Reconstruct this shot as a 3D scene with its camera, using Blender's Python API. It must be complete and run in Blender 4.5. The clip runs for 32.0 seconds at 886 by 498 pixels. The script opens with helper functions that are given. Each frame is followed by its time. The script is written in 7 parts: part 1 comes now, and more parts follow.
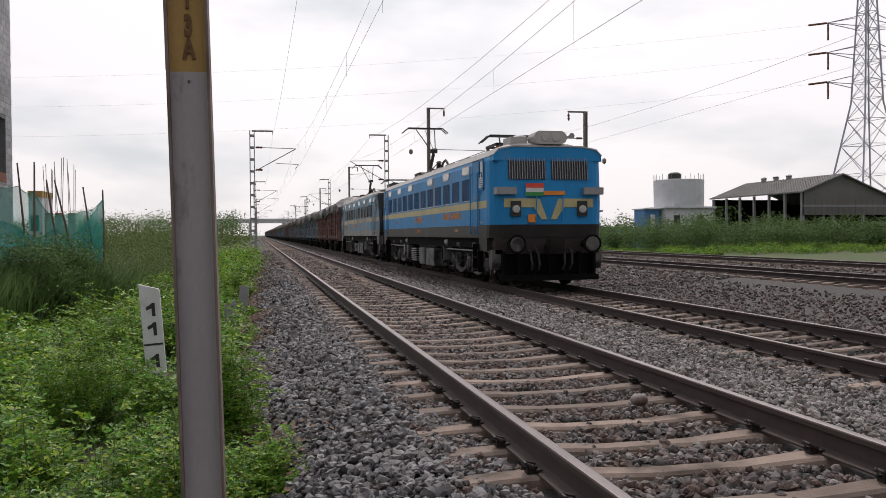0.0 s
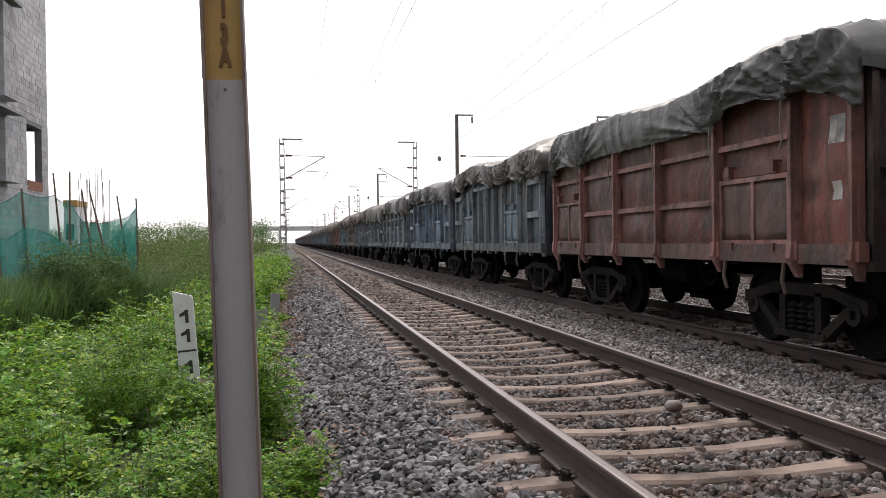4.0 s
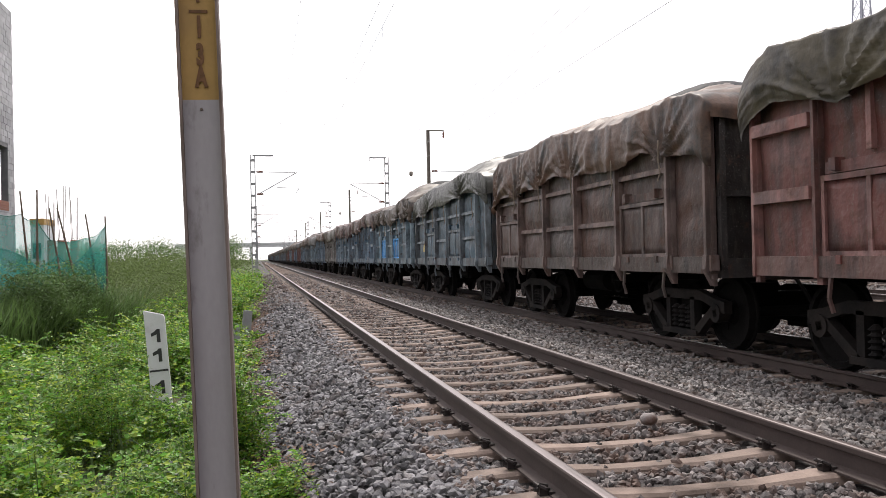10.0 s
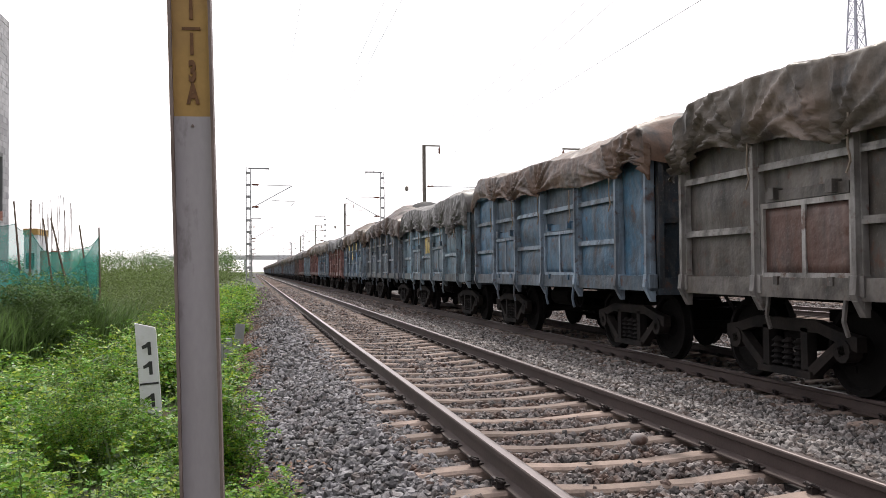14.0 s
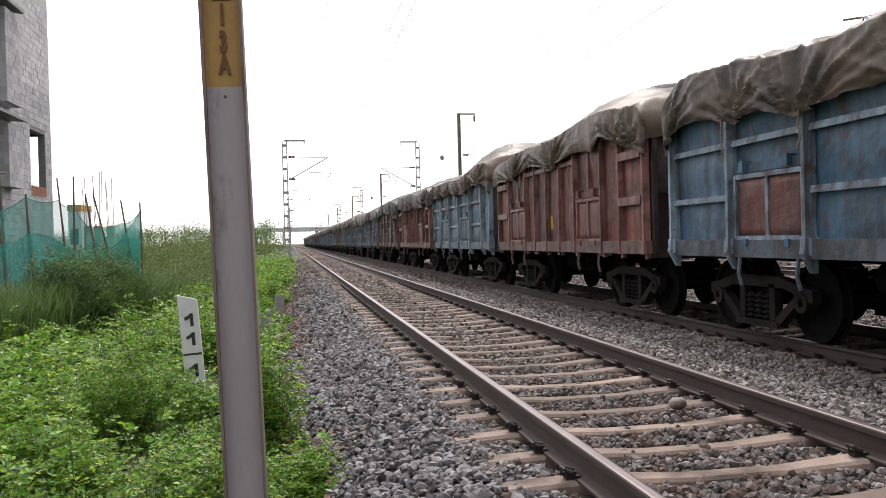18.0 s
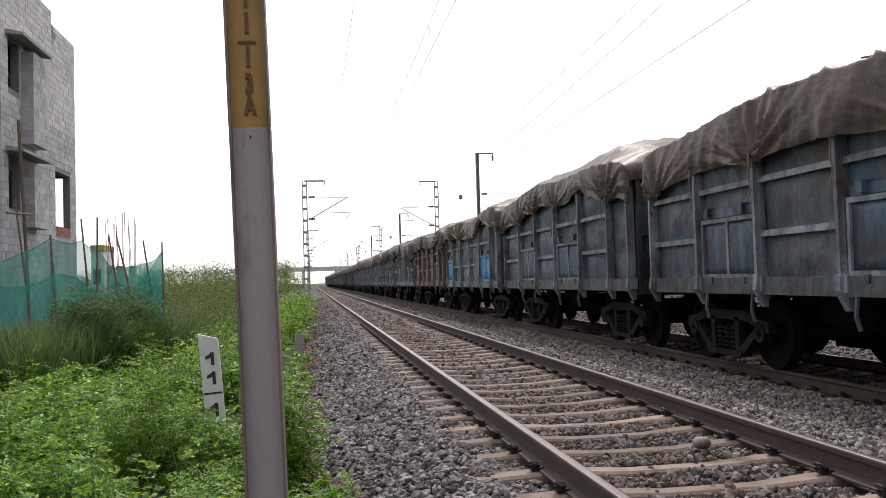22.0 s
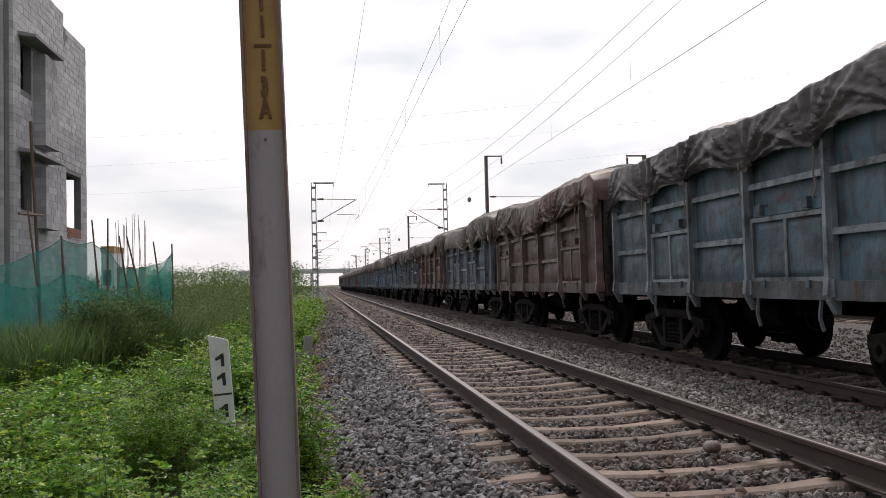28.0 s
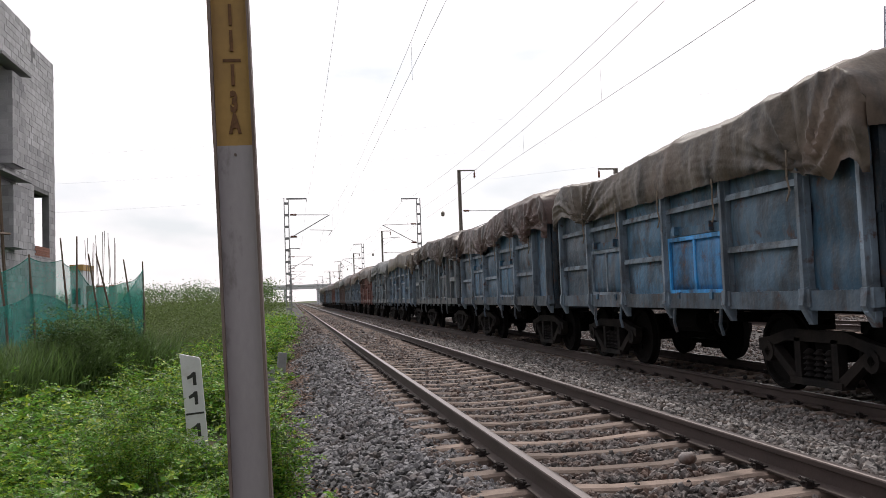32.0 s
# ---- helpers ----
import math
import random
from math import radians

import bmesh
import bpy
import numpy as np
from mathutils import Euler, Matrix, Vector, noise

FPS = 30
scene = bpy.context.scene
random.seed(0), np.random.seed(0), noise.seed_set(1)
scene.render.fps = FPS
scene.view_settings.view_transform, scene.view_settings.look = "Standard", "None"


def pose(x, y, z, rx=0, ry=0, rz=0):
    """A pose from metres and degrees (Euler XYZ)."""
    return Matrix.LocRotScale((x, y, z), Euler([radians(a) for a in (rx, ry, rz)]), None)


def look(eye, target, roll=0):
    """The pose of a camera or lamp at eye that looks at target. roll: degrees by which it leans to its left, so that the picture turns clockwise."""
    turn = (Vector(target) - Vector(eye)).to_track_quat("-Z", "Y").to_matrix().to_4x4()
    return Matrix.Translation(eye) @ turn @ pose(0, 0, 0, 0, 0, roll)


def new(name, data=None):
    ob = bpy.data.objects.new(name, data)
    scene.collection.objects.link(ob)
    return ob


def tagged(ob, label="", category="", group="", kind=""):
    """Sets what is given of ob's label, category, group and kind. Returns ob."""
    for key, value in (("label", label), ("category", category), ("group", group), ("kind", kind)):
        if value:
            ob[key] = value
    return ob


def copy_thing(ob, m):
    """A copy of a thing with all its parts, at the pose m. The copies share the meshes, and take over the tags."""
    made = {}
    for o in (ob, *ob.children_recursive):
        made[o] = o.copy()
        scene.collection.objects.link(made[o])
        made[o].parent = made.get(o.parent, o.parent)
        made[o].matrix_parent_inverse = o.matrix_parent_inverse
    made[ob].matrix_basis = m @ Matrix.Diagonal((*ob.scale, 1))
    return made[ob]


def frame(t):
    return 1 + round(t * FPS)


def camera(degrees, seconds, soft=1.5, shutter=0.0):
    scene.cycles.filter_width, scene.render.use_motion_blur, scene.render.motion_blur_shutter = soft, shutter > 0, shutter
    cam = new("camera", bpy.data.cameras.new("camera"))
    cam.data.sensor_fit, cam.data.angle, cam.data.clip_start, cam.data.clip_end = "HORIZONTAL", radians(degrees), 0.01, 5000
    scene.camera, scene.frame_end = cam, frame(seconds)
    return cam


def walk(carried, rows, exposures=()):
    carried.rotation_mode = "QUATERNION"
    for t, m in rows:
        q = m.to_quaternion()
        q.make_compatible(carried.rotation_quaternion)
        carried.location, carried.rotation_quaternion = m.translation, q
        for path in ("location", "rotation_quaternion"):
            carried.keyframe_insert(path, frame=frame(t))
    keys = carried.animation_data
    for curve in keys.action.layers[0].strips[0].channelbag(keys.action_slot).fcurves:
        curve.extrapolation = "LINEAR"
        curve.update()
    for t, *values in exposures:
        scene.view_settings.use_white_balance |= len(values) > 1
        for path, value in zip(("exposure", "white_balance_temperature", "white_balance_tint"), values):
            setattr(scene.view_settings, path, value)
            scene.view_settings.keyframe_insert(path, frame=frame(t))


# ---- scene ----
cam = camera(55.50, 32.0, soft=0.9)
PATH = [
    (0.0, -1.545, 0.025, 1.146, -12.419, -1.050, 0.420),
    (0.5, -1.558, 0.024, 1.141, -13.786, -0.953, 0.302),
    (1.0, -1.551, 0.017, 1.142, -13.407, -0.867, 0.823),
    (1.5, -1.553, 0.010, 1.141, -12.817, -0.720, 1.160),
    (2.0, -1.550, 0.014, 1.140, -12.641, -0.902, 1.370),
    (2.5, -1.560, 0.015, 1.139, -12.088, -1.125, 1.435),
    (3.0, -1.566, 0.018, 1.144, -11.217, -0.668, 0.985),
    (3.5, -1.571, 0.020, 1.144, -10.589, -0.497, 1.070),
    (4.0, -1.566, 0.031, 1.140, -10.479, -0.577, 0.725),
    (4.5, -1.569, 0.027, 1.137, -10.404, -0.772, 0.568),
    (6.5, -1.597, 0.015, 1.147, -10.996, -0.458, 1.724),
    (7.0, -1.591, 0.014, 1.146, -10.980, -0.435, 2.165),
    (7.5, -1.589, 0.003, 1.145, -11.461, -0.164, 2.450),
    (8.0, -1.588, 0.005, 1.146, -11.741, 0.090, 2.171),
    (8.5, -1.589, 0.009, 1.145, -11.901, -0.168, 0.783),
    (9.0, -1.595, 0.020, 1.140, -12.237, -0.396, 0.651),
    (9.5, -1.595, 0.018, 1.146, -12.548, 0.079, 0.462),
    (10.0, -1.590, 0.021, 1.152, -12.370, 0.398, 1.298),
    (10.5, -1.589, 0.007, 1.147, -11.608, 0.696, 1.104),
    (11.0, -1.575, 0.004, 1.150, -12.185, 0.619, 0.841),
    (11.5, -1.576, 0.001, 1.145, -13.176, 0.230, 0.971),
    (12.0, -1.583, -0.011, 1.152, -13.320, 0.274, 0.455),
    (12.5, -1.591, -0.003, 1.158, -12.917, 0.338, 0.313),
    (13.0, -1.580, 0.006, 1.163, -12.888, 0.554, 0.577),
    (13.5, -1.573, 0.015, 1.167, -12.887, 1.249, 0.589),
    (15.5, -1.565, 0.012, 1.170, -12.125, 1.533, 0.519),
    (16.0, -1.570, 0.011, 1.152, -11.688, -0.074, 0.805),
    (16.5, -1.556, 0.012, 1.163, -10.824, -1.545, 2.743),
    (17.0, -1.560, 0.016, 1.158, -11.284, -1.448, 1.542),
    (17.5, -1.556, 0.018, 1.156, -11.077, -1.255, 1.361),
    (18.0, -1.557, 0.010, 1.155, -10.212, -0.642, 1.514),
    (18.5, -1.559, 0.012, 1.167, -9.912, -0.513, 0.606),
    (19.0, -1.584, -0.001, 1.162, -10.208, 1.744, 0.491),
    (19.5, -1.582, -0.005, 1.163, -9.613, 2.255, 0.549),
    (20.0, -1.569, -0.000, 1.160, -10.087, 1.945, 1.369),
    (20.5, -1.574, -0.010, 1.153, -9.724, 1.884, 1.442),
    (21.0, -1.565, -0.002, 1.156, -9.215, 1.910, 0.634),
    (21.5, -1.575, -0.014, 1.155, -8.835, 1.921, 0.442),
    (22.0, -1.571, -0.011, 1.147, -8.927, 2.051, 1.714),
    (22.5, -1.576, -0.005, 1.151, -8.647, 2.132, 1.020),
    (23.0, -1.568, -0.009, 1.160, -9.049, 2.700, 0.706),
    (23.5, -1.572, 0.000, 1.154, -9.468, 3.155, 0.725),
    (24.0, -1.574, 0.001, 1.157, -9.102, 3.307, 0.565),
    (24.5, -1.563, -0.005, 1.151, -9.105, 3.322, 0.582),
    (25.0, -1.577, -0.024, 1.163, -9.407, 3.473, 0.505),
    (25.5, -1.585, -0.025, 1.155, -8.640, 3.230, 0.570),
    (26.0, -1.591, -0.025, 1.149, -8.109, 2.781, 1.920),
    (26.5, -1.590, -0.017, 1.153, -8.109, 2.240, 0.701),
    (28.5, -1.595, -0.030, 1.146, -8.427, 2.241, 1.582),
    (29.0, -1.605, -0.049, 1.148, -8.319, 2.052, 1.178),
    (29.5, -1.602, -0.033, 1.141, -8.267, 1.791, 0.599),
    (30.0, -1.601, -0.022, 1.154, -9.623, 1.295, 0.746),
    (30.5, -1.599, -0.014, 1.163, -10.914, 1.554, 0.870),
    (31.0, -1.591, -0.035, 1.156, -11.018, 3.465, 1.521),
    (31.5, -1.575, -0.009, 1.151, -10.633, 3.306, 2.852),
    (32.0, -1.586, -0.000, 1.149, -10.116, 3.165, 2.152),
]
walk(cam, [(t, pose(x, y, z, 90 + pitch, roll, yaw)) for t, x, y, z, yaw, pitch, roll in PATH],
     exposures=[(0, -0.45), (1.0, -0.15), (2.5, 0.22), (4.0, 0.1), (7.0, 0.3), (9.0, 0.35), (13.0, 0.42), (15.0, 0.2), (16.0, -0.02), (17.0, 0.2), (18.0, 0.4), (19.0, 0.55), (20.0, 0.15), (21.0, -0.02), (22.0, 0.12), (23.0, 0.12), (24.0, -0.05), (25.0, -0.42), (26.0, -0.35), (29.0, -0.32), (30.0, -0.05), (31.0, 0.15), (32.0, -0.2)])

# ---- world, sun, exposure ----
SUN_ELEV, SUN_AZ = 52.0, 12.0   # degrees; azimuth from the track's far end towards the right
world = bpy.data.worlds.new("sky")
scene.world = world
world.use_nodes = True
wn, wl = world.node_tree.nodes, world.node_tree.links
sky = wn.new("ShaderNodeTexSky")
sky.sky_type, sky.sun_disc = "NISHITA", False
sky.sun_elevation, sky.sun_rotation = radians(SUN_ELEV), radians(SUN_AZ)
sky.dust_density, sky.air_density = 3.0, 1.0
scl = wn.new("ShaderNodeVectorMath"); scl.operation = "SCALE"
scl.inputs[3].default_value = 0.11
wl.new(sky.outputs[0], scl.inputs[0])
wtc, wmp = wn.new("ShaderNodeTexCoord"), wn.new("ShaderNodeMapping")
wmp.inputs["Scale"].default_value = (1.0, 1.0, 3.0)
wl.new(wtc.outputs["Generated"], wmp.inputs["Vector"])
wnz = wn.new("ShaderNodeTexNoise")
wnz.inputs["Scale"].default_value, wnz.inputs["Detail"].default_value = 3.2, 6.0
wl.new(wmp.outputs[0], wnz.inputs["Vector"])
wrp = wn.new("ShaderNodeValToRGB")
wrp.color_ramp.elements[0].position, wrp.color_ramp.elements[0].color = 0.34, (0.80, 0.82, 0.86, 1)
wrp.color_ramp.elements[1].position, wrp.color_ramp.elements[1].color = 0.52, (1.14, 1.078, 1.105, 1)
wl.new(wnz.outputs["Fac"], wrp.inputs[0])
wmx = wn.new("ShaderNodeMix"); wmx.data_type = "RGBA"
wmx.inputs[0].default_value = 0.86
# thin cloud glows round the hidden sun and dims away from it
wdt = wn.new("ShaderNodeVectorMath"); wdt.operation = "DOT_PRODUCT"
wl.new(wtc.outputs["Generated"], wdt.inputs[0])
wdt.inputs[1].default_value = (math.sin(radians(SUN_AZ)) * math.cos(radians(SUN_ELEV)), math.cos(radians(SUN_AZ)) * math.cos(radians(SUN_ELEV)), math.sin(radians(SUN_ELEV)))
wgr = wn.new("ShaderNodeMapRange")
wgr.inputs[1].default_value, wgr.inputs[2].default_value, wgr.inputs[3].default_value, wgr.inputs[4].default_value = -0.9, 0.95, 0.17, 1.50
wl.new(wdt.outputs["Value"], wgr.inputs[0])
wgl = wn.new("ShaderNodeVectorMath"); wgl.operation = "SCALE"
wl.new(wrp.outputs[0], wgl.inputs[0]); wl.new(wgr.outputs[0], wgl.inputs[3])
wl.new(scl.outputs[0], wmx.inputs[6]); wl.new(wgl.outputs[0], wmx.inputs[7])
wl.new(wmx.outputs[2], wn["Background"].inputs[0])
wn["Background"].inputs[1].default_value = 1.0
sun = new("sun", bpy.data.lights.new("sun", "SUN"))
sun.data.energy, sun.data.angle, sun.data.color = 1.9, radians(5), (1.0, 0.93, 0.85)
sun.matrix_world = look((math.sin(radians(SUN_AZ)) * 60, math.cos(radians(SUN_AZ)) * 60, 60 * math.tan(radians(SUN_ELEV))), (0, 0, 0))

# ---- materials ----
def mat(name, col, rough=0.7, metal=0.0, var=0.25, scale=6.0, fine=60.0, bump=0.2, objcol=False, island=0.0, dirt=None, dirt_at=0.55, streak=0.0, objrand=0.0, trans=0.0, spec=0.5, dirt2=None, dirt2_at=0.55, dirt2_scale=3.0, dirt2_stretch=1.0, clear=0.0, crease=0.0, crease_scale=1.8, tint=None):
    """Base colour varied at two scales, with dirt patches, relief and per-piece variation."""
    m = bpy.data.materials.new(name); m.use_nodes = True
    n, l = m.node_tree.nodes, m.node_tree.links
    b = n["Principled BSDF"]
    b.inputs["Roughness"].default_value, b.inputs["Metallic"].default_value = rough, metal
    b.inputs["Specular IOR Level"].default_value = spec
    tc = n.new("ShaderNodeTexCoord"); mp = n.new("ShaderNodeMapping")
    l.new(tc.outputs["Object"], mp.inputs[0])
    n1 = n.new("ShaderNodeTexNoise"); n1.inputs["Scale"].default_value = scale; n1.inputs["Detail"].default_value = 5
    n2 = n.new("ShaderNodeTexNoise"); n2.inputs["Scale"].default_value = fine; n2.inputs["Detail"].default_value = 3
    if streak:
        mp.inputs["Scale"].default_value = (1, 1, streak)
    if objcol or objrand:
        oi = n.new("ShaderNodeObjectInfo")
        add = n.new("ShaderNodeVectorMath"); add.operation = "MULTIPLY_ADD"
        cb = n.new("ShaderNodeCombineXYZ")
        l.new(oi.outputs["Random"], cb.inputs[0]); l.new(oi.outputs["Random"], cb.inputs[2])
        add.inputs[1].default_value = (37, 37, 37)
        l.new(cb.outputs[0], add.inputs[0]); l.new(tc.outputs["Object"], add.inputs[2])
        l.new(add.outputs[0], mp.inputs[0])
    l.new(mp.outputs[0], n1.inputs[0]); l.new(mp.outputs[0], n2.inputs[0])
    def math_(op, a, c):
        q = n.new("ShaderNodeMath"); q.operation = op
        for s, v in ((0, a), (1, c)):
            if isinstance(v, (int, float)): q.inputs[s].default_value = v
            else: l.new(v, q.inputs[s])
        return q.outputs[0]
    f = math_("ADD", math_("MULTIPLY", math_("SUBTRACT", n1.outputs[0], 0.5), 2.4 * var), math_("MULTIPLY", math_("SUBTRACT", n2.outputs[0], 0.5), 1.4 * var))
    f = math_("ADD", f, 1.0)
    if island:
        gi = n.new("ShaderNodeNewGeometry")
        f = math_("MULTIPLY", f, math_("ADD", math_("MULTIPLY", gi.outputs["Random Per Island"], 2 * island), 1 - island))
    if objrand:
        f = math_("MULTIPLY", f, math_("ADD", math_("MULTIPLY", oi.outputs["Random"], 2 * objrand), 1 - objrand))
    sc = n.new("ShaderNodeVectorMath"); sc.operation = "SCALE"
    if objcol: l.new(oi.outputs["Color"], sc.inputs[0])
    else: sc.inputs[0].default_value = col
    l.new(f, sc.inputs[3])
    out = sc.outputs[0]
    if tint:
        tf = math_("POWER", math_("FRACT", math_("MULTIPLY", gi.outputs["Random Per Island"], 13.7), 0.0), 3.5)
        tx = n.new("ShaderNodeMix"); tx.data_type = "RGBA"
        l.new(tf, tx.inputs[0]); l.new(out, tx.inputs[6]); tx.inputs[7].default_value = (*tint, 1)
        out = tx.outputs[2]
    if dirt:
        n3 = n.new("ShaderNodeTexNoise"); n3.inputs["Scale"].default_value = scale * 0.55; n3.inputs["Detail"].default_value = 7
        l.new(mp.outputs[0], n3.inputs[0])
        rp = n.new("ShaderNodeValToRGB")
        rp.color_ramp.elements[0].position, rp.color_ramp.elements[1].position = dirt_at - 0.09, dirt_at + 0.09
        l.new(n3.outputs[0], rp.inputs[0])
        mx = n.new("ShaderNodeMix"); mx.data_type = "RGBA"
        l.new(rp.outputs[0], mx.inputs[0]); l.new(out, mx.inputs[6]); mx.inputs[7].default_value = (*dirt, 1)
        out = mx.outputs[2]
    if dirt2:
        n4 = n.new("ShaderNodeTexNoise"); n4.inputs["Scale"].default_value = dirt2_scale; n4.inputs["Detail"].default_value = 8; n4.inputs["Roughness"].default_value = 0.65
        mp4 = n.new("ShaderNodeMapping"); mp4.inputs["Scale"].default_value = (1, 1, dirt2_stretch); mp4.inputs["Location"].default_value = (3.1, 7.7, 1.3)
        l.new(mp.outputs[0], mp4.inputs[0]); l.new(mp4.outputs[0], n4.inputs[0])
        rp4 = n.new("ShaderNodeValToRGB")
        rp4.color_ramp.elements[0].position, rp4.color_ramp.elements[1].position = dirt2_at - 0.12, dirt2_at + 0.10
        l.new(n4.outputs[0], rp4.inputs[0])
        mx4 = n.new("ShaderNodeMix"); mx4.data_type = "RGBA"
        l.new(rp4.outputs[0], mx4.inputs[0]); l.new(out, mx4.inputs[6]); mx4.inputs[7].default_value = (*dirt2, 1)
        out = mx4.outputs[2]
    l.new(out, b.inputs["Base Color"])
    if bump:
        bp = n.new("ShaderNodeBump"); bp.inputs["Strength"].default_value = bump; bp.inputs["Distance"].default_value = 0.02
        l.new(math_("ADD", n1.outputs[0], math_("MULTIPLY", n2.outputs[0], 0.6)), bp.inputs["Height"]); l.new(bp.outputs[0], b.inputs["Normal"])
        if crease:
            mc_ = n.new("ShaderNodeMapping"); mc_.inputs["Rotation"].default_value = (radians(28), 0, 0); mc_.inputs["Scale"].default_value = (1.0, 1.0, 0.42)
            nr = n.new("ShaderNodeTexNoise"); nr.noise_type = "RIDGED_MULTIFRACTAL"
            nr.inputs["Scale"].default_value, nr.inputs["Detail"].default_value, nr.inputs["Distortion"].default_value = crease_scale, 4.0, 0.6
            l.new(mp.outputs[0], mc_.inputs[0]); l.new(mc_.outputs[0], nr.inputs["Vector"])
            b2 = n.new("ShaderNodeBump"); b2.inputs["Strength"].default_value = min(crease, 1.0); b2.inputs["Distance"].default_value = 0.05 * max(crease, 1.0)
            l.new(nr.outputs[0], b2.inputs["Height"]); l.new(bp.outputs[0], b2.inputs["Normal"]); l.new(b2.outputs[0], b.inputs["Normal"])
    if trans:
        tr = n.new("ShaderNodeBsdfTranslucent"); l.new(out, tr.inputs[0])
        ms = n.new("ShaderNodeMixShader"); ms.inputs[0].default_value = trans
        l.new(b.outputs[0], ms.inputs[1]); l.new(tr.outputs[0], ms.inputs[2]); l.new(ms.outputs[0], n["Material Output"].inputs[0])
        if clear:
            cl = n.new("ShaderNodeBsdfTransparent"); mc = n.new("ShaderNodeMixShader"); mc.inputs[0].default_value = clear
            l.new(ms.outputs[0], mc.inputs[1]); l.new(cl.outputs[0], mc.inputs[2]); l.new(mc.outputs[0], n["Material Output"].inputs[0])
    return m


M_BALLAST = mat("ballast_stone", (0.135, 0.120, 0.115), 0.72, var=0.35, scale=9, fine=140, bump=0.4, island=0.85, dirt=(0.11, 0.068, 0.052), dirt_at=0.54)
M_CLEAN = mat("clean_ballast_stone", (0.142, 0.137, 0.142), 0.66, var=0.35, scale=9, fine=140, bump=0.4, island=0.9, dirt=(0.12, 0.10, 0.095), dirt_at=0.60)
M_GREYER = mat("weathered_ballast_stone", (0.192, 0.178, 0.170), 0.7, var=0.35, scale=9, fine=140, bump=0.4, island=0.85, dirt=(0.12, 0.09, 0.075), dirt_at=0.57)
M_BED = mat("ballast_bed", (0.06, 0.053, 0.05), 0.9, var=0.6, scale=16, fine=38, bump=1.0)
M_SOIL = mat("soil", (0.10, 0.085, 0.05), 0.95, var=0.35, scale=1.2, fine=30, bump=0.6, dirt=(0.06, 0.095, 0.025), dirt_at=0.44)
M_SLEEPER = mat("sleeper_concrete", (0.225, 0.17, 0.14), 0.85, var=0.35, scale=4, fine=70, bump=0.35, objrand=0.3, dirt=(0.085, 0.06, 0.047), dirt_at=0.57)
M_RAIL = mat("rail_steel", (0.045, 0.030, 0.026), 0.8, 0.0, var=0.35, scale=3, fine=60, bump=0.15)
M_RAILTOP = mat("rail_head_polished", (0.20, 0.17, 0.165), 0.36, 0.8, var=0.25, scale=2, fine=50, bump=0.03)
M_CLIP = mat("clip_iron", (0.035, 0.028, 0.027), 0.6, 0.5, var=0.3, scale=20, fine=90, bump=0.2)
def worn_paint(name):
    """Old wagon paint: each part's own colour, chalked and faded in patches, with rain streaks of coal grime, rust blooms and road dust."""
    m = bpy.data.materials.new(name); m.use_nodes = True
    n, l = m.node_tree.nodes, m.node_tree.links
    b = n["Principled BSDF"]
    tc, oi = n.new("ShaderNodeTexCoord"), n.new("ShaderNodeObjectInfo")
    off = n.new("ShaderNodeVectorMath"); off.operation = "MULTIPLY_ADD"
    cb = n.new("ShaderNodeCombineXYZ")
    for i in range(3): l.new(oi.outputs["Random"], cb.inputs[i])
    off.inputs[1].default_value = (31, 47, 23)
    l.new(cb.outputs[0], off.inputs[0]); l.new(tc.outputs["Object"], off.inputs[2])
    def noise(scale, detail, stretch=(1, 1, 1), rough=0.55):
        mp = n.new("ShaderNodeMapping"); mp.inputs["Scale"].default_value = stretch
        q = n.new("ShaderNodeTexNoise")
        q.inputs["Scale"].default_value, q.inputs["Detail"].default_value, q.inputs["Roughness"].default_value = scale, detail, rough
        l.new(off.outputs[0], mp.inputs[0]); l.new(mp.outputs[0], q.inputs["Vector"])
        return q.outputs[0]
    def band(v, lo, hi, top):
        q = n.new("ShaderNodeMapRange")
        for i, w in ((1, lo), (2, hi), (3, 0.0), (4, top)): q.inputs[i].default_value = w
        l.new(v, q.inputs[0]); return q.outputs[0]
    def lay(base, col, f):
        q = n.new("ShaderNodeMix"); q.data_type = "RGBA"
        l.new(f, q.inputs[0]); l.new(base, q.inputs[6])
        if isinstance(col, tuple): q.inputs[7].default_value = (*col, 1)
        else: l.new(col, q.inputs[7])
        return q.outputs[2]
    pale = n.new("ShaderNodeVectorMath"); pale.operation = "MULTIPLY_ADD"
    pale.inputs[1].default_value, pale.inputs[2].default_value = (1.25, 1.3, 1.35), (0.045, 0.045, 0.045)
    l.new(oi.outputs["Color"], pale.inputs[0])
    streak = noise(5.0, 4, (1, 1, 0.12)); broad = noise(1.1, 5); mid = noise(4.5, 8, rough=0.65); fine = noise(42, 4)
    c = lay(oi.outputs["Color"], pale.outputs[0], band(broad, 0.44, 0.66, 0.8))
    c = lay(c, (0.150, 0.122, 0.102), band(noise(9, 6, (1, 1, 0.3)), 0.50, 0.74, 0.42))
    c = lay(c, (0.022, 0.020, 0.020), band(streak, 0.47, 0.66, 0.62))
    c = lay(c, (0.024, 0.022, 0.022), band(noise(1.9, 7, rough=0.6), 0.50, 0.68, 0.75))
    c = lay(c, (0.085, 0.040, 0.026), band(mid, 0.57, 0.68, 0.85))
    c = lay(c, (0.20, 0.18, 0.165), band(fine, 0.60, 0.75, 0.5))
    l.new(c, b.inputs["Base Color"])
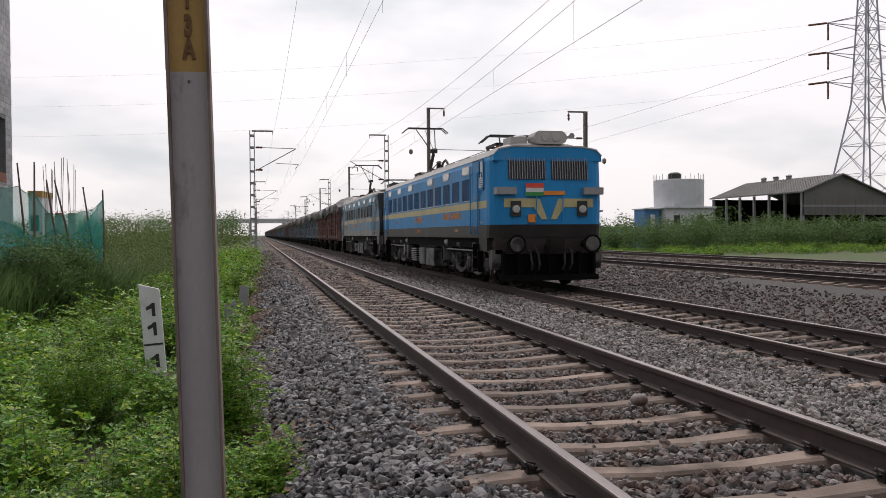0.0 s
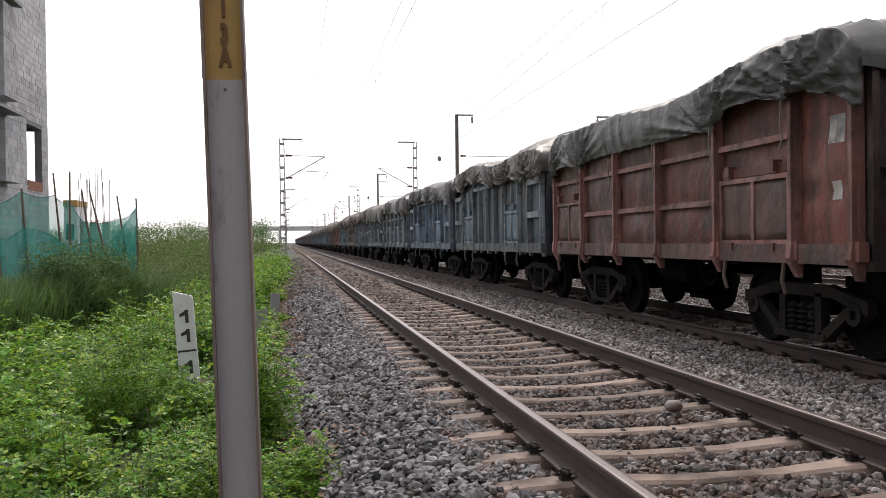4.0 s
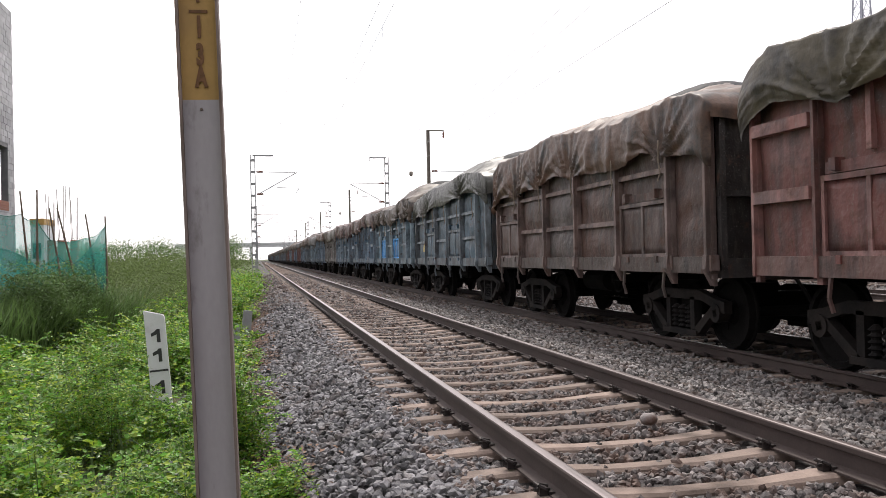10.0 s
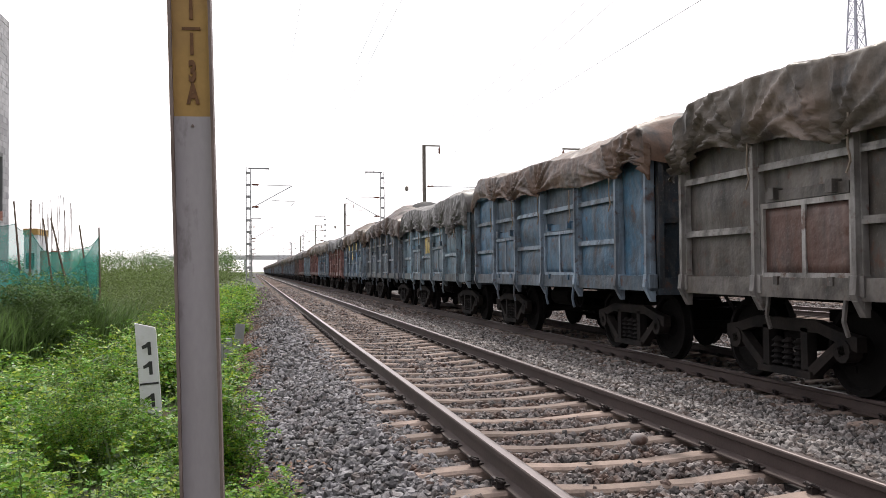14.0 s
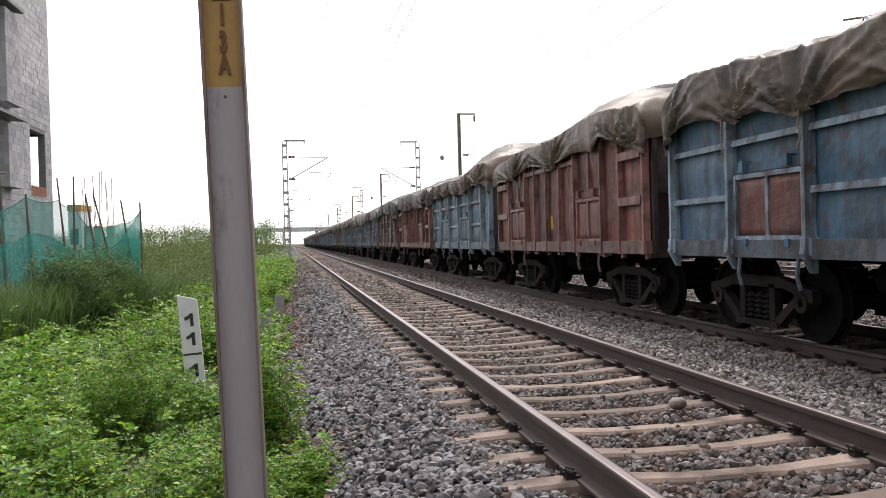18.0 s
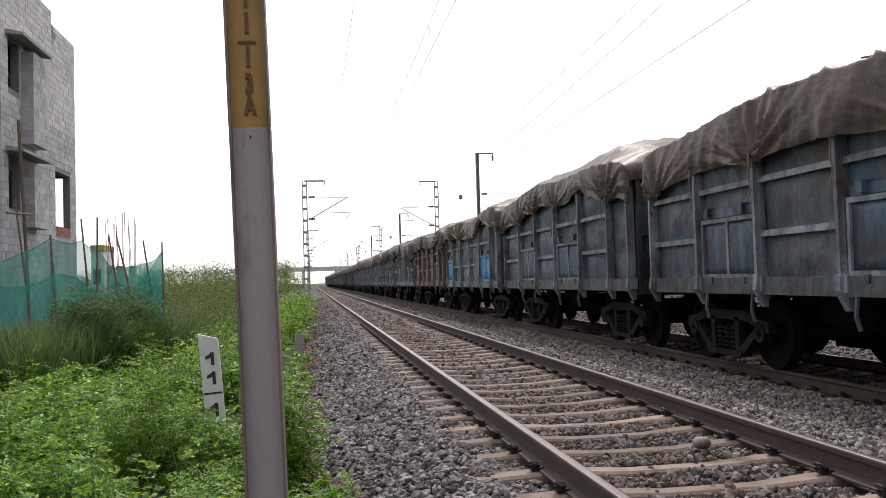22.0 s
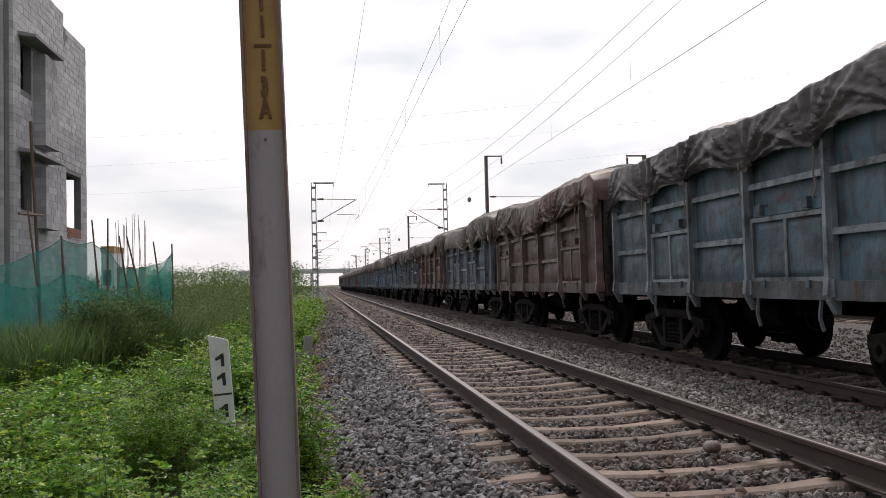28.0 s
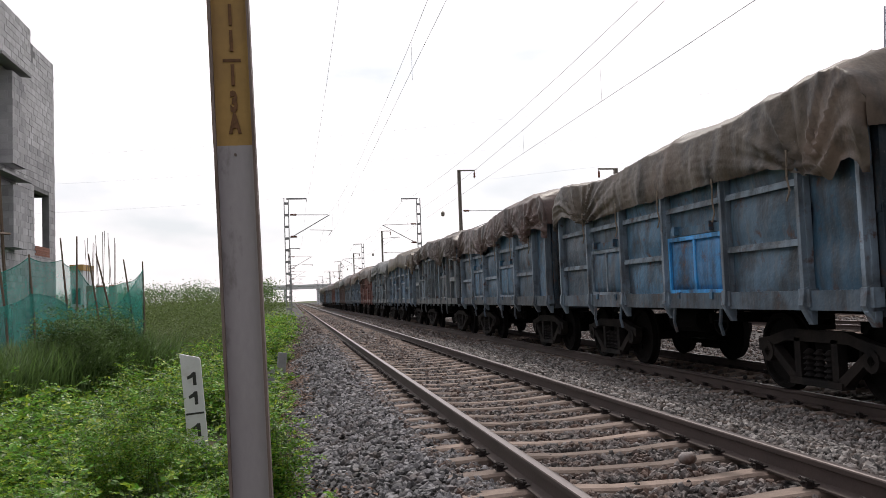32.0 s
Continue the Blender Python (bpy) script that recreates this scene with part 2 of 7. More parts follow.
    l.new(band(mid, 0.3, 0.7, 0.0), b.inputs["Metallic"])
    rg = n.new("ShaderNodeMapRange"); rg.inputs[3].default_value, rg.inputs[4].default_value = 0.38, 0.8
    l.new(mid, rg.inputs[0]); l.new(rg.outputs[0], b.inputs["Roughness"])
    b1, b2 = n.new("ShaderNodeBump"), n.new("ShaderNodeBump")
    b1.inputs["Strength"].default_value, b1.inputs["Distance"].default_value = 1.0, 0.10
    b2.inputs["Strength"].default_value, b2.inputs["Distance"].default_value = 0.35, 0.012
    l.new(broad, b1.inputs["Height"]); l.new(mid, b2.inputs["Height"]); l.new(b1.outputs[0], b2.inputs["Normal"]); l.new(b2.outputs[0], b.inputs["Normal"])
    return m


M_PAINT = worn_paint("wagon_paint")
# grime sunk to near black: shade under the train put into the colour
M_GRIME_SHADE = mat("grime_and_shade", (0.008, 0.0073, 0.007), 0.9, 0.0, var=0.35, scale=5, fine=40, bump=0.25, spec=0.08)
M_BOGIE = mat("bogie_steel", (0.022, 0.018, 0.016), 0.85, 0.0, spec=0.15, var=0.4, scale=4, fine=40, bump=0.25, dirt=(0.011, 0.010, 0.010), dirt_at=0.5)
M_TARP = mat("tarpaulin", (1, 1, 1), 0.46, 0.0, var=0.42, scale=1.4, fine=26, bump=0.25, objcol=True, dirt=(0.15, 0.105, 0.082), dirt_at=0.66, spec=0.28, dirt2=(0.028, 0.025, 0.024), dirt2_at=0.58, dirt2_scale=2.2, dirt2_stretch=0.7, crease=0.3, crease_scale=3.0)
M_SHINY = mat("plastic_tarpaulin", (1, 1, 1), 0.45, 0.0, var=0.40, scale=1.4, fine=26, bump=0.2, objcol=True, dirt=(0.12, 0.11, 0.10), dirt_at=0.68, spec=0.45, dirt2=(0.028, 0.027, 0.027), dirt2_at=0.60, dirt2_scale=2.2, dirt2_stretch=0.7, crease=0.5, crease_scale=3.4)
M_PLASTIC = mat("black_plastic_sheet", (0.022, 0.023, 0.027), 0.62, 0.0, var=0.4, scale=2.0, fine=20, bump=0.2, spec=0.10, crease=0.4, crease_scale=3.0, dirt=(0.05, 0.045, 0.042), dirt_at=0.6)
M_LOCO = mat("loco_paint", (1, 1, 1), 0.5, 0.0, var=0.2, scale=1.2, fine=20, bump=0.05, objcol=True, streak=0.3, spec=0.22, dirt=(0.20, 0.20, 0.19), dirt_at=0.70)
M_LOCO2 = mat("grimy_loco_paint", (1, 1, 1), 0.5, 0.0, var=0.25, scale=1.6, fine=22, bump=0.06, objcol=True, streak=0.4, spec=0.2, dirt=(0.26, 0.245, 0.22), dirt_at=0.57, dirt2=(0.06, 0.057, 0.053), dirt2_at=0.62, dirt2_scale=2.0, dirt2_stretch=0.5)
M_GLASS = mat("dark_glass", (0.03, 0.035, 0.04), 0.12, 0.0, var=0.1, bump=0.0)
M_LENS = mat("lamp_glass", (0.42, 0.42, 0.40), 0.15, 0.0, var=0.15, bump=0.0)
M_WHITE = mat("white_paint", (0.62, 0.62, 0.63), 0.6, var=0.12, scale=5, fine=60, bump=0.08, dirt=(0.40, 0.36, 0.32), dirt_at=0.66)
M_MAST_GREY = mat("mast_grey_paint", (0.34, 0.315, 0.335), 0.5, 0.0, var=0.14, scale=2.6, fine=55, bump=0.05, dirt=(0.22, 0.185, 0.17), dirt_at=0.60, dirt2=(0.08, 0.06, 0.05), dirt2_at=0.70, dirt2_scale=9.0, streak=0.4, spec=0.7)
M_YELLOW = mat("mast_yellow_paint", (0.40, 0.245, 0.075), 0.65, var=0.18, scale=5, fine=50, bump=0.06, dirt=(0.30, 0.18, 0.07), dirt_at=0.6)
M_BLACK = mat("black_paint", (0.03, 0.03, 0.03), 0.7, var=0.2, bump=0.0)
M_STENCIL = mat("stencil_brown", (0.14, 0.065, 0.025), 0.75, var=0.5, scale=30, fine=120, bump=0.0)
M_ORANGE = mat("orange_lettering", (0.75, 0.24, 0.03), 0.5, var=0.15, bump=0.0)
M_STEEL = mat("galvanised_steel", (0.30, 0.30, 0.31), 0.55, 0.5, var=0.2, scale=5, bump=0.05)
M_PYLON = mat("pylon_steel", (0.42, 0.42, 0.50), 0.6, 0.1, var=0.15, scale=2, bump=0.0)
M_WIRE = mat("wire", (0.42, 0.42, 0.43), 0.5, 0.4, var=0.1, bump=0.0)
M_PORC = mat("insulator", (0.16, 0.06, 0.04), 0.25, var=0.1, bump=0.0)
M_BLOCK = mat("concrete_block", (0.46, 0.455, 0.47), 0.9, var=0.28, scale=3, fine=40, bump=0.3, objrand=0.13)
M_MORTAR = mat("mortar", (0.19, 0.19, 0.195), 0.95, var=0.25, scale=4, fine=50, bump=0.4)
M_CONC = mat("raw_concrete", (0.26, 0.26, 0.27), 0.9, var=0.25, scale=2, fine=30, bump=0.3)
M_BRICK = mat("red_brick", (0.30, 0.13, 0.09), 0.9, var=0.25, scale=6, fine=60, bump=0.3, objrand=0.25)
M_NET = mat("green_net", (0.045, 0.34, 0.29), 0.7, var=0.3, scale=1.5, fine=50, bump=0.1, trans=0.5, clear=0.42)
M_BAMBOO = mat("pole_wood", (0.13, 0.09, 0.065), 0.85, var=0.3, scale=8, fine=60, bump=0.3)
M_LEAF = mat("weed_leaf", (0.095, 0.225, 0.030), 0.36, var=0.6, scale=1.1, fine=9, bump=0.0, island=0.85, trans=0.42, spec=0.26, tint=(0.42, 0.52, 0.06))
M_LEAF2 = mat("shrub_leaf", (0.092, 0.155, 0.043), 0.6, var=0.35, scale=0.5, fine=6, bump=0.0, island=0.5, trans=0.35)
M_REED = mat("reed_blade", (0.10, 0.165, 0.048), 0.6, var=0.3, scale=1.0, fine=8, bump=0.0, island=0.45, trans=0.35)
M_STEM = mat("plant_stem", (0.11, 0.16, 0.05), 0.7, var=0.3, bump=0.0)
M_SHEET = mat("roof_sheet", (0.16, 0.155, 0.15), 0.8, 0.1, var=0.3, scale=0.4, fine=12, bump=0.2)
M_HOUSE = mat("white_plaster", (0.62, 0.63, 0.66), 0.85, var=0.15, scale=0.8, fine=15, bump=0.1, dirt=(0.40, 0.38, 0.36), dirt_at=0.66)
M_BLUEP = mat("blue_paint", (0.08, 0.22, 0.45), 0.6, var=0.2, scale=2, bump=0.05)

# ---- building helpers ----
def boxes(bm, lst):
    """Boxes (x0, x1, y0, y1, z0, z1) added to bm."""
    for x0, x1, y0, y1, z0, z1 in lst:
        v = [bm.verts.new((x, y, z)) for z in (z0, z1) for y in (y0, y1) for x in (x0, x1)]
        for q in ((0, 2, 3, 1), (4, 5, 7, 6), (0, 1, 5, 4), (2, 6, 7, 3), (0, 4, 6, 2), (1, 3, 7, 5)):
            bm.faces.new([v[i] for i in q])
    return bm


def box_bm(*lst):
    return boxes(bmesh.new(), lst)


def beam(bm, a, b, r, n=6, r2=None):
    """A round bar from a to b."""
    a, b = Vector(a), Vector(b)
    d = (b - a).normalized()
    u = d.orthogonal().normalized(); w = d.cross(u)
    r2 = r if r2 is None else r2
    ring = []
    for p, rr in ((a, r), (b, r2)):
        ring.append([bm.verts.new(p + (u * math.cos(t) + w * math.sin(t)) * rr) for t in [2 * math.pi * i / n for i in range(n)]])
    for i in range(n):
        bm.faces.new((ring[0][i], ring[0][(i + 1) % n], ring[1][(i + 1) % n], ring[1][i]))
    bm.faces.new(ring[0][::-1]); bm.faces.new(ring[1])
    return bm


def tube(bm, pts, r, n=6):
    for a, b in zip(pts[:-1], pts[1:]):
        beam(bm, a, b, r, n)
    return bm


def prism(bm, poly, x0, x1, axis="x"):
    """A polygon of (u, v) pushed from x0 to x1 along the axis."""
    def at(u, v, w):
        return {"x": (w, u, v), "y": (u, w, v), "z": (u, v, w)}[axis]
    a = [bm.verts.new(at(u, v, x0)) for u, v in poly]
    b = [bm.verts.new(at(u, v, x1)) for u, v in poly]
    n = len(poly)
    for i in range(n):
        bm.faces.new((a[i], a[(i + 1) % n], b[(i + 1) % n], b[i]))
    bm.faces.new(a[::-1]); bm.faces.new(b)
    return bm


def lathe(bm, prof, axis="x", at=(0, 0, 0), n=20):
    """A turned shape from (along, radius) pairs."""
    rings = []
    for w, r in prof:
        ring = []
        for i in range(n):
            t = 2 * math.pi * i / n
            c, s = r * math.cos(t), r * math.sin(t)
            p = {"x": (w, c, s), "y": (c, w, s), "z": (c, s, w)}[axis]
            ring.append(bm.verts.new((p[0] + at[0], p[1] + at[1], p[2] + at[2])))
        rings.append(ring)
    for a, b in zip(rings[:-1], rings[1:]):
        for i in range(n):
            bm.faces.new((a[i], a[(i + 1) % n], b[(i + 1) % n], b[i]))
    bm.faces.new(rings[0][::-1]); bm.faces.new(rings[-1])
    return bm


def mesh_of(bm, name, material, smooth=False):
    bmesh.ops.recalc_face_normals(bm, faces=bm.faces)
    me = bpy.data.meshes.new(name)
    bm.to_mesh(me); bm.free()
    me.materials.append(material)
    if smooth:
        me.polygons.foreach_set("use_smooth", [True] * len(me.polygons))
    return me


def part(name, bm, material, parent=None, label="", smooth=False, color=None, at=None):
    me = bm if isinstance(bm, bpy.types.Mesh) else mesh_of(bm, name, material, smooth)
    ob = new(name, me)
    if parent is not None: ob.parent = parent
    if at is not None: ob.location = at
    if label: ob["label"] = label
    if color: ob.color = (*color, 1)
    return ob


def raw_mesh(name, verts, faces, material, smooth=False):
    """A mesh from number arrays; faces all have the same corner count."""
    me = bpy.data.meshes.new(name)
    verts = np.asarray(verts, dtype=np.float32); faces = np.asarray(faces, dtype=np.int32)
    k = faces.shape[1]
    me.vertices.add(len(verts)); me.vertices.foreach_set("co", verts.ravel())
    me.loops.add(faces.size); me.loops.foreach_set("vertex_index", faces.ravel())
    me.polygons.add(len(faces)); me.polygons.foreach_set("loop_start", np.arange(0, faces.size, k, dtype=np.int32))
    me.update(calc_edges=True)
    me.materials.append(material)
    me.polygons.foreach_set("use_smooth", [smooth] * len(faces))
    return me


def empty(name, at=(0, 0, 0), **tags):
    ob = new(name); ob.location = at; ob.empty_display_size = 0.2
    return tagged(ob, **tags)


rng = np.random.default_rng(5)
G = 1.745            # rail centre to rail centre
TC1, TC2 = G / 2, 5.64
Z2 = -0.23           # rail level of the second track
X3, X4 = 16.0, 23.3
SPEED = 15.6965
# ---- ground and tracks ----
BED = [(-2.0, -0.80), (-1.8, -0.62), (-1.35, -0.45), (-0.85, -0.25), (-0.62, -0.205), (2.4, -0.205), (2.75, -0.24), (3.45, -0.42), (3.9, -0.45), (4.2, -0.44), (7.1, -0.44), (7.6, -0.47), (9.5, -0.62), (12.5, -0.60), (14.2, -0.42), (18.0, -0.42), (19.0, -0.55), (21.3, -0.55), (22.0, -0.42), (25.2, -0.42), (26.5, -0.75)]


def bed_z(x):
    return np.interp(x, [p[0] for p in BED], [p[1] for p in BED])


def land_z(x, y):
    """The soil's height: flat verge, low swell under the weeds, sunk below the ballast."""
    z = np.interp(x, [-60, -14, -6, -3.0, -2.3, -1.75, -1.3, 26, 27.5, 34, 90], [-0.9, -1.0, -1.1, -1.08, -0.92, -0.66, -0.95, -1.0, -0.75, -0.65, -0.6])
    return z + np.where((x < -2.4) & (x > -40), 0.07 * np.sin(x * 1.3 + y * 0.7) * np.cos(y * 0.45 - x * 0.3), 0)


def sheet(name, xs, ys, zf, material):
    xs, ys = np.array(xs, float), np.array(ys, float)
    X, Y = np.meshgrid(xs, ys)
    V = np.stack([X, Y, zf(X, Y)], -1).reshape(-1, 3)
    nx, ny = len(xs), len(ys)
    i = (np.arange(ny - 1)[:, None] * nx + np.arange(nx - 1)[None]).ravel()
    return new(name, raw_mesh(name, V, np.stack([i, i + 1, i + nx + 1, i + nx], 1), material, True))


ground = sheet("ground", np.r_[-2500, -900, -300, -120, -60, np.arange(-30, -1, 0.6), 0, 10, 26, 27.5, 30, 34, 60, 120, 400, 2500],
               np.r_[-60, np.arange(-4, 60, 0.8), 70, 90, 120, 200, 400, 900, 3000], land_z, M_SOIL)
tagged(ground, "brown soil ground with green patches reaching the horizon", "ground", kind="structure")
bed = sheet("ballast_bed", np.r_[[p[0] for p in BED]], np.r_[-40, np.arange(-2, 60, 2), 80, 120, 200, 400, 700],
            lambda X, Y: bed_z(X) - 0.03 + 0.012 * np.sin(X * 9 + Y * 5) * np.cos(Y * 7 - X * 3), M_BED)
tagged(bed, "grey crushed-stone ballast bed under the railway tracks", "ballast", kind="structure")


def stones(name, n, x0, x1, y0, y1, size, label, power=1.0, zoff=0.0, material=None):
    """Crushed stones lying on the bed: one joined mesh of many small angular rocks."""
    ico = bmesh.new(); bmesh.ops.create_icosphere(ico, subdivisions=1, radius=1)
    bv = np.array([v.co[:] for v in ico.verts]); bf = np.array([[v.index for v in f.verts] for f in ico.faces]); ico.free()
    kinds = []
    for k in range(14):
        w = bv * (1 + rng.uniform(-0.48, 0.34, (len(bv), 1)))
        kinds.append(w * np.array([rng.uniform(0.8, 1.25), rng.uniform(0.75, 1.1), rng.uniform(0.5, 0.85)]))
    kinds = np.array(kinds)
    x = rng.uniform(x0, x1, n); y = y0 + (y1 - y0) * rng.uniform(0, 1, n) ** power
    keep = np.ones(n, bool)
    for c, top in ((TC1, 0), (TC2, Z2)):
        for r in (c - G / 2, c + G / 2):
            keep &= np.abs(x - r) > 0.10
        on = (np.abs(x - c) < 1.40) & (np.abs((y - 5.01 + 0.3) % 0.6 - 0.3) < 0.118)
        keep &= ~(on & (rng.uniform(0, 1, n) < np.where(np.abs(x - c) > 1.08, 0.45, 0.94)))
    x, y = x[keep], y[keep]; n = len(x)
    s = size * rng.uniform(0.6, 1.45, n)
    z = bed_z(x) + zoff - np.where(np.abs(x - TC1) < 1.25, 0.022, 0.0) + rng.uniform(-0.012, 0.022, n)
    a, b, c = rng.uniform(0, 6.28, (3, n))
    K = kinds[rng.integers(0, 14, n)] * s[:, None, None]
    ca, sa, cb, sb = np.cos(a)[:, None], np.sin(a)[:, None], np.cos(b)[:, None], np.sin(b)[:, None]
    X = K[:, :, 0] * ca - K[:, :, 1] * sa; Y = K[:, :, 0] * sa + K[:, :, 1] * ca; Z = K[:, :, 2]
    Y, Z = Y * cb - Z * sb, Y * sb + Z * cb
    V = np.stack([X + x[:, None], Y + y[:, None], Z + z[:, None]], -1).reshape(-1, 3)
    Fc = (bf[None] + (np.arange(n) * len(bv))[:, None, None]).reshape(-1, 3)
    return tagged(new(name, raw_mesh(name, V, Fc, material or M_BALLAST)), label, "ballast", kind="stuff")


def rail_mesh(name, y0, y1):
    prof = [(-0.075, -0.172), (0.075, -0.172), (0.075, -0.160), (0.012, -0.140), (0.009, -0.052), (0.036, -0.040), (0.036, -0.012), (0.030, -0.004), (0.016, -0.0005),
            (-0.018, -0.0005), (-0.030, -0.004), (-0.036, -0.012), (-0.036, -0.040), (-0.009, -0.052), (-0.012, -0.140), (-0.075, -0.160)]
    bm = prism(bmesh.new(), prof, y0, y1, "y")
    me = mesh_of(bm, name, M_RAIL)
    me.materials.append(M_RAILTOP)
    for p in me.polygons:
        if p.center.z > -0.003 and abs(p.normal.y) < 0.5: p.material_index = 1
    return me


def sleeper_mesh():
    bm = bmesh.new()
    rings = []
    for x, top, w in ((-1.375, -0.195, 0.075), (-1.30, -0.185, 0.085), (-0.95, -0.172, 0.085), (-0.72, -0.176, 0.085), (-0.3, -0.203, 0.07), (0.3, -0.203, 0.07), (0.72, -0.176, 0.085), (0.95, -0.172, 0.085), (1.30, -0.185, 0.085), (1.375, -0.195, 0.075)):
        rings.append([bm.verts.new(p) for p in ((x, -w - 0.035, -0.36), (x, -w - 0.008, top - 0.018), (x, -w + 0.012, top), (x, w - 0.012, top), (x, w + 0.008, top - 0.018), (x, w + 0.035, -0.36))])
    for a, b in zip(rings[:-1], rings[1:]):
        for i in range(5):
            bm.faces.new((a[i], b[i], b[i + 1], a[i + 1]))
    bm.faces.new(rings[0]); bm.faces.new(rings[-1][::-1])
    return mesh_of(bm, "sleeper", M_SLEEPER)


def clip_mesh():
    """A bent-bar rail clip with its shoulder, for the side x > 0 of a rail."""
    bm = bmesh.new()
    tube(bm, [(0.055, -0.045, -0.135), (0.10, -0.048, -0.125), (0.135, -0.03, -0.112), (0.142, 0.0, -0.105), (0.13, 0.03, -0.112), (0.095, 0.04, -0.128), (0.07, 0.012, -0.138), (0.10, 0.0, -0.135), (0.15, 0.0, -0.14)], 0.011, 6)
    boxes(bm, [(0.08, 0.125, -0.028, 0.028, -0.17, -0.128), (0.045, 0.08, -0.05, 0.05, -0.158, -0.143)])
    return mesh_of(bm, "clip", M_CLIP)


SLEEPER, CLIP = sleeper_mesh(), clip_mesh()
DY = 0.6


def track(name, cx, z, y0, y1, near, clips, label):
    t = empty(name, (cx, 0, z), label=label, category="track", kind="structure")
    for sx in (-G / 2, G / 2):
        part("rail", rail_mesh("rail", y0, y1), M_RAIL, t, at=(sx, 0, 0), label="steel rail with polished head and rusty sides")
    far_v = []
    k0, k1 = math.ceil((y0 - 5.01) / DY), math.floor((min(y1, 330) - 5.01) / DY)
    for k in range(k0, k1):
        y = 5.01 + k * DY
        if near[0] < y < near[1]:
            o = part("sleeper", SLEEPER, M_SLEEPER, t, at=(rng.uniform(-0.012, 0.012), y, rng.uniform(-0.006, 0.004)))
            o.rotation_euler = (0, 0, rng.uniform(-0.008, 0.008))
        else: far_v.append((-1.375, 1.375, y - 0.09, y + 0.09, -0.36, -0.18))
        if clips[0] < y < clips[1]:
            for sx in (-G / 2, G / 2):
                for f in (1, -1):
                    c = part("clip", CLIP, M_CLIP, t, at=(sx, y, 0))
                    c.rotation_euler = (0, 0, 0 if f > 0 else math.pi)
    if far_v:
        part("far_sleepers", box_bm(*far_v), M_SLEEPER, t)["kind"] = "stuff"
    return t


track("track_1", TC1, 0, -25, 700, (-1.5, 90), (1.5, 26), "broad-gauge railway track on concrete sleepers, rusty rails, polished heads")
track("track_2", TC2, Z2, -60, 700, (-2, 60), (6, 16), "second broad-gauge track on concrete sleepers beside the first")
track("track_3", X3, -0.2, -20, 400, (10, 40), (0, 0), "third railway track on ballast beyond the train")
track("track_4", X4, -0.2, -20, 400, (20, 50), (0, 0), "fourth railway track on ballast near the hedge")
stones("shoulder_stones", 9500, -1.72, -0.15, 2.2, 12, 0.029, "loose blue-grey crushed stones of the ballast shoulder", 1.0, 0.0, M_CLEAN)
stones("far_shoulder_stones", 5200, -1.75, -0.2, 12, 34, 0.037, "blue-grey crushed stones of the ballast shoulder farther along", 1.3, 0.0, M_CLEAN)
stones("far_side_stones", 13500, 1.95, 4.6, 3.5, 12, 0.029, "loose grey crushed stones between the two tracks", 1.0, 0.0, M_GREYER)
stones("middle_side_stones", 12000, 1.95, 4.7, 12, 27, 0.035, "grey crushed stones between the two tracks farther along", 1.25, 0.0, M_GREYER)
stones("near_ballast_stones", 14500, -0.5, 2.05, 2.2, 11, 0.0255, "loose grey crushed stones of the ballast close by")
stones("ballast_stones_behind", 4500, -1.95, 4.6, -3.0, 2.2, 0.040, "loose grey crushed stones of the ballast behind the mast")
stones("middle_ballast_stones", 9500, -0.6, 2.05, 11, 26, 0.033, "loose grey crushed stones of the ballast", 1.25)
stones("far_ballast_stones", 10500, -1.90, 5.2, 26, 75, 0.058, "grey crushed stones of the ballast farther along", 1.3)
stones("ballast_stones_between_tracks", 10500, 4.0, 13.5, 8, 40, 0.040, "grey crushed stones beside the second track", 1.4)
stones("yard_stones", 11000, 7.5, 27, 26, 62, 0.065, "grey-brown crushed stones across the railway yard", 1.2)
round_stone = bmesh.new(); bmesh.ops.create_icosphere(round_stone, subdivisions=2, radius=0.062)
for v in round_stone.verts: v.co.z *= 0.8; v.co.x *= 1.15
rs = part("rounded_stone", round_stone, M_BALLAST, smooth=True, at=(1.30, 5.99, -0.14))
tagged(rs, "smooth rounded grey stone lying on a concrete sleeper", "stone")
# ---- the train ----
M_ROPE = mat("frayed_rope", (0.20, 0.16, 0.125), 0.9, var=0.3, scale=20, bump=0.2)
BAYS = [-4.892, -3.78, -2.04, -0.22, 1.49, 3.16, 4.892]
TAUPE = (0.105, 0.090, 0.078)
RED, BROWN, BLUE, LBLUE, GREY, DARK, BRIGHT = (0.185, 0.052, 0.040), (0.102, 0.050, 0.038), (0.044, 0.140, 0.238), (0.120, 0.235, 0.315), (0.074, 0.136, 0.185), (0.034, 0.087, 0.142), (0.03, 0.25, 0.56)
T_GREY, T_BROWN, T_DARK = (0.064, 0.058, 0.057), (0.086, 0.058, 0.045), (0.048, 0.039, 0.034)


def wheel_mesh(r, half):
    bm = bmesh.new()
    for s in (-1, 1):
        g = s * 0.838
        lathe(bm, [(g - s * 0.03, r + 0.028), (g, r + 0.026), (g + s * 0.008, r), (g + s * 0.10, r - 0.006), (g + s * 0.11, r - 0.07), (g + s * 0.05, r - 0.09), (g + s * 0.045, 0.17), (g + s * 0.10, 0.13), (g + s * 0.10, 0.0001)], "x", n=20)
    lathe(bm, [(-half, 0.075), (half, 0.075)], "x", n=10)
    for s in (-1, 1):
        boxes(bm, [(s * half - 0.04, s * half + 0.04, -0.05, 0.05, -0.05, 0.05)])
    return mesh_of(bm, "wheelset", M_GRIME_SHADE)


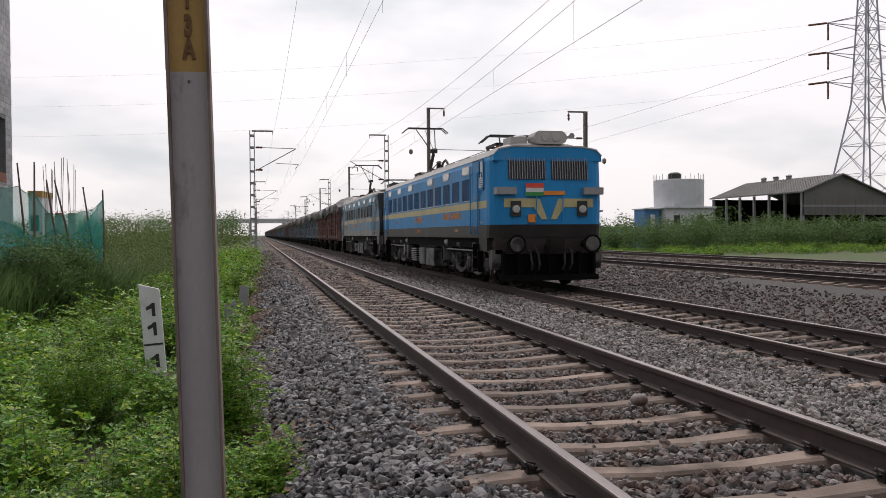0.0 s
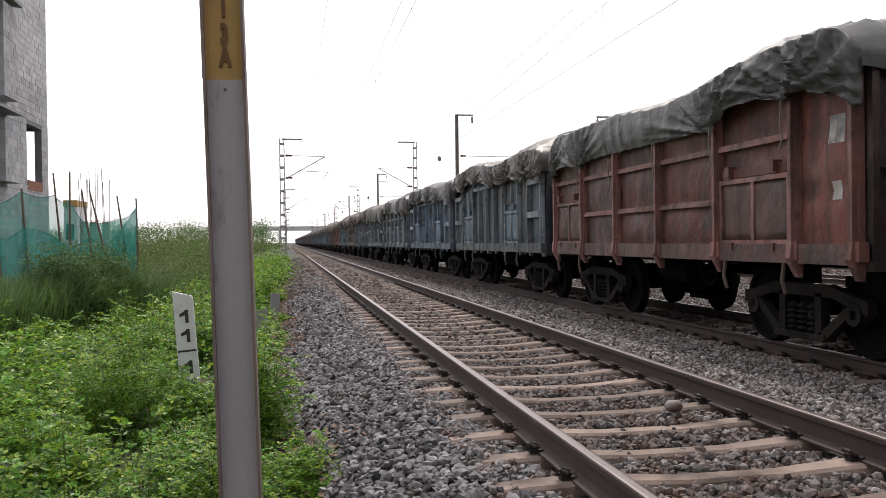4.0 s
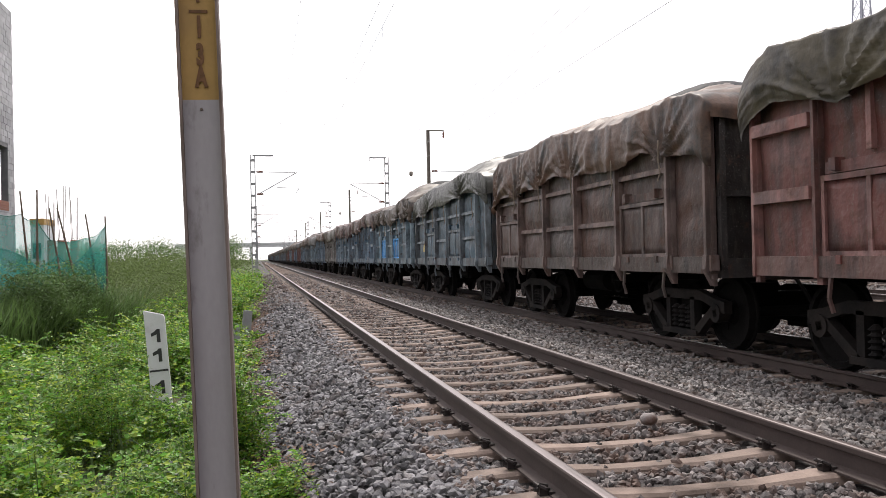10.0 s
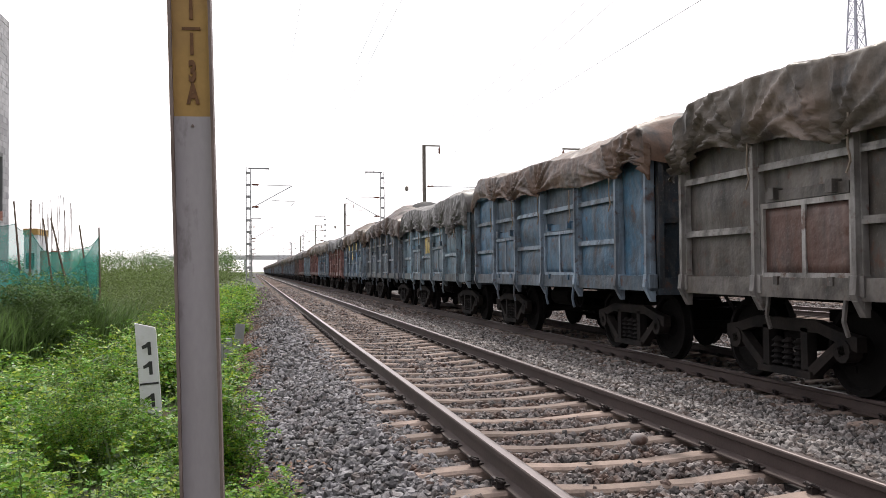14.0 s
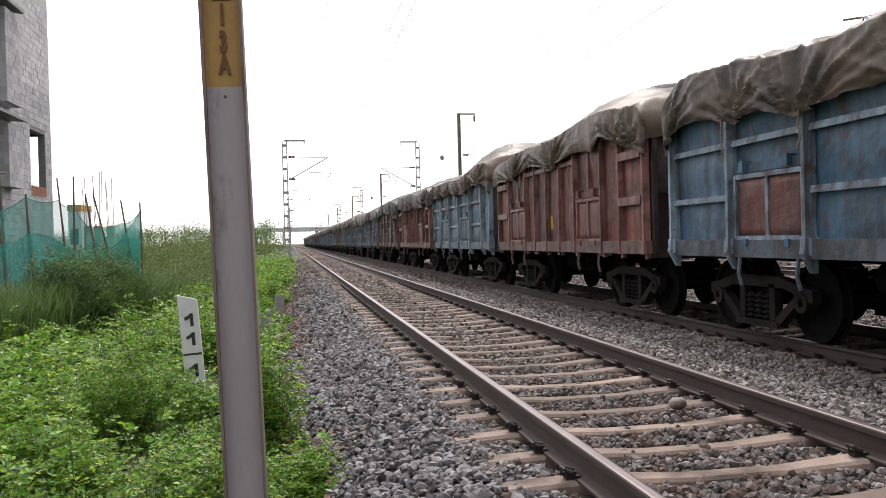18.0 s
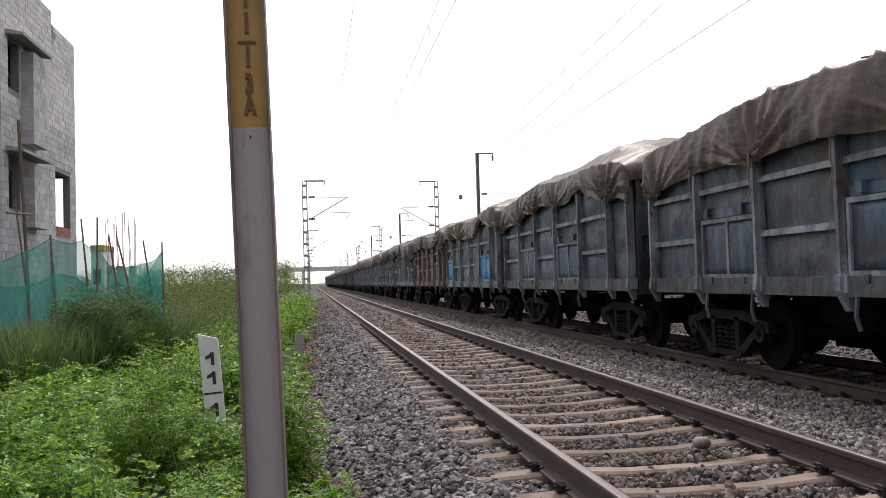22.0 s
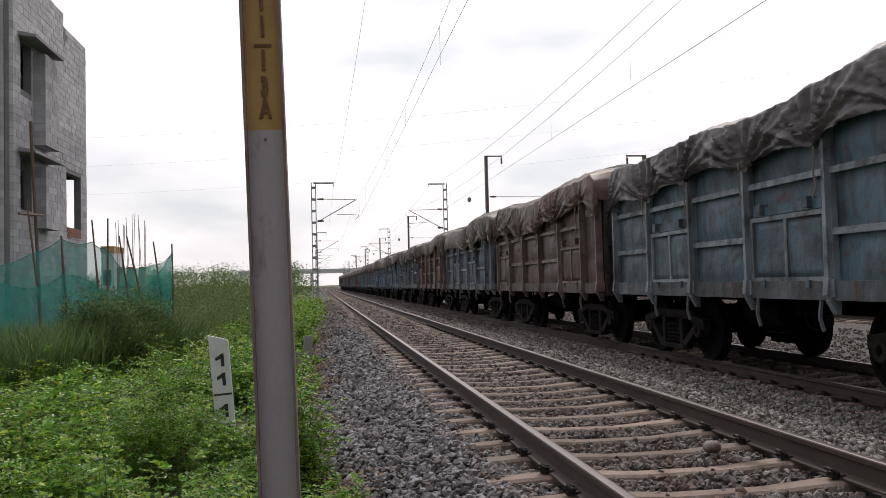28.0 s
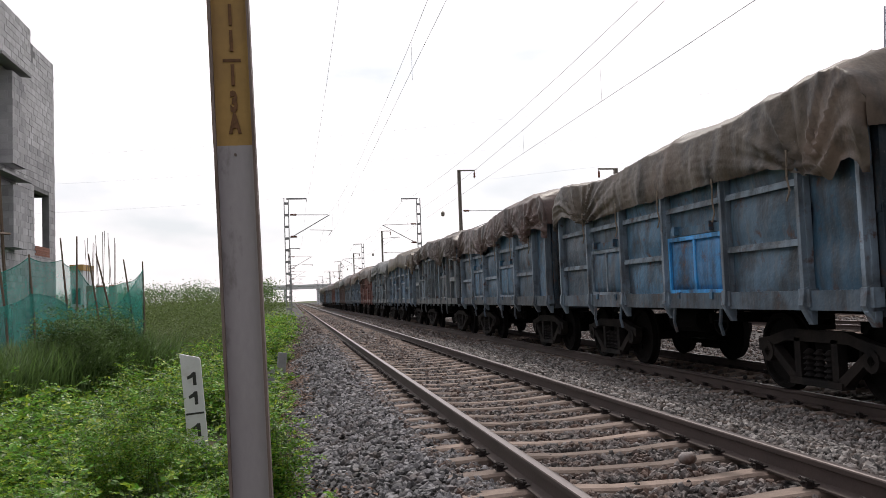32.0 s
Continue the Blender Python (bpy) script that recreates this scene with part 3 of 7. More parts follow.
def frame_bm(side):
    """Cast side frame of a three-piece bogie, with its window and spring nest."""
    bm = bmesh.new()
    x0, x1 = (side * 1.02, side * 1.14)
    x0, x1 = min(x0, x1), max(x0, x1)
    top = [(-1.22, 0.50), (-1.22, 0.66), (-0.95, 0.70), (-0.55, 0.80), (0.55, 0.80), (0.95, 0.70), (1.22, 0.66), (1.22, 0.50), (0.98, 0.56), (0.60, 0.66), (-0.60, 0.66), (-0.98, 0.56)]
    prism(bm, top, x0, x1)
    for s in (-1, 1):
        prism(bm, [(s * 0.90, 0.60), (s * 1.02, 0.56), (s * 0.50, 0.17), (s * 0.36, 0.22)], x0, x1)
        prism(bm, [(s * 0.30, 0.70), (s * 0.42, 0.70), (s * 0.42, 0.20), (s * 0.30, 0.20)], x0, x1)
        lathe(bm, [(x0 - 0.02, 0.13), (x1 + 0.03, 0.13), (x1 + 0.06, 0.07)], "x", (0, s * 1.0, 0.50), 12)
    boxes(bm, [(x0 - 0.03, x1 + 0.02, -0.5, 0.5, 0.14, 0.22)])
    return bm


def spring_bm(side):
    prof = [(0.225, 0.03)]
    for k in range(5):
        prof += [(0.235 + k * 0.066, 0.05), (0.255 + k * 0.066, 0.085), (0.285 + k * 0.066, 0.05)]
    return lathe(bmesh.new(), prof + [(0.57, 0.03)], "z", (side * 1.08, 0, 0), 8)


PARTS = {}


def shared(key, make, material):
    if key not in PARTS: PARTS[key] = mesh_of(make(), key.split(":")[0], material)
    return PARTS[key]


WHEEL_W = wheel_mesh(0.5, 1.12)
DENTS = {}     # mesh name -> the meshes it may be swapped for


def bogie(parent, y):
    b = part("bogie", shared("bogie:b", lambda: box_bm((-1.0, 1.0, -0.2, 0.2, 0.42, 0.72), (-0.3, 0.3, -0.3, 0.3, 0.72, 0.86), (-0.9, -0.75, -0.9, 0.9, 0.25, 0.33), (0.75, 0.9, -0.9, 0.9, 0.25, 0.33)), M_GRIME_SHADE), M_GRIME_SHADE, parent, at=(0, y, 0))
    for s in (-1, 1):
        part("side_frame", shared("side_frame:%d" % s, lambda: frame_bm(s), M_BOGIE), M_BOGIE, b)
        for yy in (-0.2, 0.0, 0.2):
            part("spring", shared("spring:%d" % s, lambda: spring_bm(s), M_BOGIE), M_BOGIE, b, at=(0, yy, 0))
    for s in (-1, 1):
        w = part("wheelset", WHEEL_W, M_GRIME_SHADE, b, at=(0, s * 1.0, 0.5))
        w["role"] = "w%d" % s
    return b


def dented(name, L, z0, z1, x, cells, seed, amp, thick=0.03):
    """A pressed sheet L long from z0 to z1, standing at x and looking to -x: pillowed between its ribs (cells: heights of the ribs), dented, with a folded rim."""
    r = np.random.default_rng(seed)
    ny, nz = max(6, int(L / 0.12)), max(8, int((z1 - z0) / 0.11))
    u, z = np.linspace(-L / 2, L / 2, ny), np.linspace(z0, z1, nz)
    U, Z = np.meshgrid(u, z, indexing="ij")
    d = np.zeros_like(U)
    for a, b, k in cells:
        q = np.clip((Z - a) / (b - a), 0, 1)
        d += k * amp * np.clip(np.sin(np.pi * q), 0, 1) ** 0.7 * np.clip(np.cos(np.pi * U / L), 0, 1) ** 0.6 * r.uniform(0.5, 1.2)
        for i in range(5):
            cu, cz, rad = r.uniform(-L / 2, L / 2), r.uniform(a, b), r.uniform(0.09, 0.24)
            d += k * r.uniform(-0.75, 0.45) * amp * np.exp(-((U - cu) ** 2 + (Z - cz) ** 2) / rad ** 2) * np.sin(np.pi * q)
        d += k * amp * 0.22 * np.sin(U * r.uniform(7, 15) + Z * r.uniform(-6, 6) + r.uniform(0, 6)) * np.sin(np.pi * q) * np.cos(np.pi * U / L)
    d = np.clip(d, -0.05, 0.062)
    V = np.stack([x - d, U, Z], -1)
    rim = np.array([(x + thick, -L / 2, z0), (x + thick, L / 2, z0), (x + thick, L / 2, z1), (x + thick, -L / 2, z1)])
    i = (np.arange(ny - 1)[:, None] * nz + np.arange(nz - 1)[None]).ravel()
    F = [tuple(q) for q in np.stack([i, i + 1, i + nz + 1, i + nz], 1)]
    n0 = ny * nz
    lo, hi = [j * nz for j in range(ny)], [j * nz + nz - 1 for j in range(ny)]
    F += [(*lo[::1], n0 + 1, n0), (*hi[::-1], n0 + 3, n0 + 2), (*[j for j in range(nz)][::-1], n0, n0 + 3), (*[(ny - 1) * nz + j for j in range(nz)], n0 + 2, n0 + 1), (n0, n0 + 1, n0 + 2, n0 + 3)]
    me = bpy.data.meshes.new(name)
    me.from_pydata(np.concatenate([V.reshape(-1, 3), rim]).tolist(), [], F)
    GRID[me.name] = (ny, nz)
    me.materials.append(M_PAINT)
    me.polygons.foreach_set("use_smooth", [k < len(i) for k in range(len(me.polygons))])
    me.update()
    return me


GRID = {}        # mesh name -> rows and columns of a dented sheet


def paint_on(panel, y0, y1, z0, z1):
    """A coat of paint following a dented panel's face over a stretch of it (y and z in the wagon's space)."""
    ny, nz = GRID[panel.data.name]
    co = np.array([v.co[:] for v in panel.data.vertices])[:ny * nz].reshape(ny, nz, 3)
    us, zs, c = co[:, 0, 1], co[0, :, 2], panel.location.y
    a, b = max(y0 - c, us[0] + 0.03), min(y1 - c, us[-1] - 0.03)
    if b - a < 0.03: return None
    U, Z = np.linspace(a, b, max(2, int((b - a) / 0.06))), np.linspace(z0, z1, max(2, int((z1 - z0) / 0.06)))
    rows = np.array([np.interp(Z, zs, co[i, :, 0]) for i in range(ny)])
    X = np.array([np.interp(U, us, rows[:, j]) for j in range(len(Z))]).T - 0.004
    V = np.stack([X, np.repeat(U[:, None] + c, len(Z), 1), np.repeat(Z[None], len(U), 0)], -1)
    n, m_ = len(U), len(Z)
    i = (np.arange(n - 1)[:, None] * m_ + np.arange(m_ - 1)[None]).ravel()
    return raw_mesh("painted_patch", V.reshape(-1, 3), np.stack([i, i + 1, i + m_ + 1, i + m_], 1), M_PAINT, True)


SHEETS = {}      # (part name, length) -> its differently dented meshes


def sheets(name, L, *spec):
    key = (name, round(L, 2), spec[3])
    if key not in SHEETS: SHEETS[key] = [dented(name, L, spec[0], spec[1], spec[2], spec[3], 31 * len(SHEETS) + q, spec[4]) for q in range(4)]
    return SHEETS[key]


def wagon(kind):
    """An open bogie wagon, rail level at z = 0, length along y; kind: A doors in the third and fifth bay, C in the second and last, B closely ribbed."""
    w = empty("open_wagon")
    zb, zt, xs = 1.10, 3.18, 1.46
    for s in (-1, 1):
        if s > 0: part("side_panel", shared("side_panel:far", lambda: box_bm((xs - 0.03, xs, -4.86, 4.86, zb, zt)), M_PAINT), M_PAINT, w)
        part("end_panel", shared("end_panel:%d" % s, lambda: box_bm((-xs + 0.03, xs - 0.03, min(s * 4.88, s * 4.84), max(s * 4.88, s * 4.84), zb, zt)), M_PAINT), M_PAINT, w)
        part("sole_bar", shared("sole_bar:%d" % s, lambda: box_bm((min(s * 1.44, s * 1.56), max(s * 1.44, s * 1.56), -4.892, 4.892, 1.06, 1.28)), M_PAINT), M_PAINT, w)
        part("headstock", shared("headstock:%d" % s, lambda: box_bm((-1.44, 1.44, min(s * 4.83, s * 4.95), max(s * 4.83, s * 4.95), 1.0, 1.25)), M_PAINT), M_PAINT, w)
    part("floor_plate", shared("floor_plate:x", lambda: box_bm((-xs + 0.03, xs - 0.03, -4.83, 4.83, zb + 0.04, zb + 0.12)), M_GRIME_SHADE), M_GRIME_SHADE, w)
    part("centre_sill", shared("centre_sill:x", lambda: box_bm((-0.2, 0.2, -4.82, 4.82, 0.95, 1.13)), M_GRIME_SHADE), M_GRIME_SHADE, w)
    part("top_rail", shared("top_rail:x", lambda: box_bm((-1.56, -1.43, -4.892, 4.892, 3.13, 3.22), (1.43, 1.56, -4.892, 4.892, 3.13, 3.22), (-1.43, 1.43, -4.93, -4.83, 3.13, 3.22), (-1.43, 1.43, 4.83, 4.93, 3.13, 3.22)), M_PAINT), M_PAINT, w)
    def stanchion(wd=0.11, dp=0.14):
        """A folded channel post with a raised middle and, on the heavy ones, a gusset foot below the sole bar."""
        bm = prism(bmesh.new(), [(-wd / 2, 0.98), (wd / 2, 0.98), (wd / 2 - 0.012, 3.15), (-wd / 2 + 0.012, 3.15)], -xs - dp * 0.55, -xs)
        prism(bm, [(-wd * 0.3, 1.05), (wd * 0.3, 1.05), (wd * 0.26, 3.14), (-wd * 0.26, 3.14)], -xs - dp, -xs - dp * 0.55)
        if wd > 0.1:
            prism(bm, [(-xs, 1.36), (-xs - 0.15, 1.30), (-xs - 0.17, 1.12), (-xs - 0.05, 0.90), (-xs, 0.90)], -wd * 0.42, wd * 0.42, "y")
            boxes(bm, [(-xs - 0.12, -xs, -wd / 2 - 0.05, wd / 2 + 0.05, 1.10, 1.30)])
        return bm
    if kind == "B":
        posts = [-4.83, -3.80, -2.92, -1.42, -0.47, 0.47, 1.36, 2.18, 3.72, 4.83]
        doors = [(-2.92, -1.42), (2.18, 3.72)]
    else:
        posts = [-4.83] + BAYS[1:-1] + [4.83]
        doors = [(BAYS[2], BAYS[3]), (BAYS[4], BAYS[5])] if kind == "A" else [(BAYS[1], BAYS[2]), (BAYS[5], 4.85)]
    for a, b in zip(posts[:-1], posts[1:]) if kind != "B" else zip(posts[:-1], posts[1:]):
        L, shut = b - a - 0.02, any(min(b, q) - max(a, p) > 0.3 for p, q in doors)
        cells = ((1.2, 2.5, 0.12), (2.55, 3.13, 1.0)) if shut else (((1.2, 1.82, 1.0), (1.86, 2.51, 1.0), (2.55, 3.13, 1.0)) if kind != "B" else ((1.2, 3.1, 0.6),))
        vs = sheets("bay_panel", L, zb, zt, -xs, cells, 0.058)
        o = part("bay_panel", vs[0], M_PAINT, w, at=(0, (a + b) / 2, 0))
        DENTS.update({q.name: vs for q in vs})
    for y in posts:
        part("stanchion", shared("stanchion:%s" % ("n" if kind == "B" else "w"), lambda: stanchion(0.085, 0.12) if kind == "B" else stanchion(), M_PAINT), M_PAINT, w, at=(0, y, 0))
    if kind == "B":
        for a, b in ((-4.80, -3.85), (3.77, 4.80)):
            for z in (1.95, 2.72):
                part("rib", shared("rib:e%s%.1f" % (z, a), lambda: box_bm((-1.60, -1.46, -(b - a) / 2, (b - a) / 2, z - 0.07, z + 0.07)), M_PAINT), M_PAINT, w, at=(0, (a + b) / 2, 0))
        part("rib", shared("rib:header", lambda: box_bm((-1.56, -1.46, -1.78, 1.78, 2.84, 2.93)), M_PAINT), M_PAINT, w, at=(0, 0.38, 0))
        for y in (-2.17, 2.95):
            part("rib", shared("rib:short", lambda: box_bm((-1.53, -1.46, -0.035, 0.035, 2.3, 3.13)), M_PAINT), M_PAINT, w, at=(0, y, 0))
    else:
        for a, b in zip(BAYS[:-1], BAYS[1:]):
            for z in (2.53, 1.84):
                if (a, min(b, 4.85)) in doors and z < 2: continue
                if a < -4.5: continue
                L = b - a - 0.1
                part("rib", shared("rib:%.2f%.2f" % (L, z), lambda: box_bm((-1.53, -1.46, -L / 2, L / 2, z - 0.03, z + 0.035), (-1.545, -1.525, -L / 2, L / 2, z - 0.045, z + 0.0)), M_PAINT), M_PAINT, w, at=(0, (a + b) / 2, 0))
    for a, b in doors:
        L = b - a - 0.16; c = (a + b) / 2
        vs = sheets("door", L - 0.06, 1.32, 2.05, -1.51, ((1.34, 2.03, 1.0),), 0.022)
        d = part("door", vs[0], M_PAINT, w, at=(0, c, 0))
        DENTS.update({q.name: vs for q in vs})
        part("door_frame", shared("door_frame:%.2f" % L, lambda: box_bm((-1.545, -1.50, -L / 2, L / 2, 2.05, 2.11), (-1.545, -1.50, -L / 2, L / 2, 1.27, 1.33), (-1.545, -1.50, -L / 2, -L / 2 + 0.05, 1.33, 2.05), (-1.545, -1.50, L / 2 - 0.05, L / 2, 1.33, 2.05), (-1.54, -1.505, -0.03, 0.03, 1.33, 2.05)), M_PAINT), M_PAINT, d)
        part("lintel", shared("lintel:%.2f" % L, lambda: box_bm((-1.53, -1.46, -L * 0.46, L * 0.46, 2.12, 2.24)), M_PAINT), M_PAINT, d)
        for s in (-1, 1):
            part("hinge", shared("hinge:x", lambda: box_bm((-1.60, -1.48, -0.05, 0.05, 2.14, 2.27)), M_PAINT), M_PAINT, d, at=(0, s * L * 0.32, 0))
            part("latch", shared("latch:x", lambda: box_bm((-1.58, -1.5, -0.04, 0.04, 1.20, 1.29)), M_PAINT), M_PAINT, d, at=(0, s * L * 0.3, 0))
        for s in (-1, 1):
            part("step_bar", shared("step_bar:x", lambda: tube(bmesh.new(), [(-1.53, 0, 1.1), (-1.55, 0.02, 0.85), (-1.53, -0.02, 0.70)], 0.025, 5), M_PAINT), M_PAINT, w, at=(0, c + s * L * 0.42, 0))
    part("far_side_ribs", shared("far_side_ribs:" + kind, lambda: box_bm(*[(1.46, 1.58, y - 0.05, y + 0.05, 1.0, 3.15) for y in posts]), M_PAINT), M_PAINT, w)["kind"] = "stuff"
    for s in (-1, 1):
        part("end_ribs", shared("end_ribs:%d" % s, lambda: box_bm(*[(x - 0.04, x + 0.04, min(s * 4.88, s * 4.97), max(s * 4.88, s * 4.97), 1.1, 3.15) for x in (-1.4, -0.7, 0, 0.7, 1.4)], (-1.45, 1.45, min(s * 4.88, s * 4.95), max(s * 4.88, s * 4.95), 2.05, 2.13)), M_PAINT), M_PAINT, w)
        part("coupler", shared("coupler:%d" % s, lambda: boxes(tube(bmesh.new(), [(0, s * 4.9, 1.02), (0, s * 5.2, 1.02)], 0.07, 8), [(-0.13, 0.13, s * 5.2 - 0.14, s * 5.2 + 0.14, 0.88, 1.16)]), M_GRIME_SHADE), M_GRIME_SHADE, w)
        part("brake_hose", shared("brake_hose:%d" % s, lambda: tube(bmesh.new(), [(-0.4, s * 4.95, 1.0), (-0.38, s * 5.1, 0.85), (-0.3, s * 5.2, 0.62), (-0.2, s * 5.3, 0.6)], 0.025, 6), M_GRIME_SHADE), M_GRIME_SHADE, w)
        bogie(w, s * 3.262)
    part("brake_gear", shared("brake_gear:x", lambda: boxes(lathe(bmesh.new(), [(-0.55, 0.0001), (-0.5, 0.2), (0.5, 0.2), (0.55, 0.0001)], "y", (-0.6, 0.9, 0.82), 12), [(-0.06, 0.06, -1.9, 1.9, 0.78, 0.86), (-0.9, 0.9, -0.35, -0.25, 0.8, 0.95), (0.3, 0.8, -0.9, -0.3, 0.65, 0.95)]), M_GRIME_SHADE), M_GRIME_SHADE, w)
    ring = bmesh.new()
    rings = [[ring.verts.new((-1.60 + 0.014 * math.cos(v), (0.2 + 0.014 * math.sin(v)) * math.cos(u), 0.98 + (0.2 + 0.014 * math.sin(v)) * math.sin(u))) for v in [j * math.pi / 2.5 for j in range(5)]] for u in [i * math.pi / 10 for i in range(20)]]
    for i in range(20):
        for j in range(5):
            ring.faces.new((rings[i][j], rings[i][(j + 1) % 5], rings[(i + 1) % 20][(j + 1) % 5], rings[(i + 1) % 20][j]))
    boxes(ring, [(-1.61, -1.59, -0.2, 0.2, 0.97, 0.99), (-1.61, -1.59, -0.01, 0.01, 0.78, 1.18)])
    part("hand_brake_wheel", shared("hand_brake_wheel:" + kind, lambda: ring, M_GRIME_SHADE), M_GRIME_SHADE, w, at=(0, -0.9, 0))
    for y in posts[1:-1:(2 if kind == "B" else 1)]:
        part("tie_rope", shared("tie_rope:x", lambda: tube(bmesh.new(), [(-1.66, 0, 2.86), (-1.67, -0.02, 2.75), (-1.65, 0.03, 2.55), (-1.64, 0.0, 2.40), (-1.66, 0.04, 2.28)], 0.012, 5), M_ROPE), M_ROPE, w, at=(0, y + rng.uniform(-0.08, 0.08), rng.uniform(-0.15, 0.1)))
    return w


def ridged(r, x, y, f):
    """Creased 2D noise from crossing waves with sharp crests."""
    z = np.zeros(np.broadcast(x, y).shape)
    for k in range(6):
        a = r.uniform(0, 6.28); w = f * r.uniform(0.6, 1.6)
        z = z + (1 - np.abs(np.sin(w * (x * math.cos(a) + y * math.sin(a)) + r.uniform(0, 6.28) + 0.9 * np.sin(0.7 * w * (x * math.sin(a) - y * math.cos(a)) + r.uniform(0, 6.28))))) ** 3
    return z / 6


def tarp_mesh(seed, drop, hump, material, near):
    """A sagging, creased cover over a heaped load, hanging over the sides and ends, pulled into folds where it is tied."""
    r = np.random.default_rng(seed)
    ns = 168 if near else 60
    a = np.r_[np.linspace(-1, -0.60, 26 if near else 9)[:-1], np.linspace(-0.60, 0.60, 17), np.linspace(0.60, 1, 5)[1:]]
    na = len(a)
    s = np.linspace(0, 1, ns)
    yy = -4.97 + 9.94 * s
    edge = np.clip(s / 0.035, 0, 1) ** 0.6 * np.clip((1 - s) / 0.06, 0, 1) ** 0.6
    c1, c2, p = r.uniform(0.13, 0.24), r.uniform(0.55, 0.85), r.uniform(0, 6.28, 8)
    crest = np.exp(-((s - c1) / np.where(s < c1, r.uniform(0.10, 0.16), r.uniform(0.26, 0.45))) ** 2)
    prof = hump * 0.80 * (0.34 + r.uniform(0.42, 0.62) * crest + r.uniform(0.0, 0.22) * np.exp(-((s - c2) / 0.16) ** 2) + 0.04 * np.sin(9 * s + p[0]))
    ties = np.sort(np.array([-4.75, -3.8, -2.0, -0.2, 1.5, 3.2, 4.8]) + r.uniform(-0.3, 0.3, 7))
    ties = ties[r.uniform(0, 1, 7) < 0.8]
    pull = np.max([np.exp(-np.abs(yy - t) / 0.42) for t in ties], axis=0) if len(ties) else 0 * s
    low = drop - 0.02 + 0.06 * np.sin(5 * s + p[1]) + 0.02 * np.sin(19 * s + p[2]) + 0.16 * pull + 0.035 * ridged(r, s * 10, 0 * s, 5.0) + 0.02 * ridged(r, s * 10, 0 * s, 14.0)
    if r.uniform() < 0.6: low = low + r.uniform(0.2, 0.5) * np.exp(-np.abs(s - r.uniform(0.02, 0.3)) / 0.05)
    if r.uniform() < 0.35: low = low - 0.3 * np.exp(-((s - r.uniform(0.05, 0.25)) / 0.07) ** 2)
    rise = 3.27 + (0.24 + 0.09 * np.sin(5 * s + p[5]) + 0.05 * np.sin(13 * s + p[4])) * edge * min(1.0, hump + 0.2)
    S, A = np.meshgrid(s, a, indexing="ij")
    crease = ridged(r, S * 9.9, A * 2.6, 2.2) * 0.10 + ridged(r, S * 9.9, A * 2.6, 5.5) * 0.07
    hang = np.zeros((ns, na)); Qh = np.clip((np.abs(A) - 0.60) / 0.40, 0, 1)
    for w_, k_ in ((1.3, 0.055), (2.9, 0.050), (6.1, 0.026), (12.5, 0.012)):
        ph = w_ * (S * 9.94 + r.uniform(-0.35, 0.35) * Qh) + r.uniform(0.6, 1.1) * np.sin(0.43 * w_ * S * 9.94 + r.uniform(0, 6)) + r.uniform(0, 6)
        hang += k_ * (1 - np.abs(np.sin(ph))) ** 1.5 * (0.55 + 0.45 * np.sin(0.8 * S * 9.94 + r.uniform(0, 6)))
    # folds fan upwards from the points where the cover is tied down
    fan = np.zeros((ns, na)); Q = np.clip((np.abs(A) - 0.60) / 0.40, 0, 1)
    for ty in ties:
        dy, dz = S * 9.94 - 4.97 - ty, (1.10 - Q) * (drop + 0.35)
        th = np.arctan2(dy, dz); rad = np.hypot(dy, dz)
        wob = r.uniform(6, 9) * th + 0.7 * np.sin(3.1 * th + r.uniform(0, 6)) + r.uniform(0, 3)
        fan += ((1 - np.abs(np.sin(wob))) ** 1.6 + 0.5 * (1 - np.abs(np.sin(wob * 2.3 + 1))) ** 1.6) * np.clip(rad / 0.25, 0, 1) * np.exp(-rad / r.uniform(0.45, 0.85)) * r.uniform(0.13, 0.21)
    V = np.zeros((ns, na, 3))
    for j, t in enumerate(a):
        m = abs(t); sg = np.sign(t)
        if m > 0.60:
            q = (m - 0.60) / 0.40
            x = sg * (1.60 + 0.05 * math.sin(q * 3) * (1 - pull) + hang[:, j] * (0.35 + 0.65 * q) + fan[:, j] - 0.05 * pull * q); z = rise - q * low + 0.5 * crease[:, j] * (1 - q)
        else:
            q = m / 0.60
            x = np.full(ns, sg * 1.60 * q ** 0.9)
            z = rise + (prof - 0.10) * edge * (1 - q ** 2.4) + (crease[:, j] - 0.03) * (0.4 + edge) - 0.04 * np.sin(math.pi * q) * (0.5 + 0.5 * np.sin(6 * s + p[6]))
        V[:, j, 0], V[:, j, 1], V[:, j, 2] = x, yy, z
    V[:, :, 2] += r.normal(0, 0.004, (ns, na)); V[:, :, 0] += r.normal(0, 0.003, (ns, na))
    ends = []
    for i, sg in ((0, -1), (ns - 1, 1)):
        rows = []
        for d in (0.06, 0.13, 0.20, 0.28):
            e = V[i].copy(); inner = np.abs(a) <= 0.60
            e[:, 1] += sg * (0.03 + 0.05 * np.sin(a * 19 + p[3]) * d); e[:, 2] = np.where(inner, 3.26 - d * (1 + 0.3 * np.sin(a * 5 + p[2])), np.minimum(e[:, 2], 3.26 - d))
            e[:, 0] = np.clip(e[:, 0], -1.58, 1.58)
            rows.append(e)
        ends.append(rows)
    V = np.concatenate([np.array(ends[0][::-1]), V, np.array(ends[1])])
    n = len(V)
    i = (np.arange(n - 1)[:, None] * na + np.arange(na - 1)[None]).ravel()
    crown = (c1, float(np.max(rise + (prof - 0.10) * edge)))
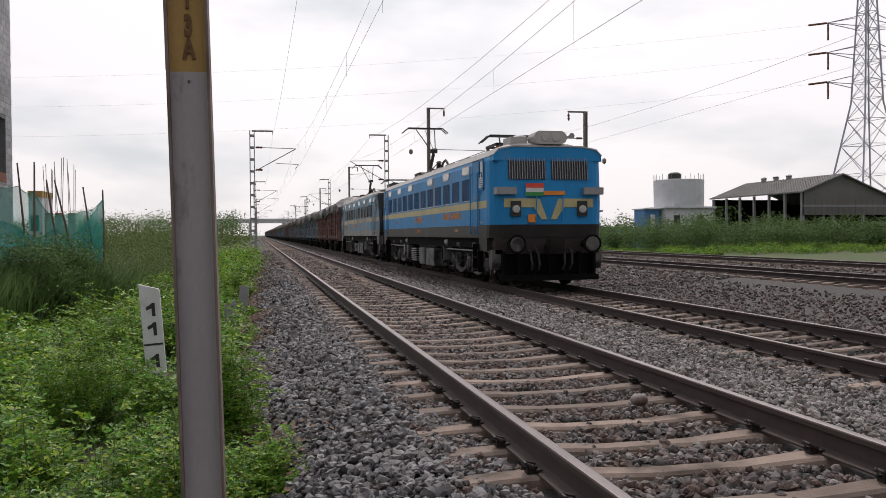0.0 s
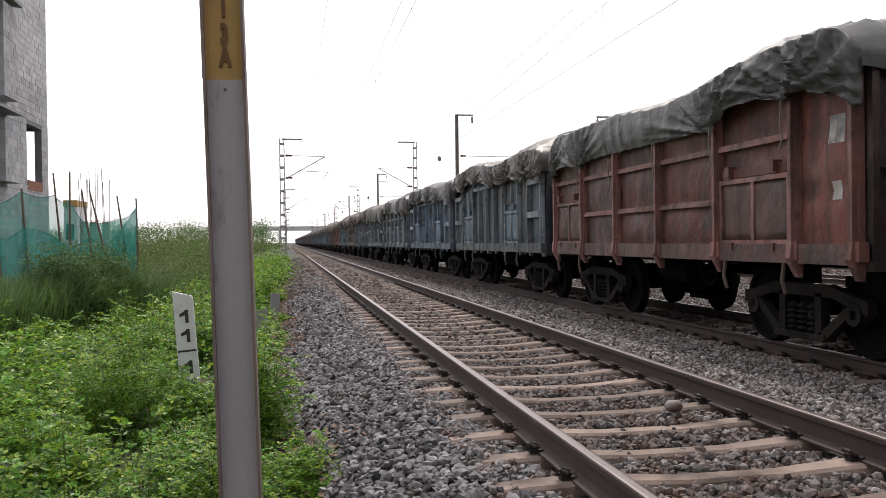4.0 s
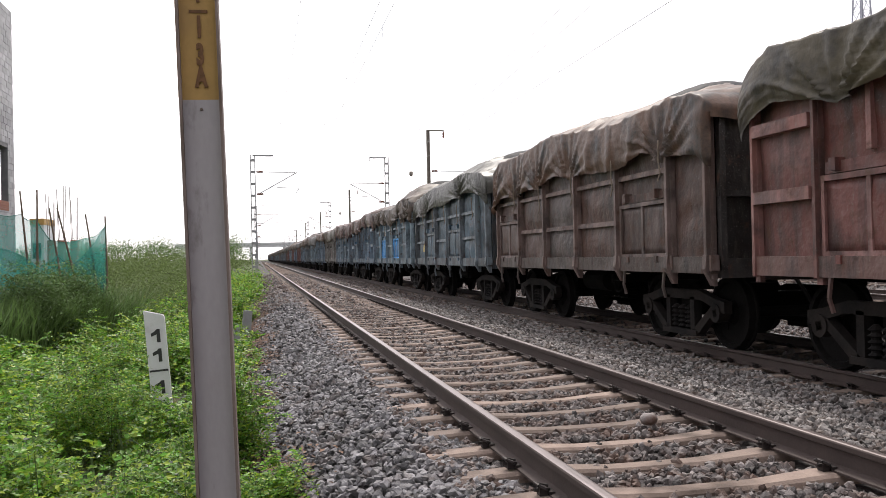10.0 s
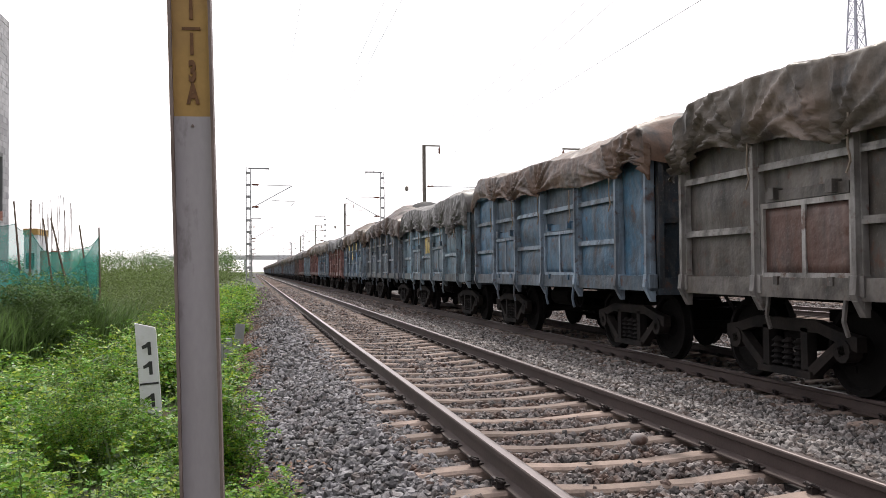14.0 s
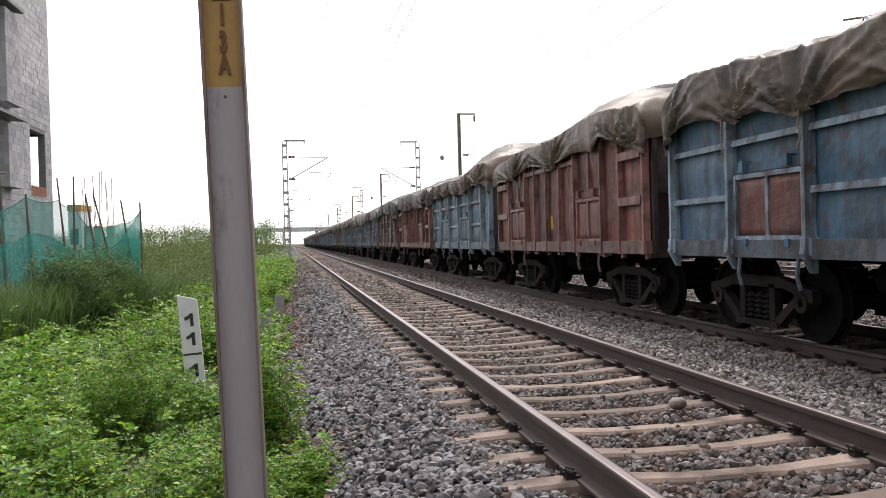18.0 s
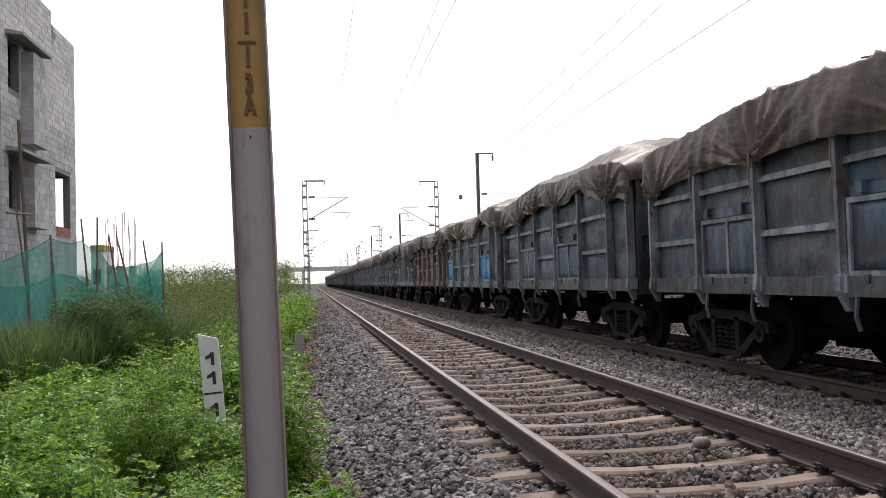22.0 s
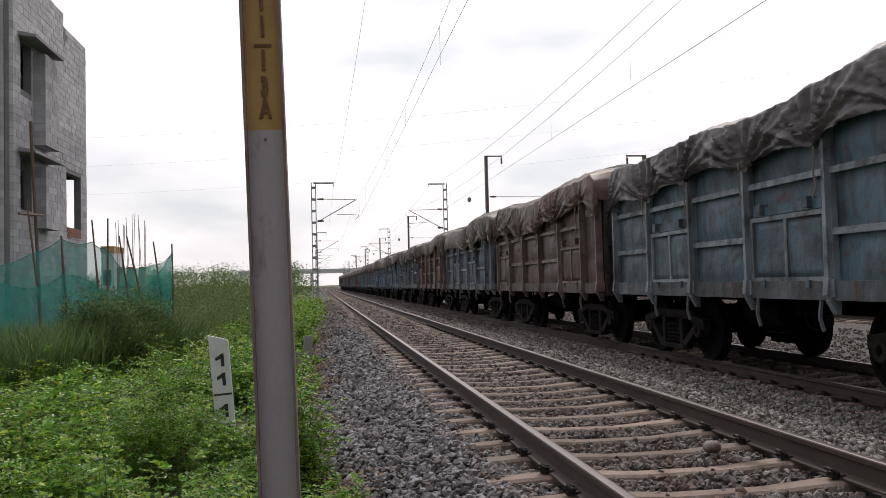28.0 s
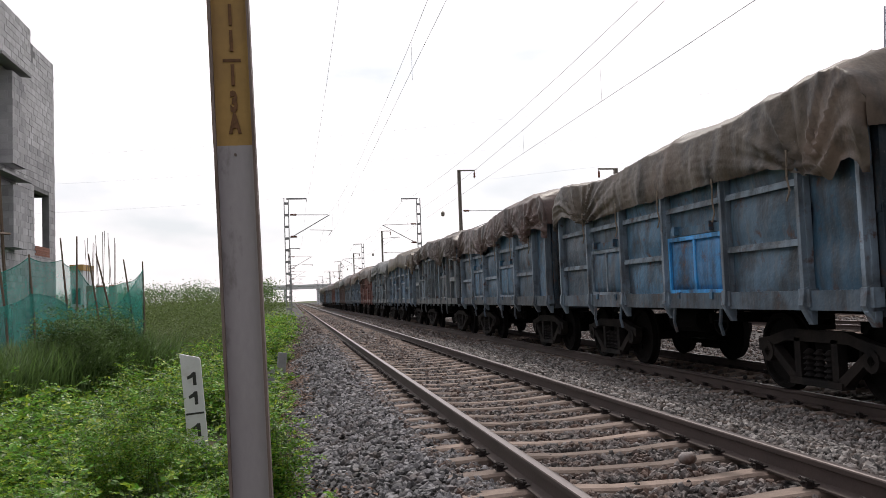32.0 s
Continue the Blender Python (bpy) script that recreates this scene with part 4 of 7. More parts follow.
    return raw_mesh("tarpaulin", V.reshape(-1, 3), np.stack([i, i + na, i + na + 1, i + 1], 1), material, True), crown


def crest_sheet(seed, c1, top):
    """A dark plastic sheet pulled tight over the crest of the heap, tucked under the cover."""
    r = np.random.default_rng(seed)
    nu, nv = 34, 22
    u, v = np.meshgrid(np.linspace(-1, 1, nu), np.linspace(-1, 1, nv), indexing="ij")
    y0, half = -4.97 + 9.94 * c1, r.uniform(0.85, 1.2)
    rad = np.clip(np.hypot(u, v), 0, 1.35)
    z = 3.30 + (top - 3.30 + r.uniform(0.02, 0.08)) * np.cos(np.clip(rad, 0, 1.2) * 1.30) ** 0.8 + 0.05 * ridged(r, u * half, v * 1.3, 4.0) + 0.02 * ridged(r, u * half, v * 1.3, 11.0)
    y = np.maximum(y0 + u * half * np.where(u > 0, 1.15, 1.0), -4.9)
    z = np.minimum(z, 3.20 + 1.1 * np.clip((y + 4.9) / 0.55, 0, 1) ** 0.6)
    V = np.stack([v * 1.28, y, z], -1)
    i = (np.arange(nu - 1)[:, None] * nv + np.arange(nv - 1)[None]).ravel()
    return raw_mesh("crest_sheet", V.reshape(-1, 3), np.stack([i, i + 1, i + nv + 1, i + nv], 1), M_PLASTIC, True)


# kind, body colour, door colours, cover colour, how far the cover hangs, height of the heap, words
N = None
WAGONS = [("C", RED, N, T_GREY, .55, .9), ("C", RED, BROWN, T_GREY, .60, .8), ("B", GREY, N, T_GREY, .55, .8), ("B", BLUE, N, T_GREY, .5, .7), ("A", GREY, N, T_GREY, .6, .8),
          ("B", GREY, N, T_GREY, .8, .8), ("A", DARK, BLUE, T_BROWN, .55, .9), ("C", TAUPE, N, T_BROWN, .6, 1.0), ("A", BLUE, RED, T_BROWN, .55, 1.0), ("B", RED, N, T_BROWN, .6, .9),
          ("C", BROWN, N, T_BROWN, .8, .9), ("A", GREY, N, T_GREY, .6, 1.0), ("A", LBLUE, BRIGHT, T_BROWN, .6, 1.0), ("B", BLUE, N, T_BROWN, .6, .8), ("A", BLUE, GREY, T_BROWN, .7, .9),
          ("A", TAUPE, BROWN, T_BROWN, .7, .9), ("A", BLUE, N, T_BROWN, .5, .8), ("A", LBLUE, GREY, T_GREY, .7, .8), ("A", DARK, N, T_BROWN, .6, 1.0), ("C", BLUE, GREY, T_BROWN, .6, .8),
          ("C", RED, N, T_GREY, .6, .9), ("A", BLUE, RED, T_BROWN, .6, .8), ("B", RED, N, T_BROWN, .55, .9), ("A", LBLUE, GREY, T_BROWN, .5, 1.1), ("B", RED, N, T_DARK, .6, .9),
          ("A", BROWN, GREY, T_DARK, .6, .9), ("A", DARK, BROWN, T_DARK, .6, .65), ("A", DARK, N, T_BROWN, .7, .6), ("A", DARK, BLUE, T_BROWN, .6, .9), ("C", GREY, BRIGHT, T_BROWN, .55, .8),
          ("C", BROWN, N, T_BROWN, .6, .8), ("B", GREY, N, T_DARK, .6, .9), ("A", DARK, N, T_DARK, .6, .9), ("A", GREY, BRIGHT, T_BROWN, .6, .8), ("A", DARK, BLUE, T_GREY, .7, .9),
          ("A", GREY, N, T_BROWN, .6, .8), ("A", GREY, N, T_GREY, .6, .9), ("C", BROWN, N, T_BROWN, .7, .8), ("A", DARK, N, T_BROWN, .7, .8), ("C", BROWN, RED, T_BROWN, .6, .7),
          ("B", DARK, N, T_BROWN, .7, .7), ("A", BLUE, N, T_BROWN, .6, .7), ("A", BLUE, BRIGHT, T_BROWN, .7, .8), ("A", BLUE, N, T_BROWN, .7, .8), ("B", GREY, N, T_BROWN, .6, .7),
          ("A", BLUE, N, T_BROWN, .7, .8), ("A", GREY, N, T_GREY, .6, .8), ("A", RED, N, T_BROWN, .6, .8), ("B", BLUE, N, T_BROWN, .6, .8), ("A", GREY, N, T_BROWN, .6, .8),
          ("A", BROWN, N, T_GREY, .6, .8), ("A", BLUE, N, T_BROWN, .6, .8), ("B", RED, N, T_BROWN, .6, .8), ("A", GREY, N, T_BROWN, .6, .8), ("A", BLUE, N, T_GREY, .6, .8),
          ("A", BROWN, N, T_BROWN, .6, .8), ("A", GREY, N, T_BROWN, .6, .8), ("B", GREY, N, T_BROWN, .6, .8)]
WORDS = {TAUPE: "grimy brown-grey", RED: "rusty red", BROWN: "rusty brown", BLUE: "faded blue", LBLUE: "pale blue", GREY: "grimy blue-grey", DARK: "dark soot-stained blue", BRIGHT: "bright blue", T_GREY: "grey", T_BROWN: "dusty brown", T_DARK: "blackish"}
W0, PITCH = 59.68, 10.713
BRAKE, ONE_DOOR, NUMBERED = (7, 19, 29), (33, 42), (14, 27, 30, 33, 34, 37)
YEL, TAG = (0.50, 0.36, 0.04), (0.50, 0.49, 0.47)
PATCHES = {0: [(2.6, 2.9, 2.2, 2.45, YEL)], 13: [(-0.45, 0.0, 1.95, 2.6, YEL), (-4.4, -4.15, 1.75, 2.05, TAG), (-3.5, -3.25, 2.35, 2.5, TAG)], 19: [(-0.1, 1.4, 2.58, 2.95, YEL), (-1.95, -0.3, 2.58, 2.95, YEL), (0.3, 0.9, 2.0, 2.5, YEL), (-1.9, -0.4, 1.95, 2.45, (0.04, 0.2, 0.42)), (1.6, 3.0, 2.6, 2.9, YEL), (-4.6, -4.0, 1.7, 2.2, YEL), (-4.5, -4.1, 2.5, 2.8, YEL)],
           22: [(0.15, 0.5, 1.55, 1.85, YEL)], 40: [(-1.0, -0.7, 2.2, 2.75, YEL), (-4.4, -4.15, 2.2, 2.45, TAG)], 41: [(-4.6, -4.2, 1.35, 1.65, YEL), (-4.5, -4.2, 2.2, 2.3, (0.5, 0.5, 0.5))], 23: [(-3.6, -2.3, 2.0, 2.35, (0.07, 0.21, 0.34))],
           6: [(-4.2, -3.9, 1.9, 2.3, (0.45, 0.45, 0.45))], 24: [(-4.75, -4.5, 2.3, 2.5, (0.4, 0.4, 0.4))], 1: [(-4.6, -4.35, 2.35, 2.65, (0.45, 0.43, 0.4)), (-4.55, -4.4, 1.75, 1.95, (0.45, 0.43, 0.4))], 26: [(-4.6, -4.3, 2.3, 2.6, (0.4, 0.42, 0.45))], 17: [(0.2, 1.1, 1.95, 2.5, YEL), (-1.4, -0.5, 1.4, 1.75, YEL), (1.7, 3.0, 1.3, 1.6, YEL)],
           11: [(3.5, 3.9, 1.5, 1.8, YEL)], 12: [(-1.9, -1.0, 1.30, 1.55, (0.17, 0.05, 0.04)), (2.2, 2.6, 2.3, 2.5, TAG)], 5: [(0.6, 1.2, 1.7, 1.95, (0.15, 0.18, 0.205)), (-0.3, 0.3, 1.7, 1.95, (0.15, 0.18, 0.205))],
           32: [(-4.45, -4.2, 2.2, 2.4, TAG)], 35: [(-4.5, -4.3, 2.4, 2.6, TAG)], 9: [(-4.3, -4.05, 2.2, 2.5, TAG)], 16: [(1.6, 1.9, 2.3, 2.6, TAG)], 30: [(-0.1, 0.9, 2.6, 2.95, (0.28, 0.2, 0.07)), (-1.5, -0.6, 2.7, 2.95, (0.26, 0.2, 0.12))], 36: [(-4.4, -4.1, 2.0, 2.3, TAG)]}
MOVERS = []          # (thing, its y at the start)
protos = {}
for k, (kind, col, dcol, tcol, drop, hump) in enumerate(WAGONS):
    if kind not in protos: w = protos[kind] = wagon(kind)
    else: w = copy_thing(protos[kind], Matrix())
    for o in list(w.children):
        if o.name.startswith(("tarpaulin", "crest_sheet", "painted_patch", "number_bar")):
            bpy.data.objects.remove(o)
    y = W0 + 4.892 + PITCH * k
    w.location = (TC2, y, Z2)
    MOVERS.append((w, y))
    rr = random.Random(k)
    doors_seen = 0
    for o in sorted(w.children_recursive, key=lambda q: q.location.y):
        if o.name.startswith("hand_brake_wheel"):
            if k not in BRAKE: o.location = (0.55, o.location.y, -0.12)
        # edge light on ribs and recess shade on panels are tinted in
        v = rr.uniform(0.95, 1.45) if o.name.startswith(("stanchion", "rib", "door_frame", "top_rail")) else rr.uniform(0.5, 1.0)
        c = col
        if o.data and o.data.name in DENTS: o.data = rr.choice(DENTS[o.data.name])
        if o.name.startswith("bay_panel"):
            f = rr.choice((0, 0, 0, 0.15, 0.4)); c = tuple((1 - f) * i + f * j for i, j in zip(col, (0.085, 0.082, 0.080)))
        elif o.name.startswith("door") and not o.name.startswith("door_f"):
            if dcol:
                doors_seen += 1
                if doors_seen == 1 or k not in ONE_DOOR: c = dcol
            o.rotation_euler = (rr.uniform(-0.008, 0.008), 0, 0)
        elif o.name.startswith("door_frame") and dcol == BRIGHT and (k not in ONE_DOOR or o.parent.location.y < 0): c = BRIGHT
        # pale paint, with the sky light on posts and ribs mixed in
        elif o.name.startswith(("stanchion", "rib", "door_frame")): c = tuple(i + (0.18 if col in (RED, BROWN) else 0.46) * (j - i) for i, j in zip(col, (0.27, 0.26, 0.25)))
        # wagon ends sunk to near black: gap shade in the colour, over grime
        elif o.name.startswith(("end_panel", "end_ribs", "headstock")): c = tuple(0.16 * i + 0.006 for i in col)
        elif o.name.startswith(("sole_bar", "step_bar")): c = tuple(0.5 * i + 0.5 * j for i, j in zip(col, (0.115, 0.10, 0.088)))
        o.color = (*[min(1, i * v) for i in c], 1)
    bays = [o for o in w.children if o.name.startswith("bay_panel")]
    for y0, y1, z0, z1, pc in PATCHES.get(k, ()):
        for o in bays:
            coat = paint_on(o, y0, y1, z0, z1)
            if coat: part("painted_patch", coat, M_PAINT, w, "faded painted patch", color=pc)
    if k in NUMBERED:
        n0, zn, hn = (-4.55, 2.70, 0.15) if kind != "B" else (-4.6, 1.34, 0.10)
        if k in (14, 30): zn = 1.36
        for q in range(9):
            for o in bays:
                coat = paint_on(o, n0 + 0.115 * q, n0 + 0.115 * q + 0.07, zn, zn + hn)
                if coat: part("number_bar", coat, M_PAINT, w, "faded white bar in place of a number", color=(0.30, 0.30, 0.295))
    cover, crown = tarp_mesh(100 + k, drop, hump, M_SHINY if tcol == T_GREY else M_TARP, k < 46)
    part("tarpaulin", cover, M_TARP, w, WORDS[tcol] + " tarpaulin over the heaped load", color=tuple(i * rr.uniform(0.85, 1.2) for i in tcol))
    if rr.random() < 0.7: part("crest_sheet", crest_sheet(300 + k, *crown), M_PLASTIC, w, "dark plastic sheet over the crest of the load")
    tagged(w, "%s open wagon%s, %s tarpaulin" % (WORDS[col], " with %s doors" % WORDS[dcol] if dcol else (" with close upright ribs" if kind == "B" else " with braced sides"), WORDS[tcol]), "freight wagon", "wagons of the train")
    MOVERS[-1] = (w, y)

M_PANE = mat("hazy_pane", (0.20, 0.215, 0.22), 0.2, var=0.3, scale=3, bump=0.0)

M_CRATE = mat("battery_box_paint", (0.14, 0.155, 0.155), 0.55, 0.2, var=0.4, scale=5, fine=40, bump=0.1, dirt=(0.03, 0.027, 0.025), dirt_at=0.55)

M_FADED = mat("faded_orange", (0.62, 0.27, 0.10), 0.6, var=0.5, scale=14, fine=60, bump=0.0, dirt=(0.25, 0.22, 0.20), dirt_at=0.56)


def text_mesh(body, size, material, extrude=0.003, name="lettering", bold=0.0):
    cu = bpy.data.curves.new(name, "FONT")
    cu.body, cu.size, cu.extrude, cu.align_x, cu.align_y = body, size, extrude, "CENTER", "CENTER"
    cu.resolution_u, cu.offset = 3, bold
    ob = bpy.data.objects.new(name, cu); scene.collection.objects.link(ob)
    bpy.context.view_layer.update()
    me = bpy.data.meshes.new_from_object(ob.evaluated_get(bpy.context.evaluated_depsgraph_get()))
    bpy.data.objects.remove(ob)
    me.materials.clear(); me.materials.append(material)
    return me


def put_text(body, size, material, parent, at, rot, label="", squeeze=(1, 1), bold=0.0):
    o = part("lettering", text_mesh(body, size, material, bold=bold), material, parent, label)
    o.matrix_basis = pose(*at, *rot) @ Matrix.Diagonal((squeeze[0], squeeze[1], 1, 1))
    return o


SIDE = (90, 0, -90)      # lettering on a face that looks to -x


def ring_pts(w, y0, y1, c, n=5):
    """Outline of a car body at one level, with rounded corners, from the front left round to the rear left."""
    q = [(math.cos(k * math.pi / 2 / (n - 1)), math.sin(k * math.pi / 2 / (n - 1))) for k in range(n)]
    a = c * 0.8
    pts = [(-w + a - a * u, y0 + c - c * v) for u, v in q]
    pts += [(w - a + a * v, y0 + c - c * u) for u, v in q]
    pts += [(w - a + a * u, y1 - c + c * v) for u, v in q]
    pts += [(-w + a - a * v, y1 - c + c * u) for u, v in q]
    return pts


def shell(L, levels, taper):
    """A car body lofted through levels of (z, half width, front set-back, corner cut)."""
    bm = bmesh.new(); rings = []
    for z, w, f, c in levels:
        rings.append([bm.verts.new((x, y, z)) for x, y in ring_pts(w, f, L - f, c)])
    for a, b in zip(rings[:-1], rings[1:]):
        for i in range(len(a)):
            bm.faces.new((a[i], a[(i + 1) % len(a)], b[(i + 1) % len(a)], b[i]))
    bm.faces.new(rings[0][::-1]); bm.faces.new(rings[-1])
    return bm


def pantograph(parent, y, z, raised):
    p = part("pantograph", box_bm((-0.55, -0.48, y - 0.6, y + 0.6, z + 0.16, z + 0.22), (0.48, 0.55, y - 0.6, y + 0.6, z + 0.16, z + 0.22), (-0.55, 0.55, y - 0.6, y - 0.53, z + 0.16, z + 0.22), (-0.55, 0.55, y + 0.53, y + 0.6, z + 0.16, z + 0.22)), M_BLACK, parent)
    h, hy = (1.98, 0.95) if raised else (0.16, 0.1)
    bm = bmesh.new()
    if raised:
        k = (0, y - 0.85, z + 1.07)
        tube(bm, [(0, y + 0.1, z + 0.22), k], 0.055, 6); tube(bm, [(0.12, y + 0.45, z + 0.2), (0.06, k[1] + 0.1, k[2] - 0.12)], 0.022, 5)
        boxes(bm, [(-0.14, 0.14, k[1] - 0.12, k[1] + 0.1, k[2] - 0.07, k[2] + 0.07)])
        for sx in (-1, 1):
            tube(bm, [(sx * 0.08, k[1], k[2]), (sx * 0.42, y + hy, z + h + 0.24)], 0.024, 5)
        tube(bm, [(0, k[1], k[2] + 0.06), (0, y + hy + 0.1, z + h + 0.24)], 0.014, 4)
    else:
        tube(bm, [(0, y - 0.6, z + 0.24), (0, y + 0.9, z + 0.3)], 0.05, 6)
        for sx in (-1, 1):
            tube(bm, [(0, y + 0.9, z + 0.3), (sx * 0.45, y - 0.5, z + 0.36)], 0.022, 5)
    part("arm", bm, M_BLACK, p)
    bm = bmesh.new()
    for dy in ((hy - 0.16, hy + 0.16) if raised else (-0.62, -0.3)):
        tube(bm, [(-1.0, y + dy, z + 0.05 + h), (-0.75, y + dy, z + 0.26 + h), (0.75, y + dy, z + 0.26 + h), (1.0, y + dy, z + 0.05 + h)], 0.025, 5)
    part("contact_strip", bm, M_BLACK, p)
    for sx in (-0.5, 0.5):
        for sy in (-0.5, 0.5):
            part("insulator", lathe(bmesh.new(), [(z - 0.06, 0.05), (z, 0.08), (z + 0.03, 0.05), (z + 0.07, 0.08), (z + 0.1, 0.05), (z + 0.16, 0.05)], "z", (sx, y + sy, 0), 8), M_PORC, p)


WHEEL_L = wheel_mesh(0.545, 1.15)


M_UNDER = mat("dusty_bogie_steel", (0.105, 0.10, 0.095), 0.7, 0.0, var=0.5, scale=4, fine=40, bump=0.2, spec=0.3, dirt=(0.022, 0.020, 0.019), dirt_at=0.50)


def loco_bogie(parent, y, n):
    """A three-axle bogie: a deep frame, coil springs, axle boxes in horn guides, and bowed equaliser beams hung low between the axles."""
    b = part("bogie", box_bm((-1.0, 1.0, -2.6, 2.6, 0.55, 0.75)), M_GRIME_SHADE, parent, at=(0, y, 0))
    for s in (-1, 1):
        x0, x1 = sorted((s * 1.08, s * 1.20))
        bm = prism(bmesh.new(), [(-2.75, 0.66), (-2.75, 0.84), (-1.2, 0.93), (1.2, 0.93), (2.75, 0.84), (2.75, 0.66), (1.2, 0.74), (-1.2, 0.74)], x0, x1)
        part("side_frame", bm, M_BOGIE, b)
        xa, xb = sorted((s * 1.18, s * 1.28))
        for yy in (-1.9, 0, 1.9):
            hg = bmesh.new()
            for q in (-1, 1):
                prism(hg, [(yy + q * 0.20, 0.80), (yy + q * 0.36, 0.80), (yy + q * 0.28, 0.30), (yy + q * 0.20, 0.26)], xa, xb)
            part("horn_guide", hg, M_UNDER, b)
            part("axle_cap", lathe(bmesh.new(), [(s * 1.20, 0.19), (s * 1.30, 0.185), (s * 1.325, 0.15), (s * 1.33, 0.10), (s * 1.36, 0.09), (s * 1.365, 0.0001)], "x", (0, yy, 0.545), 18), M_UNDER, b, smooth=False)
        for c in (-0.95, 0.95):
            top = [(c - 0.62 + 1.24 * q / 8, 0.245 + 0.13 * (2 * q / 8 - 1) ** 2) for q in range(9)]
            part("equaliser_beam", prism(bmesh.new(), top + [(u, v + 0.10) for u, v in top[::-1]], *sorted((s * 1.16, s * 1.31))), M_UNDER, b)
        for yy in (-1.30, -0.60, 0.60, 1.30):
            prof = [(0.34, 0.03)]
            for k in range(7):
                prof += [(0.35 + k * 0.068, 0.06), (0.365 + k * 0.068, 0.098), (0.385 + k * 0.068, 0.098), (0.40 + k * 0.068, 0.06)]
            part("spring", lathe(bmesh.new(), prof + [(0.84, 0.03)], "z", (s * 1.22, yy, 0), 12), M_UNDER, b)
        part("air_pipe", tube(bmesh.new(), [(s * 1.36, -2.6, 0.90), (s * 1.36, 2.6, 0.90)], 0.020, 6), M_STEEL, b)
        for yy in (-2.45, -0.95, 0.95, 2.45):
            part("brake_cylinder", lathe(bmesh.new(), [(yy - 0.22, 0.06), (yy - 0.2, 0.12), (yy + 0.16, 0.12), (yy + 0.2, 0.05)], "y", (s * 1.30, 0, 1.06), 12), M_UNDER, b)
        for e in (-1, 1):
            ya, yb = sorted((e * 2.98, e * 2.66))
            sb = prism(bmesh.new(), [(ya, 0.95), (yb, 0.95), (yb, 0.62), ((ya + yb) / 2 + 0.08, 0.46), ((ya + yb) / 2 - 0.08, 0.46), (ya, 0.62)], *sorted((s * 1.20, s * 1.46)))
            part("sand_box", sb, M_UNDER, b)
            part("sand_pipe", tube(bmesh.new(), [(s * 1.30, e * 2.82, 0.50), (s * 1.24, e * 2.75, 0.30), (s * 0.92, e * 2.62, 0.10)], 0.02, 5), M_UNDER, b)
    for yy in (-1.9, 0, 1.9):
        o = part("wheelset", WHEEL_L, M_GRIME_SHADE, b, at=(0, yy, 0.545)); o["role"] = "L%.1f" % yy


M_COAT = M_LOCO


def sooty(name, base):
    """Pale paint blackened by soot from the nose backwards, with a ragged edge."""
    m = bpy.data.materials.new(name); m.use_nodes = True
    n, l = m.node_tree.nodes, m.node_tree.links
    b = n["Principled BSDF"]
    b.inputs["Roughness"].default_value, b.inputs["Specular IOR Level"].default_value = 0.65, 0.2
    tc, sp, nz = n.new("ShaderNodeTexCoord"), n.new("ShaderNodeSeparateXYZ"), n.new("ShaderNodeTexNoise")
    nz.inputs["Scale"].default_value, nz.inputs["Detail"].default_value = 2.5, 6
    l.new(tc.outputs["Object"], sp.inputs[0]); l.new(tc.outputs["Object"], nz.inputs["Vector"])
    ad = n.new("ShaderNodeMath"); ad.operation = "MULTIPLY_ADD"; ad.inputs[1].default_value = 0.5
    up = n.new("ShaderNodeMath"); up.operation = "SUBTRACT"; up.inputs[1].default_value = 2.1
    mz = n.new("ShaderNodeMath"); mz.operation = "MAXIMUM"; mz.inputs[1].default_value = 0.0
    rk = n.new("ShaderNodeMath"); rk.operation = "MULTIPLY_ADD"; rk.inputs[1].default_value = -0.62
    l.new(sp.outputs[2], up.inputs[0]); l.new(up.outputs[0], mz.inputs[0]); l.new(mz.outputs[0], rk.inputs[0]); l.new(sp.outputs[1], rk.inputs[2])
    l.new(nz.outputs[0], ad.inputs[0]); l.new(rk.outputs[0], ad.inputs[2])
    mr = n.new("ShaderNodeMapRange"); mr.inputs[1].default_value, mr.inputs[2].default_value = 0.66, 1.02
    l.new(ad.outputs[0], mr.inputs[0])
    mx = n.new("ShaderNodeMix"); mx.data_type = "RGBA"
    mx.inputs[6].default_value, mx.inputs[7].default_value = (0.012, 0.011, 0.011, 1), (*base, 1)
    l.new(mr.outputs[0], mx.inputs[0]); l.new(mx.outputs[2], b.inputs["Base Color"])
    return m


